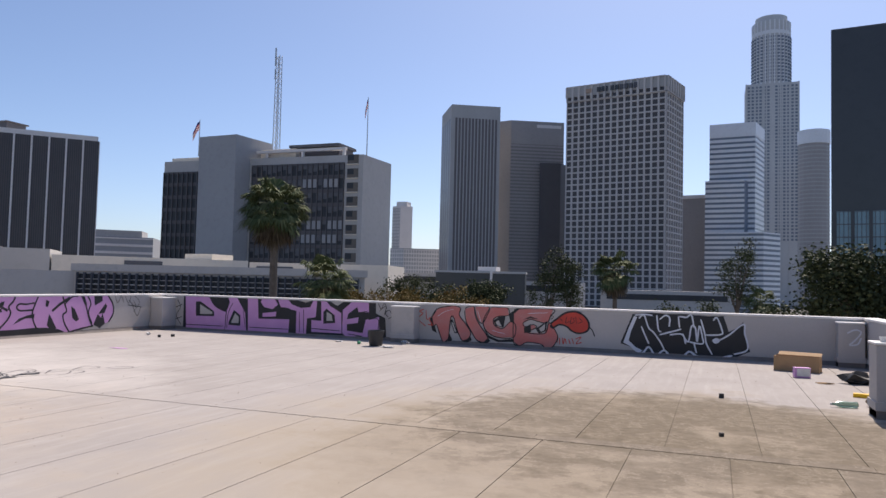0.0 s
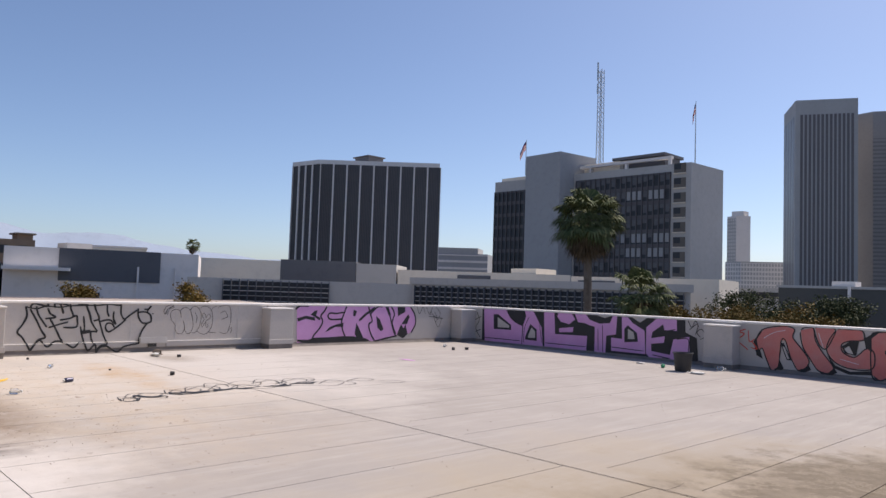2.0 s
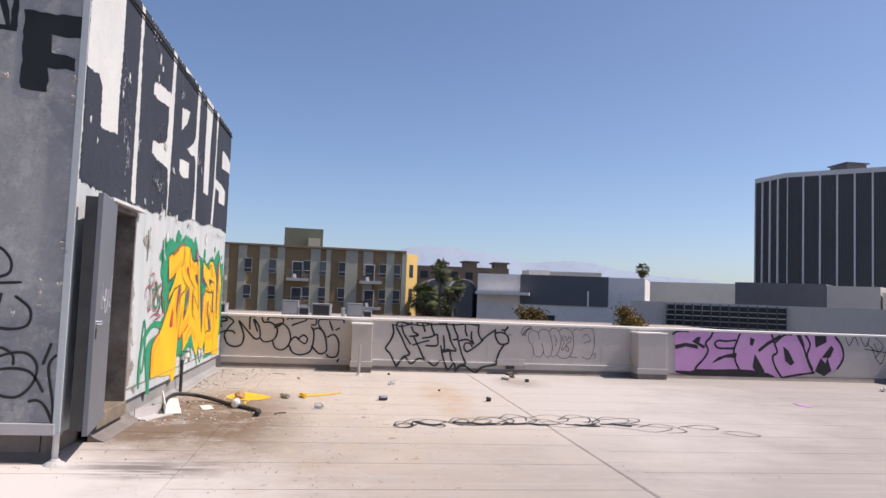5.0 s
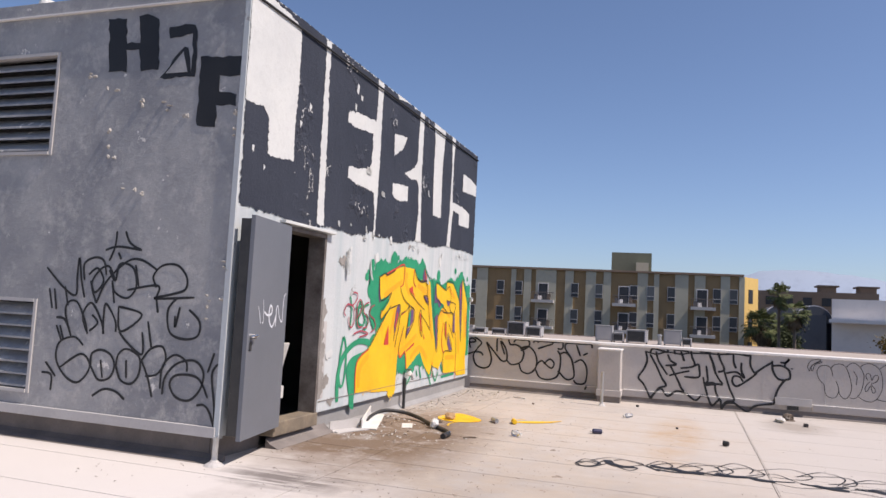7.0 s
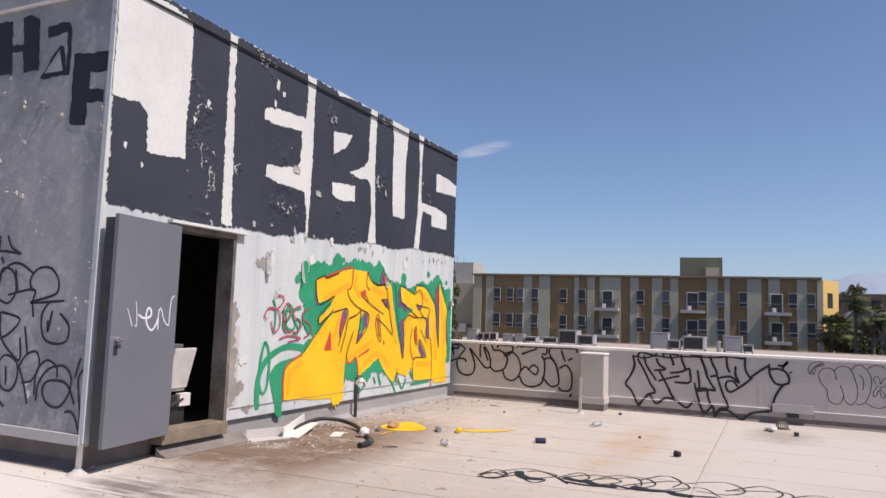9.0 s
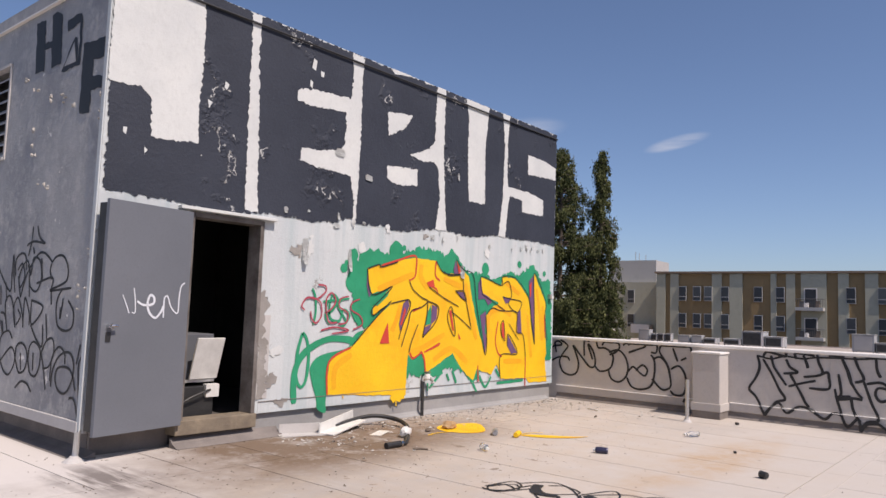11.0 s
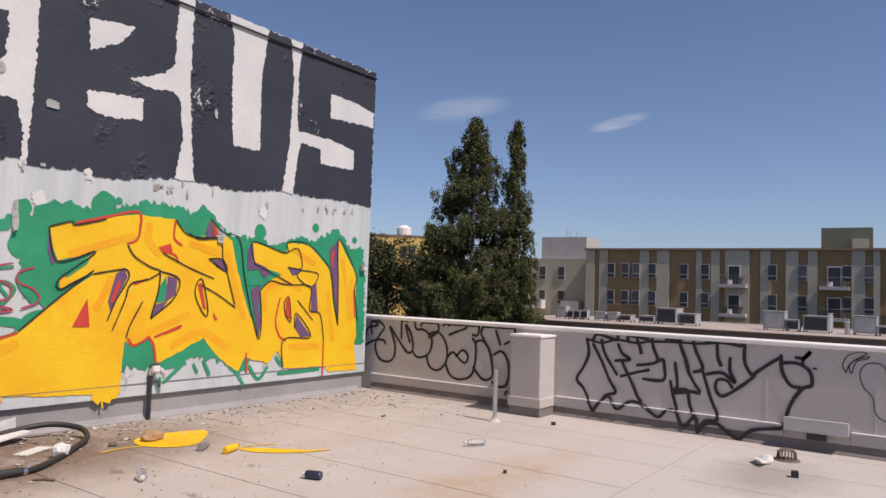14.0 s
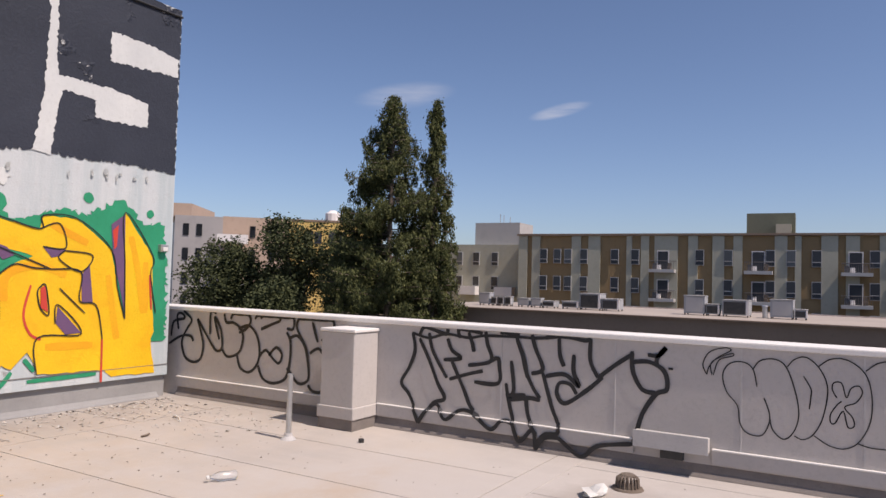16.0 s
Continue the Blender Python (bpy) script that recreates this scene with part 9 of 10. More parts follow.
line(wild_tag, 'W', 'tag_stroke', 1, M_BLACK, 0.042, [(6.81, 0.16), (6.94, 0.15), (7.15, 0.02), (7.3, 0.13), (7.6, 0.19)])
line(wild_tag, 'W', 'tag_stroke', 1, M_BLACK, 0.042, [(6.73, 0.02), (6.81, 0.13), (6.94, 0.15)])
line(wild_tag, 'W', 'wall_trace', 1, M_BLACK, 0.03, [(5.37, 0.97), (5.57, 0.93), (5.76, 0.98), (6.01, 0.96), (6.19, 0.99), (6.54, 1), (6.68, 1), (6.9, 1.02)])

outline_tag = mural(wall_west, 'outline_tag', 'thin black bubble outline tag')
line(outline_tag, 'W', 'tag_stroke', 1, M_BLACK, 0.01, [(8.17, 0.81), (8.14, 0.89), (8.19, 0.99), (8.3, 1.03), (8.35, 1.02), (8.33, 1), (8.25, 0.95), (8.19, 0.88), (8.17, 0.81)])
line(outline_tag, 'W', 'tag_stroke', 1, M_BLACK, 0.01, [(8.21, 0.81), (8.2, 0.9), (8.28, 0.96), (8.36, 0.99), (8.36, 0.97), (8.26, 0.93), (8.22, 0.81)])
line(outline_tag, 'W', 'tag_stroke', 1, M_BLACK, 0.01, [(8.54, 0.75), (8.51, 0.88), (8.44, 0.93), (8.34, 0.91), (8.29, 0.82), (8.32, 0.69), (8.4, 0.59), (8.42, 0.46), (8.47, 0.39), (8.57, 0.38), (8.62, 0.46), (8.63, 0.55), (8.59, 0.67)])
line(outline_tag, 'W', 'tag_stroke', 1, M_BLACK, 0.01, [(8.51, 0.88), (8.56, 0.95), (8.66, 0.97), (8.74, 0.92), (8.8, 0.76), (8.83, 0.59), (8.81, 0.47), (8.76, 0.39), (8.71, 0.38), (8.65, 0.44), (8.63, 0.53)])
line(outline_tag, 'W', 'tag_stroke', 1, M_BLACK, 0.01, [(8.75, 0.92), (8.8, 0.98), (8.88, 1), (8.97, 0.92), (9.02, 0.78), (8.99, 0.57), (8.93, 0.44), (8.86, 0.39), (8.8, 0.41)])
line(outline_tag, 'W', 'tag_stroke', 1, M_BLACK, 0.01, [(8.86, 0.86), (8.91, 0.77), (8.91, 0.71), (8.9, 0.62)])
line(outline_tag, 'W', 'tag_stroke', 1, M_BLACK, 0.01, [(8.96, 0.94), (9.04, 1), (9.15, 1), (9.26, 0.91), (9.3, 0.75), (9.29, 0.57), (9.22, 0.42), (9.13, 0.36), (9.03, 0.37), (8.93, 0.43)])
line(outline_tag, 'W', 'tag_stroke', 1, M_BLACK, 0.01, [(9.08, 0.72), (9.05, 0.78), (9.06, 0.83), (9.11, 0.83), (9.14, 0.73), (9.17, 0.8), (9.22, 0.82), (9.24, 0.77), (9.2, 0.7), (9.13, 0.66), (9.18, 0.59), (9.19, 0.53), (9.15, 0.52), (9.12, 0.63), (9.07, 0.54), (9.04, 0.54), (9.04, 0.6), (9.08, 0.67), (9.11, 0.7)])
line(outline_tag, 'W', 'tag_stroke', 1, M_BLACK, 0.01, [(9.26, 0.93), (9.33, 0.99), (9.39, 1.01)])
line(outline_tag, 'W', 'tag_stroke', 1, M_BLACK, 0.01, [(9.21, 0.41), (9.29, 0.39), (9.39, 0.39)])
line(outline_tag, 'W', 'tag_stroke', 1, M_BLACK, 0.01, [(9.42, 0.97), (9.59, 1.03), (9.73, 0.98), (9.76, 0.64), (9.66, 0.37), (9.48, 0.41)])
line(outline_tag, 'W', 'tag_stroke', 1, M_BLACK, 0.01, [(9.49, 0.84), (9.6, 0.89), (9.67, 0.76), (9.52, 0.7)])
line(outline_tag, 'W', 'tag_stroke', 1, M_BLACK, 0.01, [(9.7, 0.43), (9.8, 0.5), (9.77, 0.37)])
line(outline_tag, 'W', 'tag_stroke', 1, M_BLACK, 0.01, [(10.62, 0.87), (10.72, 1.01)])
line(outline_tag, 'W', 'tag_stroke', 1, M_BLACK, 0.01, [(10.65, 0.84), (10.79, 0.99)])

pink_serif = mural(wall_west, 'pink_lettering', 'pink bubble lettering with black outline')
fill(pink_serif, 'W', 'letter_fill', 1, M_PINK, [(11.62, 0.09), (11.58, 0.97), (11.71, 1.03), (11.92, 1.03), (12.82, 1.03), (14.1, 1.03), (15.42, 1.03), (15.59, 0.82), (15.65, 0.57), (15.57, 0.32), (15.26, 0.22), (14.95, 0.23), (14.54, 0.14), (14.31, 0.06), (14.06, 0.07), (13.81, 0.13), (13.41, 0.19), (12.88, 0.21), (12.54, 0.18), (12.13, 0.18), (11.97, 0.12)], jag=0.006, smooth=0)
fill(pink_serif, 'W', 'black_inset', 2, M_BLACK, [(11.6, 0.72), (11.86, 0.78), (12.13, 0.74), (12.15, 0.65), (11.86, 0.7), (11.62, 0.63)], jag=0, smooth=0)
fill(pink_serif, 'W', 'black_inset', 2, M_BLACK, [(12, 0.81), (12.12, 0.91), (12.21, 0.92), (12.17, 0.79), (12.32, 0.72), (12.28, 0.66), (12.14, 0.74)], jag=0, smooth=0)
fill(pink_serif, 'W', 'black_inset', 2, M_BLACK, [(12.46, 0.34), (12.61, 0.48), (12.82, 0.55), (13.06, 0.59), (13.05, 0.48), (12.79, 0.48), (12.59, 0.39)], jag=0, smooth=0)
fill(pink_serif, 'W', 'black_inset', 2, M_BLACK, [(13.38, 0.95), (13.49, 0.9), (13.44, 0.75), (13.37, 0.78)], jag=0, smooth=0)
fill(pink_serif, 'W', 'black_inset', 2, M_BLACK, [(13.44, 0.28), (13.49, 0.58), (13.59, 0.43), (13.74, 0.18), (13.55, 0.15)], jag=0, smooth=0)
fill(pink_serif, 'W', 'black_inset', 2, M_BLACK, [(14.17, 0.77), (14.3, 0.68), (14.45, 0.4), (14.36, 0.34), (14.23, 0.44)], jag=0, smooth=0)
fill(pink_serif, 'W', 'black_inset', 2, M_BLACK, [(13.56, 0.67), (13.77, 0.84), (14.1, 1.03), (14.14, 0.97), (13.81, 0.78), (13.6, 0.62)], jag=0, smooth=0)
fill(pink_serif, 'W', 'black_inset', 2, M_BLACK, [(14.94, 1.03), (15.23, 1.03), (15.24, 0.89), (14.97, 0.76)], jag=0, smooth=0)
fill(pink_serif, 'W', 'black_inset', 2, M_BLACK, [(14.95, 0.23), (15.09, 0.53), (15.21, 0.41), (15.26, 0.55), (15.36, 0.25), (15.18, 0.12)], jag=0, smooth=0)
fill(pink_serif, 'W', 'black_inset', 2, M_BLACK, [(15.35, 0.82), (15.42, 0.74), (15.32, 0.54), (15.11, 0.53)], jag=0, smooth=0)
fill(pink_serif, 'W', 'black_inset', 2, M_BLACK, [(14.49, 1.03), (14.61, 1.03), (14.71, 0.78), (14.63, 0.78)], jag=0, smooth=0)
fill(pink_serif, 'W', 'black_inset', 2, M_BLACK, [(11.63, 0.12), (11.63, 0.17), (11.97, 0.16), (12.13, 0.21), (12.54, 0.21), (13.05, 0.23), (13.4, 0.22), (13.81, 0.16), (13.96, 0.1), (13.97, 0.03), (11.98, 0.06)], jag=0, smooth=0)
line(pink_serif, 'W', 'outline', 3, M_BLACK, 0.05, [(11.54, 0.95), (11.68, 1.03), (11.93, 1.03)])
line(pink_serif, 'W', 'outline', 3, M_BLACK, 0.05, [(12.49, 1.03), (12.43, 0.91), (12.32, 0.78), (12.38, 0.63), (12.29, 0.45), (12.12, 0.27), (12.08, 0.17)])
line(pink_serif, 'W', 'outline', 3, M_BLACK, 0.05, [(13.04, 0.87), (12.8, 0.84), (12.62, 0.85), (12.54, 0.78), (12.61, 0.69), (12.81, 0.68), (13.02, 0.69)])
line(pink_serif, 'W', 'outline', 3, M_BLACK, 0.05, [(13.14, 1.03), (13.06, 0.84), (12.99, 0.62), (13.04, 0.38), (13.16, 0.17)])
line(pink_serif, 'W', 'outline', 3, M_BLACK, 0.05, [(13.89, 1.03), (13.96, 0.83), (14.03, 0.63), (13.92, 0.53), (13.99, 0.29), (14.16, 0.05)])
line(pink_serif, 'W', 'outline', 3, M_BLACK, 0.05, [(14.39, 1.03), (14.2, 1.02), (13.96, 0.82)])
line(pink_serif, 'W', 'outline', 3, M_BLACK, 0.05, [(14.53, 1.03), (14.67, 0.75), (14.81, 0.36), (14.91, 0.2)])
line(pink_serif, 'W', 'outline', 3, M_BLACK, 0.05, [(14.71, 1.03), (14.83, 0.83), (14.76, 0.56), (14.9, 0.26)])
line(pink_serif, 'W', 'outline', 3, M_BLACK, 0.05, [(15.44, 1.03), (15.61, 0.81), (15.65, 0.54), (15.49, 0.28)])
line(pink_serif, 'W', 'outline', 3, M_BLACK, 0.05, [(14.16, 0.07), (14.54, 0.14), (14.95, 0.2)])
line(pink_serif, 'W', 'small_tag', 2, M_BLACK, 0.016, [(15.7, 1.03), (15.8, 0.83), (15.93, 1.03), (16.03, 0.83)])
line(pink_serif, 'W', 'small_tag', 2, M_BLACK, 0.016, [(16.07, 1.03), (16.22, 0.81), (16.31, 1.03)])
line(pink_serif, 'W', 'small_tag', 2, M_BLACK, 0.016, [(16.22, 0.9), (16.52, 0.69), (16.41, 0.9)])
line(pink_serif, 'W', 'small_tag', 2, M_BLACK, 0.016, [(16.45, 1.03), (16.65, 0.83), (16.43, 0.55)])
line(pink_serif, 'W', 'small_tag', 2, M_BLACK, 0.016, [(16.18, 0.76), (16.76, 0.69)])
line(pink_serif, 'W', 'small_tag', 2, M_BLACK, 0.016, [(16.37, 0.76), (16.58, 0.43), (16.71, 0.69)])
line(pink_serif, 'W', 'small_tag', 2, M_BLACK, 0.016, [(10.62, 0.87), (10.75, 1.03)])
line(pink_serif, 'W', 'small_tag', 2, M_BLACK, 0.016, [(10.68, 0.83), (10.82, 0.99)])
fill(pink_serif, 'W', 'pink_overspray', 3, M_PINK, [(13.78, 0.04), (14.18, 0.05), (14.23, -0.07), (13.99, -0.07), (13.83, -0.04)], jag=0, smooth=0)

pink_blocks = mural(wall_north, 'pink_lettering', 'pink block lettering on a black ground')
fill(pink_blocks, 'N', 'black_ground', 1, M_BLACK, [(-16.13, 1.03), (-9.46, 1.03), (-9.45, 0.74), (-9.16, 0.62), (-9.12, 0.1), (-9.68, -0.14), (-10.45, -0.06), (-12.25, -0.05), (-16.12, -0.1)], jag=0, smooth=0)
fill(pink_blocks, 'N', 'letter_fill', 2, M_PINK, [(-16.06, 1.03), (-15.16, 1.03), (-15.04, 0.85), (-14.8, 0.69), (-14.53, 0.59), (-14.55, 0.05), (-16, 0.04)], jag=0, smooth=0)
fill(pink_blocks, 'N', 'letter_fill', 2, M_PINK, [(-14.53, 0.01), (-14.49, 0.63), (-14.39, 0.88), (-14.44, 1.03), (-14.12, 1.03), (-13.98, 0.82), (-13.82, 0.59), (-13.76, 0.04)], jag=0, smooth=0)
fill(pink_blocks, 'N', 'letter_fill', 2, M_PINK, [(-13.74, 1.03), (-13.38, 1.03), (-13.34, 0.44), (-12.27, 0.46), (-12.29, 0.04), (-13.7, 0.04)], jag=0, smooth=0)
fill(pink_blocks, 'N', 'letter_fill', 2, M_PINK, [(-13.24, 1.03), (-12.78, 1.03), (-12.67, 0.88), (-12.86, 0.74), (-13.15, 0.79), (-13.27, 0.93)], jag=0, smooth=0)
fill(pink_blocks, 'N', 'letter_fill', 2, M_PINK, [(-13.2, 0.61), (-12.72, 0.67), (-12.74, 0.53), (-13.2, 0.5)], jag=0, smooth=0)
fill(pink_blocks, 'N', 'letter_fill', 2, M_PINK, [(-12.68, 1.03), (-12.32, 1.03), (-12.19, 0.9), (-11.9, 0.81), (-11.57, 0.84), (-11.48, 1.03), (-11.35, 1.03), (-11.38, 0.56), (-11.67, 0.51), (-11.69, 0.04), (-12.03, 0.07), (-12.03, 0.72), (-12.57, 0.81)], jag=0, smooth=0)
fill(pink_blocks, 'N', 'letter_fill', 2, M_PINK, [(-11.21, 1.03), (-11.03, 1.02), (-10.9, 0.89), (-10.55, 0.71), (-10.52, 0.13), (-11.51, 0.13), (-11.52, 0.47), (-11.19, 0.46)], jag=0, smooth=0)
fill(pink_blocks, 'N', 'letter_fill', 2, M_PINK, [(-10.5, 0.8), (-10.22, 1.03), (-9.68, 1.03), (-9.67, 0.76), (-10, 0.76), (-10.04, 0.9), (-10.33, 0.69), (-10.36, 0.54), (-9.99, 0.61), (-10.01, 0.45), (-10.36, 0.4), (-10.35, 0.22), (-9.85, 0.17), (-9.76, 0.55), (-9.35, 0.64), (-9.34, 0.29), (-9.69, 0.22), (-9.69, -0.05), (-9.95, 0.1), (-10.35, 0.01), (-10.5, 0.15)], jag=0, smooth=0)
fill(pink_blocks, 'N', 'inset_ground', 3, M_BLACK, [(-15.66, 0.88), (-15.48, 0.89), (-14.96, 0.6), (-14.95, 0.45), (-15.64, 0.44)], jag=0, smooth=0)
fill(pink_blocks, 'N', 'inset_ground', 3, M_BLACK, [(-14.41, 0.29), (-14.23, 0.67), (-13.99, 0.52), (-13.98, 0.2), (-14.41, 0.21)], jag=0, smooth=0)
fill(pink_blocks, 'N', 'inset_ground', 3, M_BLACK, [(-11.13, 0.72), (-11.03, 0.82), (-10.76, 0.64), (-10.73, 0.42), (-11.12, 0.38)], jag=0, smooth=0)
fill(pink_blocks, 'N', 'inset_ground', 3, M_BLACK, [(-9.96, 0.57), (-9.8, 0.58), (-9.83, 0.43), (-9.96, 0.42)], jag=0, smooth=0)
fill(pink_blocks, 'N', 'grey_inset', 4, M_PARAPET, [(-15.49, 0.8), (-15.03, 0.58), (-15.02, 0.51), (-15.48, 0.5)], jag=0, smooth=0)
fill(pink_blocks, 'N', 'grey_inset', 4, M_PARAPET, [(-14.3, 0.33), (-14.18, 0.57), (-14.05, 0.47), (-14.04, 0.28), (-14.3, 0.27)], jag=0, smooth=0)
fill(pink_blocks, 'N', 'grey_inset', 4, M_PARAPET, [(-11.02, 0.73), (-10.86, 0.65), (-10.82, 0.48), (-11.02, 0.47)], jag=0, smooth=0)
fill(pink_blocks, 'N', 'grey_inset', 4, M_PARAPET, [(-11.98, 1.03), (-11.52, 1.03), (-11.72, 0.97)], jag=0, smooth=0)
fill(pink_blocks, 'N', 'grey_inset', 4, M_PARAPET, [(-10.91, 1.03), (-10.48, 1.03), (-10.68, 0.91)], jag=0, smooth=0)
line(pink_blocks, 'N', 'black_outline', 3, M_BLACK, 0.025, [(-15.14, 1.02), (-14.94, 0.77), (-14.62, 0.62)])
line(pink_blocks, 'N', 'black_outline', 3, M_BLACK, 0.025, [(-14.47, 0.12), (-14.44, 0.54), (-14.28, 0.87)])
line(pink_blocks, 'N', 'black_outline', 3, M_BLACK, 0.025, [(-13.89, 0.66), (-13.8, 0.17)])
line(pink_blocks, 'N', 'black_outline', 3, M_BLACK, 0.025, [(-16.01, 0.16), (-14.6, 0.16)])
line(pink_blocks, 'N', 'black_outline', 3, M_BLACK, 0.025, [(-13.66, 0.17), (-12.31, 0.17)])
line(pink_blocks, 'N', 'black_outline', 3, M_BLACK, 0.025, [(-12.67, 0.8), (-12.18, 0.71), (-12.16, 0.09)])
line(pink_blocks, 'N', 'black_outline', 3, M_BLACK, 0.025, [(-11.93, 0.68), (-11.91, 0.1)])
line(pink_blocks, 'N', 'black_outline', 3, M_BLACK, 0.025, [(-11.79, 0.77), (-11.77, 0.08)])
line(pink_blocks, 'N', 'black_outline', 3, M_BLACK, 0.025, [(-11.51, 0.23), (-10.56, 0.2)])
line(pink_blocks, 'N', 'black_outline', 3, M_BLACK, 0.025, [(-10.26, 0.61), (-10.03, 0.65)])
line(pink_blocks, 'N', 'black_outline', 3, M_BLACK, 0.025, [(-9.96, 0.74), (-9.71, 0.79)])
line(pink_blocks, 'N', 'black_outline', 3, M_BLACK, 0.025, [(-10.32, 0.13), (-9.85, 0.08)])
line(pink_blocks, 'N', 'black_outline', 3, M_BLACK, 0.025, [(-9.67, 0.56), (-9.38, 0.58), (-9.37, 0.29)])
line(pink_blocks, 'N', 'small_tag', 2, M_BLACK, 0.02, [(-9.39, 1.03), (-9.29, 0.87), (-9.2, 1.03), (-9.11, 0.88)])
line(pink_blocks, 'N', 'small_tag', 2, M_BLACK, 0.02, [(-9.35, 0.81), (-9.14, 0.96), (-9.19, 0.7)])
line(pink_blocks, 'N', 'small_tag', 2, M_BLACK, 0.02, [(-9.07, 0.65), (-9.16, 0.76), (-9.04, 0.84), (-8.95, 0.69), (-9.07, 0.6)])
line(pink_blocks, 'N', 'small_tag', 2, M_BLACK, 0.022, [(-16.36, 0.92), (-16.25, 0.68), (-16.39, 0.42), (-16.2, 0.15)])
line(pink_blocks, 'N', 'small_tag', 2, M_BLACK, 0.022, [(-16.45, 0.67), (-16.16, 0.79)])
line(pink_blocks, 'N', 'small_tag', 2, M_BLACK, 0.022, [(-16.41, 0.31), (-16.17, 0.4)])

coral_letters = mural(wall_north, 'coral_lettering', 'coral red lettering with dark outline and bubble')
fill(coral_letters, 'N', 'shadow_fill', 1, M_BLACK, [(-7.82, 0.65), (-7.63, 0.95), (-7.68, 0.5), (-7.61, 0.28), (-7.75, 0.35)], jag=0, smooth=0)
fill(coral_letters, 'N', 'shadow_fill', 1, M_BLACK, [(-7.44, 0.13), (-7.31, -0.03), (-7.16, 0.12), (-7.25, 0.29)], jag=0, smooth=0)
fill(coral_letters, 'N', 'shadow_fill', 1, M_BLACK, [(-6.92, 0.19), (-6.79, 0.04), (-6.6, 0.14), (-6.7, 0.32)], jag=0, smooth=0)
fill(coral_letters, 'N', 'shadow_fill', 1, M_BLACK, [(-6.5, 0.18), (-6.31, -0.01), (-6.09, 0.14), (-6.22, 0.31)], jag=0, smooth=0)
fill(coral_letters, 'N', 'shadow_fill', 1, M_BLACK, [(-6.29, 0.49), (-6.13, 0.28), (-5.85, 0.18), (-5.45, 0.23), (-5.45, 0.15), (-5.88, 0.12), (-6.16, 0.22)], jag=0, smooth=0)
fill(coral_letters, 'N', 'shadow_fill', 1, M_BLACK, [(-5.6, 0.87), (-5.37, 1.03), (-5.25, 1.03), (-5.44, 0.79), (-5.45, 0.35), (-5.54, 0.52)], jag=0, smooth=0)
fill(coral_letters, 'N', 'shadow_fill', 1, M_BLACK, [(-5.49, 0.23), (-5.32, -0.03), (-5.2, 0.12)], jag=0, smooth=0)
fill(coral_letters, 'N', 'shadow_fill', 1, M_BLACK, [(-4.75, 0.17), (-4.6, -0.08), (-4.37, 0.12), (-4.49, 0.2)], jag=0, smooth=0)
fill(coral_letters, 'N', 'letter_fill', 2, M_CORAL, [(-7.75, 0.7), (-7.59, 0.94), (-7.14, 1.03), (-6.94, 0.97), (-6.97, 0.79), (-6.77, 0.54), (-6.64, 0.32), (-6.71, 0.17), (-6.87, 0.11), (-7.02, 0.38), (-7.13, 0.72), (-7.21, 0.72), (-7.24, 0.45), (-7.28, 0.14), (-7.41, 0.04), (-7.53, 0.28), (-7.62, 0.51), (-7.7, 0.47)], jag=0, smooth=0)
fill(coral_letters, 'N', 'letter_fill', 2, M_CORAL, [(-6.81, 0.96), (-6.57, 1.03), (-6.52, 0.78), (-6.4, 0.56), (-6.16, 0.22), (-6.28, 0.1), (-6.47, 0.15), (-6.64, 0.4), (-6.77, 0.62)], jag=0, smooth=0)
fill(coral_letters, 'N', 'letter_fill', 2, M_CORAL, [(-6.52, 1.03), (-6.14, 1.03), (-6.2, 0.79), (-6.32, 0.6), (-6.45, 0.7)], jag=0, smooth=0)
fill(coral_letters, 'N', 'letter_fill', 2, M_CORAL, [(-6.08, 1.02), (-5.86, 1.03), (-5.63, 1.02), (-5.6, 0.84), (-5.86, 0.8), (-6.01, 0.72), (-5.98, 0.56), (-5.77, 0.48), (-5.55, 0.67), (-5.41, 0.58), (-5.46, 0.27), (-5.85, 0.24), (-6.13, 0.34), (-6.29, 0.55), (-6.25, 0.79)], jag=0, smooth=0)
fill(coral_letters, 'N', 'letter_fill', 2, M_CORAL, [(-5.46, 0.88), (-5.32, 1.01), (-4.43, 1.03), (-4.5, 0.85), (-4.58, 0.68), (-4.79, 0.7), (-5.02, 0.75), (-5.21, 0.65), (-5.16, 0.56), (-4.94, 0.62), (-4.86, 0.55), (-5.09, 0.41), (-4.64, 0.41), (-4.54, 0.68), (-4.42, 0.57), (-4.3, 0.33), (-4.41, 0.1), (-4.6, -0.02), (-4.71, 0.12), (-5.08, 0.16), (-5.31, 0.06), (-5.46, 0.17)], jag=0, smooth=0)
fill(coral_letters, 'N', 'black_inset', 3, M_BLACK, [(-6.01, 0.68), (-5.86, 0.79), (-5.69, 0.81), (-5.74, 0.51), (-5.95, 0.55)], jag=0, smooth=0)
fill(coral_letters, 'N', 'black_inset', 3, M_BLACK, [(-5.19, 0.53), (-5.01, 0.63), (-5, 0.42), (-5.18, 0.39)], jag=0, smooth=0)
fill(coral_letters, 'N', 'black_inset', 3, M_BLACK, [(-4.88, 0.52), (-4.58, 0.73), (-4.61, 0.47), (-4.79, 0.39)], jag=0, smooth=0)
fill(coral_letters, 'N', 'black_inset', 3, M_BLACK, [(-7.24, 0.66), (-7.16, 0.66), (-6.99, 0.3), (-7.1, 0.3)], jag=0, smooth=0)
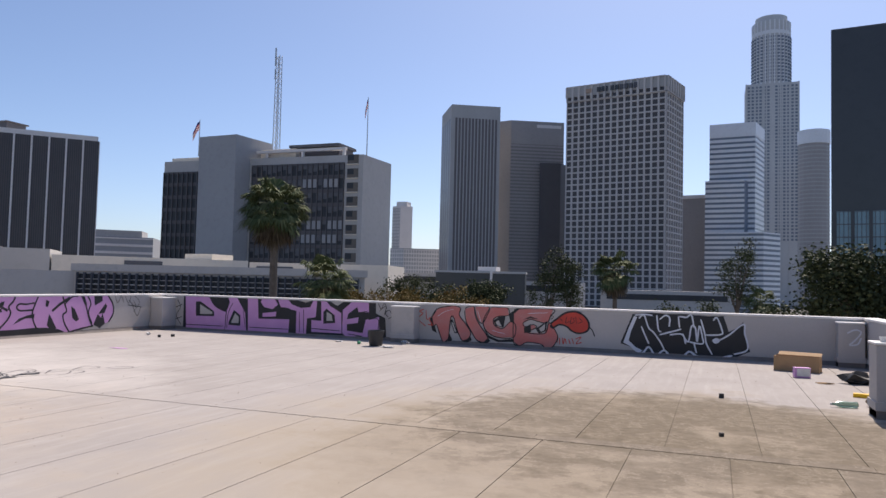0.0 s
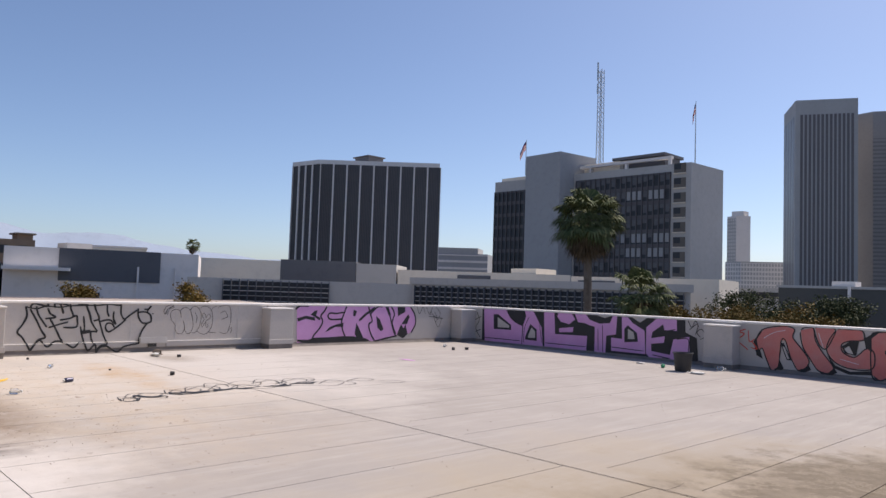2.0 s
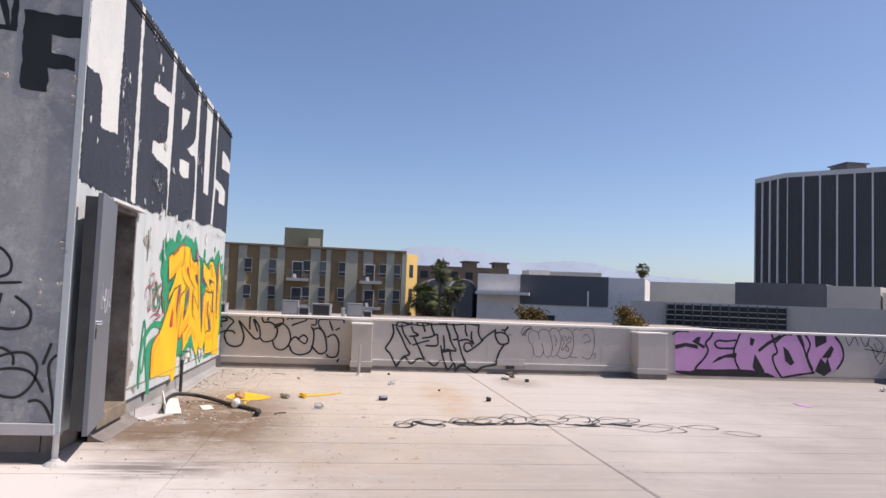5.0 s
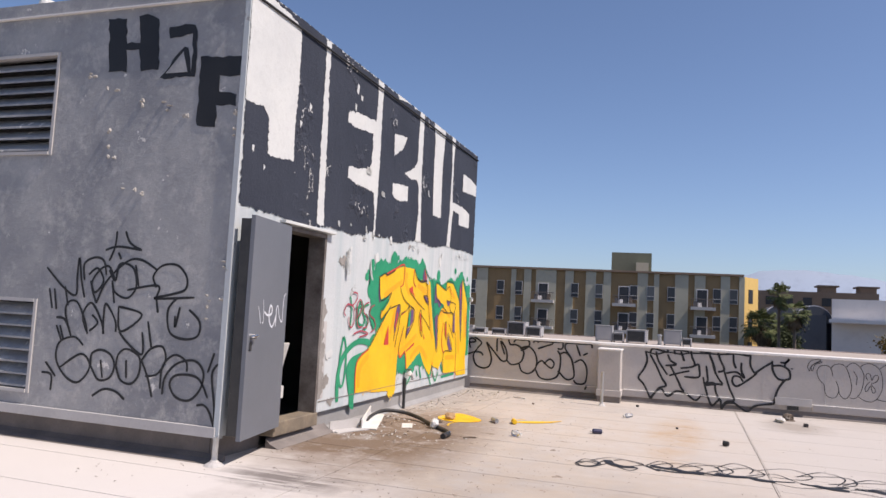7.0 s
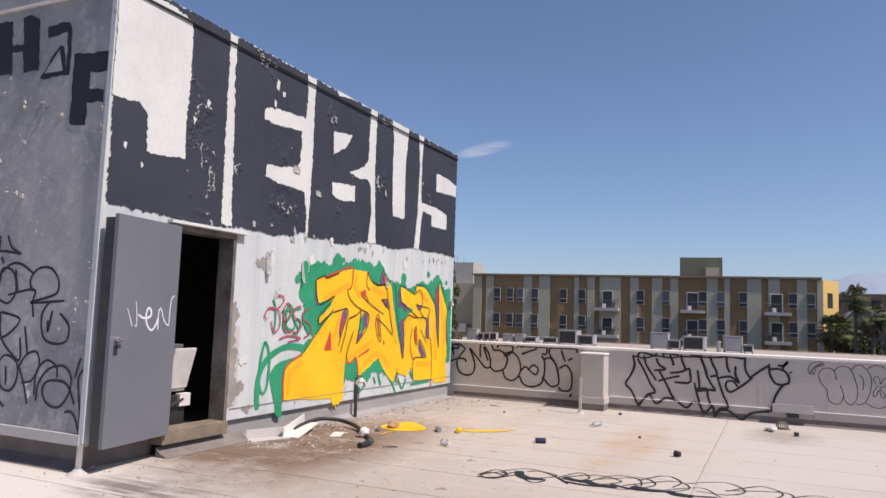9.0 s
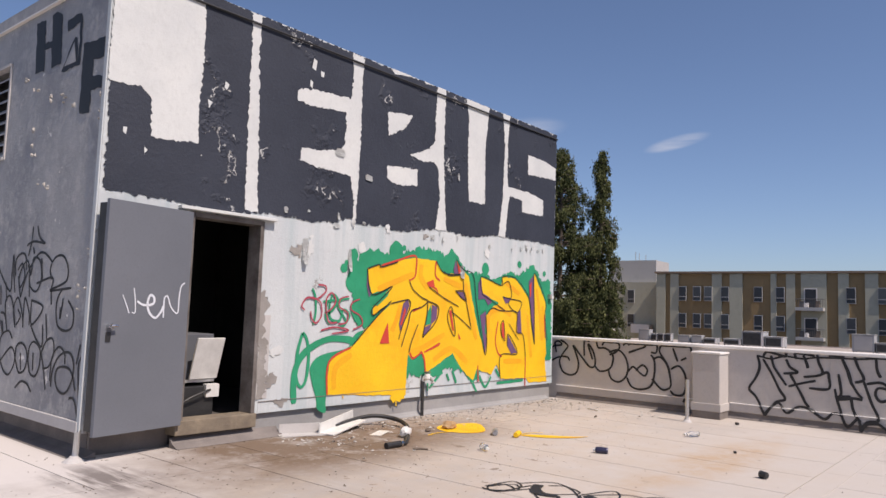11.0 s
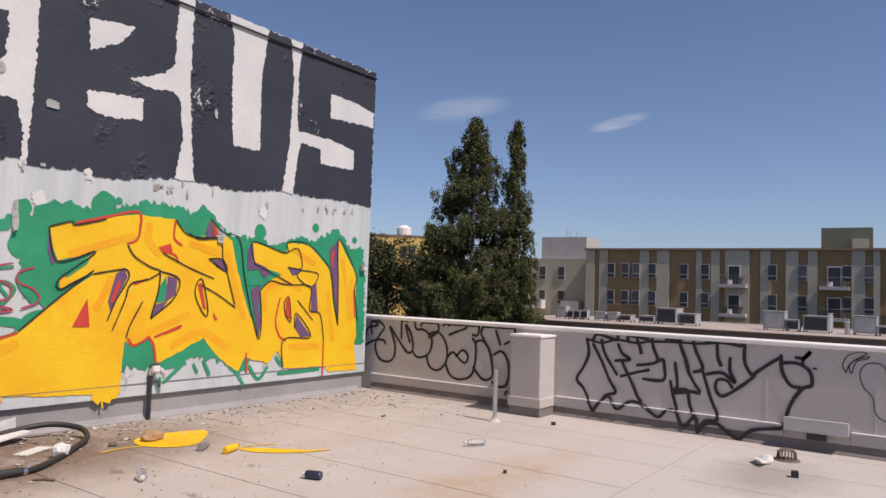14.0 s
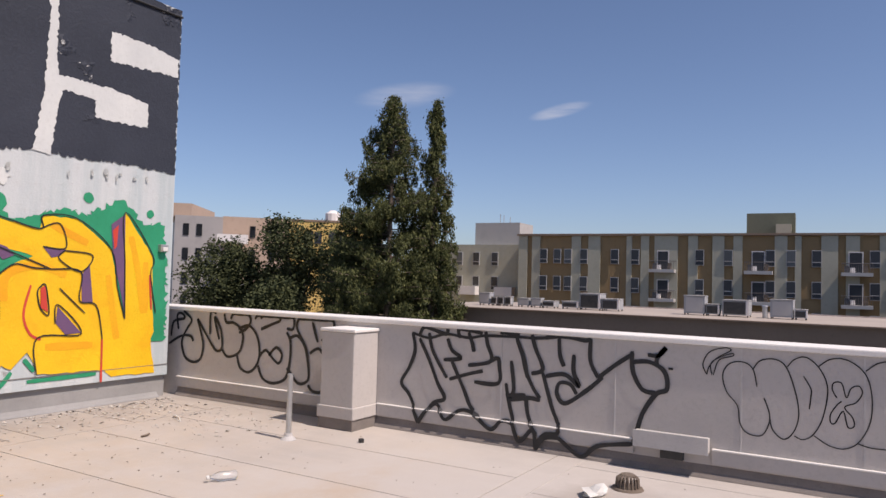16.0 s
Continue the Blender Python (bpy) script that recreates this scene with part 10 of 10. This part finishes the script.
fill(coral_letters, 'N', 'black_inset', 3, M_BLACK, [(-5.21, 0.74), (-5.02, 0.83), (-4.79, 0.76), (-5.02, 0.78)], jag=0, smooth=0)
fill(coral_letters, 'N', 'grey_inset', 4, M_PARAPET, [(-5.96, 0.64), (-5.87, 0.7), (-5.79, 0.54), (-5.9, 0.56)], jag=0, smooth=0)
fill(coral_letters, 'N', 'grey_inset', 4, M_PARAPET, [(-4.79, 0.52), (-4.63, 0.66), (-4.64, 0.5), (-4.74, 0.44)], jag=0, smooth=0)
fill(coral_letters, 'N', 'grey_inset', 4, M_PARAPET, [(-7.19, 0.6), (-7.14, 0.57), (-7.04, 0.33), (-7.09, 0.33)], jag=0, smooth=0)
line(coral_letters, 'N', 'white_sheen', 3, M_SPRAYW, 0.012, [(-7.59, 0.74), (-7.38, 0.87), (-7.13, 0.94)])
line(coral_letters, 'N', 'white_sheen', 3, M_SPRAYW, 0.012, [(-6.04, 0.42), (-5.69, 0.34)])
line(coral_letters, 'N', 'white_sheen', 3, M_SPRAYW, 0.012, [(-5.09, 0.9), (-4.57, 0.94)])
line(coral_letters, 'N', 'white_sheen', 3, M_SPRAYW, 0.012, [(-6.46, 0.93), (-6.36, 0.63)])
line(coral_letters, 'N', 'black_outline', 4, M_BLACK, 0.026, [(-7.75, 0.7), (-7.59, 0.94), (-7.14, 1.03), (-6.94, 0.97), (-6.97, 0.79), (-6.77, 0.54), (-6.64, 0.32), (-6.71, 0.17), (-6.87, 0.11), (-7.02, 0.38), (-7.13, 0.72), (-7.21, 0.72), (-7.24, 0.45), (-7.28, 0.14), (-7.41, 0.04), (-7.53, 0.28), (-7.62, 0.51), (-7.7, 0.47)], closed=True)
line(coral_letters, 'N', 'black_outline', 4, M_BLACK, 0.026, [(-6.81, 0.96), (-6.57, 1.03), (-6.52, 0.78), (-6.4, 0.56), (-6.16, 0.22), (-6.28, 0.1), (-6.47, 0.15), (-6.64, 0.4), (-6.77, 0.62)], closed=True)
line(coral_letters, 'N', 'black_outline', 4, M_BLACK, 0.026, [(-6.52, 1.03), (-6.14, 1.03), (-6.2, 0.79), (-6.32, 0.6), (-6.45, 0.7)], closed=True)
line(coral_letters, 'N', 'black_outline', 4, M_BLACK, 0.026, [(-6.08, 1.02), (-5.86, 1.03), (-5.63, 1.02), (-5.6, 0.84), (-5.86, 0.8), (-6.01, 0.72), (-5.98, 0.56), (-5.77, 0.48), (-5.55, 0.67), (-5.41, 0.58), (-5.46, 0.27), (-5.85, 0.24), (-6.13, 0.34), (-6.29, 0.55), (-6.25, 0.79)], closed=True)
line(coral_letters, 'N', 'black_outline', 4, M_BLACK, 0.026, [(-5.46, 0.88), (-5.32, 1.01), (-4.43, 1.03), (-4.5, 0.85), (-4.58, 0.68), (-4.79, 0.7), (-5.02, 0.75), (-5.21, 0.65), (-5.16, 0.56), (-4.94, 0.62), (-4.86, 0.55), (-5.09, 0.41), (-4.64, 0.41), (-4.54, 0.68), (-4.42, 0.57), (-4.3, 0.33), (-4.41, 0.1), (-4.6, -0.02), (-4.71, 0.12), (-5.08, 0.16), (-5.31, 0.06), (-5.46, 0.17)], closed=True)
fill(coral_letters, 'N', 'bubble_fill', 2, M_RED, [(-4.49, 0.65), (-4.32, 0.8), (-4.11, 0.95), (-3.85, 0.99), (-3.65, 0.9), (-3.52, 0.72), (-3.55, 0.53), (-3.75, 0.45), (-3.94, 0.5), (-4.08, 0.61), (-4.27, 0.65), (-4.43, 0.56)], jag=0, smooth=1)
line(coral_letters, 'N', 'bubble_outline', 3, M_BLACK, 0.05, [(-4.49, 0.65), (-4.32, 0.8), (-4.11, 0.95), (-3.85, 0.99), (-3.65, 0.9), (-3.52, 0.72), (-3.55, 0.53), (-3.75, 0.45), (-3.94, 0.5), (-4.08, 0.61), (-4.27, 0.65), (-4.43, 0.56)], closed=True)
line(coral_letters, 'N', 'bubble_tail', 3, M_BLACK, 0.03, [(-3.52, 0.63), (-3.43, 0.54), (-3.37, 0.39)])
line(coral_letters, 'N', 'small_tag', 4, M_BLACK, 0.018, [(-4.25, 0.81), (-4.19, 0.74)])
line(coral_letters, 'N', 'small_tag', 4, M_BLACK, 0.018, [(-4.08, 0.86), (-4.1, 0.7), (-4, 0.75)])
line(coral_letters, 'N', 'small_tag', 4, M_BLACK, 0.018, [(-3.96, 0.85), (-3.98, 0.69), (-3.89, 0.74), (-3.91, 0.83)])
line(coral_letters, 'N', 'small_tag', 4, M_BLACK, 0.018, [(-3.85, 0.86), (-3.83, 0.69)])
line(coral_letters, 'N', 'small_tag', 4, M_BLACK, 0.018, [(-3.77, 0.84), (-3.69, 0.75), (-3.79, 0.7)])
line(coral_letters, 'N', 'small_tag', 4, M_BLACK, 0.018, [(-4.51, 0.88), (-4.42, 0.84), (-4.49, 0.77)])
line(coral_letters, 'N', 'red_tag', 1, M_RED, 0.025, [(-8, 0.91), (-8.14, 0.85), (-8.03, 0.8), (-8.17, 0.68)])
line(coral_letters, 'N', 'red_tag', 1, M_RED, 0.025, [(-7.94, 0.89), (-7.91, 0.64), (-7.8, 0.7)])
line(coral_letters, 'N', 'red_tag', 1, M_RED, 0.025, [(-7.86, 0.65), (-7.74, 0.49), (-7.88, 0.51)])
line(coral_letters, 'N', 'red_tag', 1, M_RED, 0.025, [(-8.14, 0.6), (-7.94, 0.45)])
line(coral_letters, 'N', 'red_tag', 1, M_RED, 0.025, [(-4.42, 0.23), (-4.33, 0.35), (-4.31, 0.19)])
line(coral_letters, 'N', 'red_tag', 1, M_RED, 0.025, [(-4.25, 0.31), (-4.25, 0.15)])
line(coral_letters, 'N', 'red_tag', 1, M_RED, 0.025, [(-4.18, 0.32), (-4.16, 0.16), (-4.12, 0.3), (-4.08, 0.17)])
line(coral_letters, 'N', 'red_tag', 1, M_RED, 0.025, [(-4.02, 0.29), (-3.98, 0.17)])
line(coral_letters, 'N', 'red_tag', 1, M_RED, 0.025, [(-3.94, 0.32), (-3.89, 0.18)])
line(coral_letters, 'N', 'red_tag', 1, M_RED, 0.025, [(-3.85, 0.3), (-3.71, 0.36), (-3.83, 0.19), (-3.69, 0.23)])

black_letters = mural(wall_north, 'black_lettering', 'black wildstyle lettering with white edges')
fill(black_letters, 'N', 'black_fill', 1, M_BLACK, [(-2.74, 0.26), (-2.59, 0.64), (-2.45, 0.98), (-2.18, 1.03), (-1.88, 1.03), (-1.64, 1.01), (-1.38, 1.03), (-1.12, 1.02), (-0.8, 1), (-0.36, 1.01), (-0.25, 0.64), (-0.08, 0.75), (0.07, 0.89), (0.14, 0.5), (0.22, 0.21), (-0.17, 0.03), (-0.67, -0.05), (-1.12, -0.01), (-1.44, -0.04), (-1.83, -0.01), (-2.06, 0.09), (-2.26, -0.03), (-2.48, 0.18)], jag=0.006, smooth=0)
fill(black_letters, 'N', 'white_edge', 2, M_SPRAYW, [(-2.67, 0.28), (-2.55, 0.62), (-2.42, 0.94), (-2.34, 0.92), (-2.48, 0.58), (-2.54, 0.34), (-2.37, 0.18), (-2.21, 0.11), (-2.31, 0.02), (-2.51, 0.2)], jag=0, smooth=0)
line(black_letters, 'N', 'white_stroke', 2, M_SPRAYW, 0.04, [(-2.24, 0.7), (-2.16, 0.5), (-2.06, 0.28)])
line(black_letters, 'N', 'white_stroke', 2, M_SPRAYW, 0.04, [(-2.3, 0.89), (-2.18, 0.97), (-2.07, 0.67), (-1.95, 0.56), (-1.77, 0.3), (-1.7, 0.14)])
line(black_letters, 'N', 'white_stroke', 2, M_SPRAYW, 0.04, [(-1.88, 0.98), (-1.84, 0.64), (-1.77, 0.58)])
line(black_letters, 'N', 'white_stroke', 2, M_SPRAYW, 0.04, [(-1.81, 0.88), (-1.68, 0.98), (-1.58, 0.92), (-1.59, 0.71)])
line(black_letters, 'N', 'white_stroke', 2, M_SPRAYW, 0.04, [(-1.81, 0.51), (-1.45, 0.62), (-1.31, 0.67)])
line(black_letters, 'N', 'white_stroke', 2, M_SPRAYW, 0.04, [(-1.57, 0.52), (-1.29, 0.54), (-1.21, 0.32)])
line(black_letters, 'N', 'white_stroke', 2, M_SPRAYW, 0.04, [(-1.38, 0.97), (-1.35, 0.7)])
line(black_letters, 'N', 'white_stroke', 2, M_SPRAYW, 0.04, [(-1.28, 0.56), (-1.15, 0.37), (-1.08, 0.74), (-0.99, 0.71), (-0.95, 0.38), (-0.9, 0.76), (-0.83, 0.49), (-0.83, 0.34), (-1.12, 0.37)])
line(black_letters, 'N', 'white_stroke', 2, M_SPRAYW, 0.04, [(-1.02, 0.35), (-0.96, 0.11)])
line(black_letters, 'N', 'white_stroke', 2, M_SPRAYW, 0.04, [(-1.19, 0.95), (-1.08, 1.01), (-1.02, 0.71)])
line(black_letters, 'N', 'white_stroke', 2, M_SPRAYW, 0.04, [(-0.87, 0.92), (-0.78, 0.59), (-0.74, 0.35), (-0.61, 0.1)])
line(black_letters, 'N', 'white_stroke', 2, M_SPRAYW, 0.04, [(-0.78, 0.55), (-0.42, 0.58), (-0.4, 0.7), (-0.51, 0.97), (-0.59, 0.9)])
line(black_letters, 'N', 'white_stroke', 2, M_SPRAYW, 0.04, [(-0.46, 0.44), (-0.24, 0.58), (0.07, 0.84), (0.1, 0.63), (0.16, 0.26), (-0.14, 0.13)])
line(black_letters, 'N', 'white_stroke', 2, M_SPRAYW, 0.04, [(-2.4, 0.96), (-2.18, 0.99), (-1.98, 0.97)])
line(black_letters, 'N', 'white_stroke', 2, M_SPRAYW, 0.04, [(-1.36, 0.97), (-1.19, 0.95)])
line(black_letters, 'N', 'white_wave', 3, M_SPRAYW, 0.05, [(-2.48, 0.2), (-2.23, 0.04), (-2.06, 0.2), (-1.9, 0), (-1.7, 0.14), (-1.53, -0.02), (-1.27, 0.02), (-1.12, 0.14), (-0.93, 0.03), (-0.61, -0.01), (-0.17, 0.1)])
fill(black_letters, 'N', 'white_blob', 3, M_SPRAYW, [(-0.6, 0.45), (-0.52, 0.49), (-0.45, 0.46), (-0.46, 0.39), (-0.55, 0.36), (-0.6, 0.4)], jag=0, smooth=1)

faded_tag = mural(wall_north, 'faded_tag', 'faded white tag on the pilaster')
line(faded_tag, 'P', 'tag_stroke', 1, M_SPRAYW, 0.035, [(2.15, 0.75), (2.3, 0.83), (2.42, 0.78), (2.3, 0.6), (2.2, 0.5), (2.35, 0.52), (2.42, 0.66)])

floor_scrawl = mural(floor, 'floor_scrawl', 'long black looping scrawl on the deck')
line(floor_scrawl, 'Z', 'scrawl_stroke', 1, M_BLACK, 0.02, [(-10.57, 5), (-10.74, 5.07), (-10.65, 5.24), (-10.48, 5.17), (-10.51, 5.01)])
line(floor_scrawl, 'Z', 'scrawl_stroke', 1, M_BLACK, 0.02, [(-10.65, 5.23), (-10.88, 5.28), (-10.73, 5.46), (-10.71, 5.64), (-10.54, 5.56), (-10.78, 5.33)])
line(floor_scrawl, 'Z', 'scrawl_stroke', 1, M_BLACK, 0.017, [(-10.57, 5), (-10.88, 5.07), (-10.77, 5.23), (-10.57, 5.2), (-10.47, 5.05)])
line(floor_scrawl, 'Z', 'scrawl_stroke', 1, M_BLACK, 0.017, [(-10.85, 5.14), (-11.11, 5.33), (-11, 5.59), (-10.67, 5.87), (-10.89, 5.72)])
line(floor_scrawl, 'Z', 'scrawl_stroke', 1, M_BLACK, 0.017, [(-10.89, 5.72), (-11.23, 5.85), (-11.05, 5.99), (-10.83, 5.93)])
line(floor_scrawl, 'Z', 'scrawl_stroke', 1, M_BLACK, 0.017, [(-10.88, 6.01), (-11.31, 6.2), (-11.26, 6.43), (-10.99, 6.5)])
line(floor_scrawl, 'Z', 'scrawl_stroke', 1, M_BLACK, 0.017, [(-11.2, 6.43), (-11.59, 6.64), (-11.37, 6.82), (-11.09, 6.77)])
line(floor_scrawl, 'Z', 'scrawl_stroke', 1, M_BLACK, 0.017, [(-11.34, 6.87), (-11.6, 7.21), (-11.3, 7.4), (-11.04, 7.24), (-11.05, 6.98)])
line(floor_scrawl, 'Z', 'scrawl_stroke', 1, M_BLACK, 0.017, [(-11.21, 7.24), (-11.62, 7.53), (-11.38, 7.72), (-10.97, 7.58)])
line(floor_scrawl, 'Z', 'scrawl_stroke', 1, M_BLACK, 0.017, [(-11, 7.63), (-11.48, 7.98), (-11.26, 8.24), (-10.97, 8.01), (-10.96, 7.72)])
line(floor_scrawl, 'Z', 'scrawl_stroke', 1, M_BLACK, 0.017, [(-11.2, 8.23), (-11.18, 8.35)])
line(floor_scrawl, 'Z', 'scrawl_shade', 1, M_BLACK, 0.05, [(-10.89, 5.31), (-10.73, 5.46), (-10.71, 5.64)])
line(floor_scrawl, 'Z', 'scrawl_shade', 1, M_BLACK, 0.05, [(-10.75, 5.8), (-10.71, 6.03), (-10.75, 6.19)])
line(floor_scrawl, 'Z', 'scrawl_shade', 1, M_BLACK, 0.05, [(-10.89, 6.23), (-10.79, 6.46), (-10.83, 6.62)])
line(floor_scrawl, 'Z', 'scrawl_shade', 1, M_BLACK, 0.05, [(-10.89, 6.72), (-10.83, 6.98), (-10.89, 7.18)])
line(floor_scrawl, 'Z', 'scrawl_shade', 1, M_BLACK, 0.05, [(-10.87, 7.23), (-10.81, 7.47), (-10.93, 7.67)])
line(floor_scrawl, 'Z', 'scrawl_shade', 1, M_BLACK, 0.05, [(-10.9, 7.72), (-10.87, 7.99), (-10.91, 8.22)])
line(floor_scrawl, 'Z', 'scrawl_stroke', 1, M_BLACK, 0.017, [(-10.98, 5.37), (-11.07, 5.49), (-10.93, 5.69), (-10.66, 5.44), (-10.82, 5.35)])
line(floor_scrawl, 'Z', 'scrawl_stroke', 1, M_BLACK, 0.017, [(-10.65, 5.27), (-10.86, 5.36)])
line(floor_scrawl, 'Z', 'scrawl_stroke', 1, M_BLACK, 0.017, [(-10.93, 5.76), (-11.21, 6.03), (-11.06, 6.3), (-10.8, 6.1), (-10.86, 5.82)])
line(floor_scrawl, 'Z', 'scrawl_stroke', 1, M_BLACK, 0.017, [(-11.04, 6.08), (-11.34, 6.44), (-11.09, 6.61), (-10.74, 6.38), (-10.8, 6.1)])
line(floor_scrawl, 'Z', 'scrawl_stroke', 1, M_BLACK, 0.017, [(-10.9, 6.34), (-11.37, 6.75), (-11.12, 6.92), (-10.85, 6.7), (-10.99, 6.43)])
line(floor_scrawl, 'Z', 'scrawl_stroke', 1, M_BLACK, 0.017, [(-10.93, 6.72), (-11.21, 7.02), (-10.89, 7.23), (-10.83, 7.51), (-10.64, 7.15), (-10.86, 6.85)])
line(floor_scrawl, 'Z', 'scrawl_stroke', 1, M_BLACK, 0.017, [(-11.23, 7.22), (-11.46, 7.74), (-11.1, 7.77), (-10.82, 7.44)])
line(floor_scrawl, 'Z', 'scrawl_stroke', 1, M_BLACK, 0.017, [(-10.99, 7.5), (-11.29, 7.92), (-11.42, 8.37), (-11.15, 8.34), (-10.86, 7.91)])
line(floor_scrawl, 'Z', 'scrawl_stroke', 1, M_BLACK, 0.017, [(-10.84, 7.67), (-11.04, 8.05), (-10.81, 8.35), (-10.67, 8.59), (-10.41, 8.24), (-10.62, 7.96), (-10.76, 7.64)])
line(floor_scrawl, 'Z', 'scrawl_stroke', 1, M_BLACK, 0.017, [(-10.72, 8.15), (-10.99, 8.51), (-10.76, 8.67), (-10.44, 8.67), (-10.35, 8.36)])
line(floor_scrawl, 'Z', 'scrawl_stroke', 1, M_BLACK, 0.017, [(-10.76, 8.71), (-10.96, 9.13), (-10.72, 9.25), (-10.62, 9.03), (-10.85, 8.79)])
line(floor_scrawl, 'Z', 'scrawl_stroke', 1, M_BLACK, 0.017, [(-10.48, 9.16), (-10.5, 9.42), (-10.24, 9.54), (-10.19, 9.32), (-10.4, 9.14)])
line(floor_scrawl, 'Z', 'scrawl_stroke', 1, M_BLACK, 0.017, [(-10.56, 5.02), (-10.8, 5.14), (-10.65, 5.27), (-10.49, 5.12), (-10.56, 5.03)])
for heavy in (
[(-10.94, 5.3), (-10.76, 5.37), (-10.68, 5.46), (-10.72, 5.61)],
    [(-10.91, 5.77), (-10.85, 5.92), (-10.91, 6.04)],
    [(-10.85, 6.02), (-10.77, 6.15), (-10.8, 6.31)],
    [(-10.9, 6.43), (-10.83, 6.57), (-10.88, 6.73)],
    [(-10.9, 6.75), (-10.8, 6.85), (-10.81, 6.99)],
    [(-10.85, 7.34), (-10.77, 7.5), (-10.76, 7.65)],
    [(-10.97, 7.88), (-10.85, 7.97), (-10.78, 8.09)],
):
    line(floor_scrawl, 'Z', 'heavy_stroke', 2, M_BLACK, 0.10, heavy)

yellow_spill = mural(floor, 'paint_spill', 'spilt yellow paint with a dried run')
fill(yellow_spill, 'Z', 'spill', 1, M_YELLOW, [(-12.54, 2.81), (-12.76, 2.7), (-12.99, 2.74), (-13.26, 2.85), (-13.16, 3.06), (-12.82, 3.34), (-12.57, 3.27), (-12.45, 3.04)], jag=0, smooth=1)
fill(yellow_spill, 'Z', 'spill', 1, M_YELLOW, [(-12.96, 3.78), (-13.11, 3.86), (-13.25, 4.06), (-13.39, 4.26), (-13.54, 4.38), (-13.27, 4.28), (-13.01, 4.02)], jag=0, smooth=1)
line(yellow_spill, 'Z', 'spill_run', 1, M_YELLOW, 0.03, [(-13.01, 3.74), (-13.21, 3.77), (-13.33, 3.87)])
line(yellow_spill, 'Z', 'spill_run', 1, M_YELLOW, 0.03, [(-12.54, 3.12), (-12.29, 3.04), (-12.07, 3.07)])


# ---- roof sheets: membrane strips with tarred gaps, laid last ----
def sheet(x0, x1, y0, y1):
    bm = bmesh.new()
    add_box(bm, x0, x1, y0, y1, -0.0075, 0.0)
    part("membrane_sheet", bm, M_DECK, floor)


GAP = 0.009
for i in range(12):
    part("lap_strip", box(WX + 0.15 + i * 1.6, WX + 0.15 + i * 1.6 + 1.594, 6.97, 7.2, 0.0, 0.0035), M_DECK, floor)
XEDGES = [-16.9 + 0.9165 * i for i in range(22)]
for row, (y0, y1, shift) in enumerate(((SY, 3.0, 0.45), (3.0, 6.95, 0.0), (6.95, NY, 0.3))):
    xs = [WX] + [x + shift for x in XEDGES if WX + 0.2 < x + shift < EX - 0.2] + [EX]
    for x0, x1 in zip(xs, xs[1:]):
        sheet(x0 + GAP / 2, x1 - GAP / 2, y0 + GAP / 2, y1 - GAP / 2)
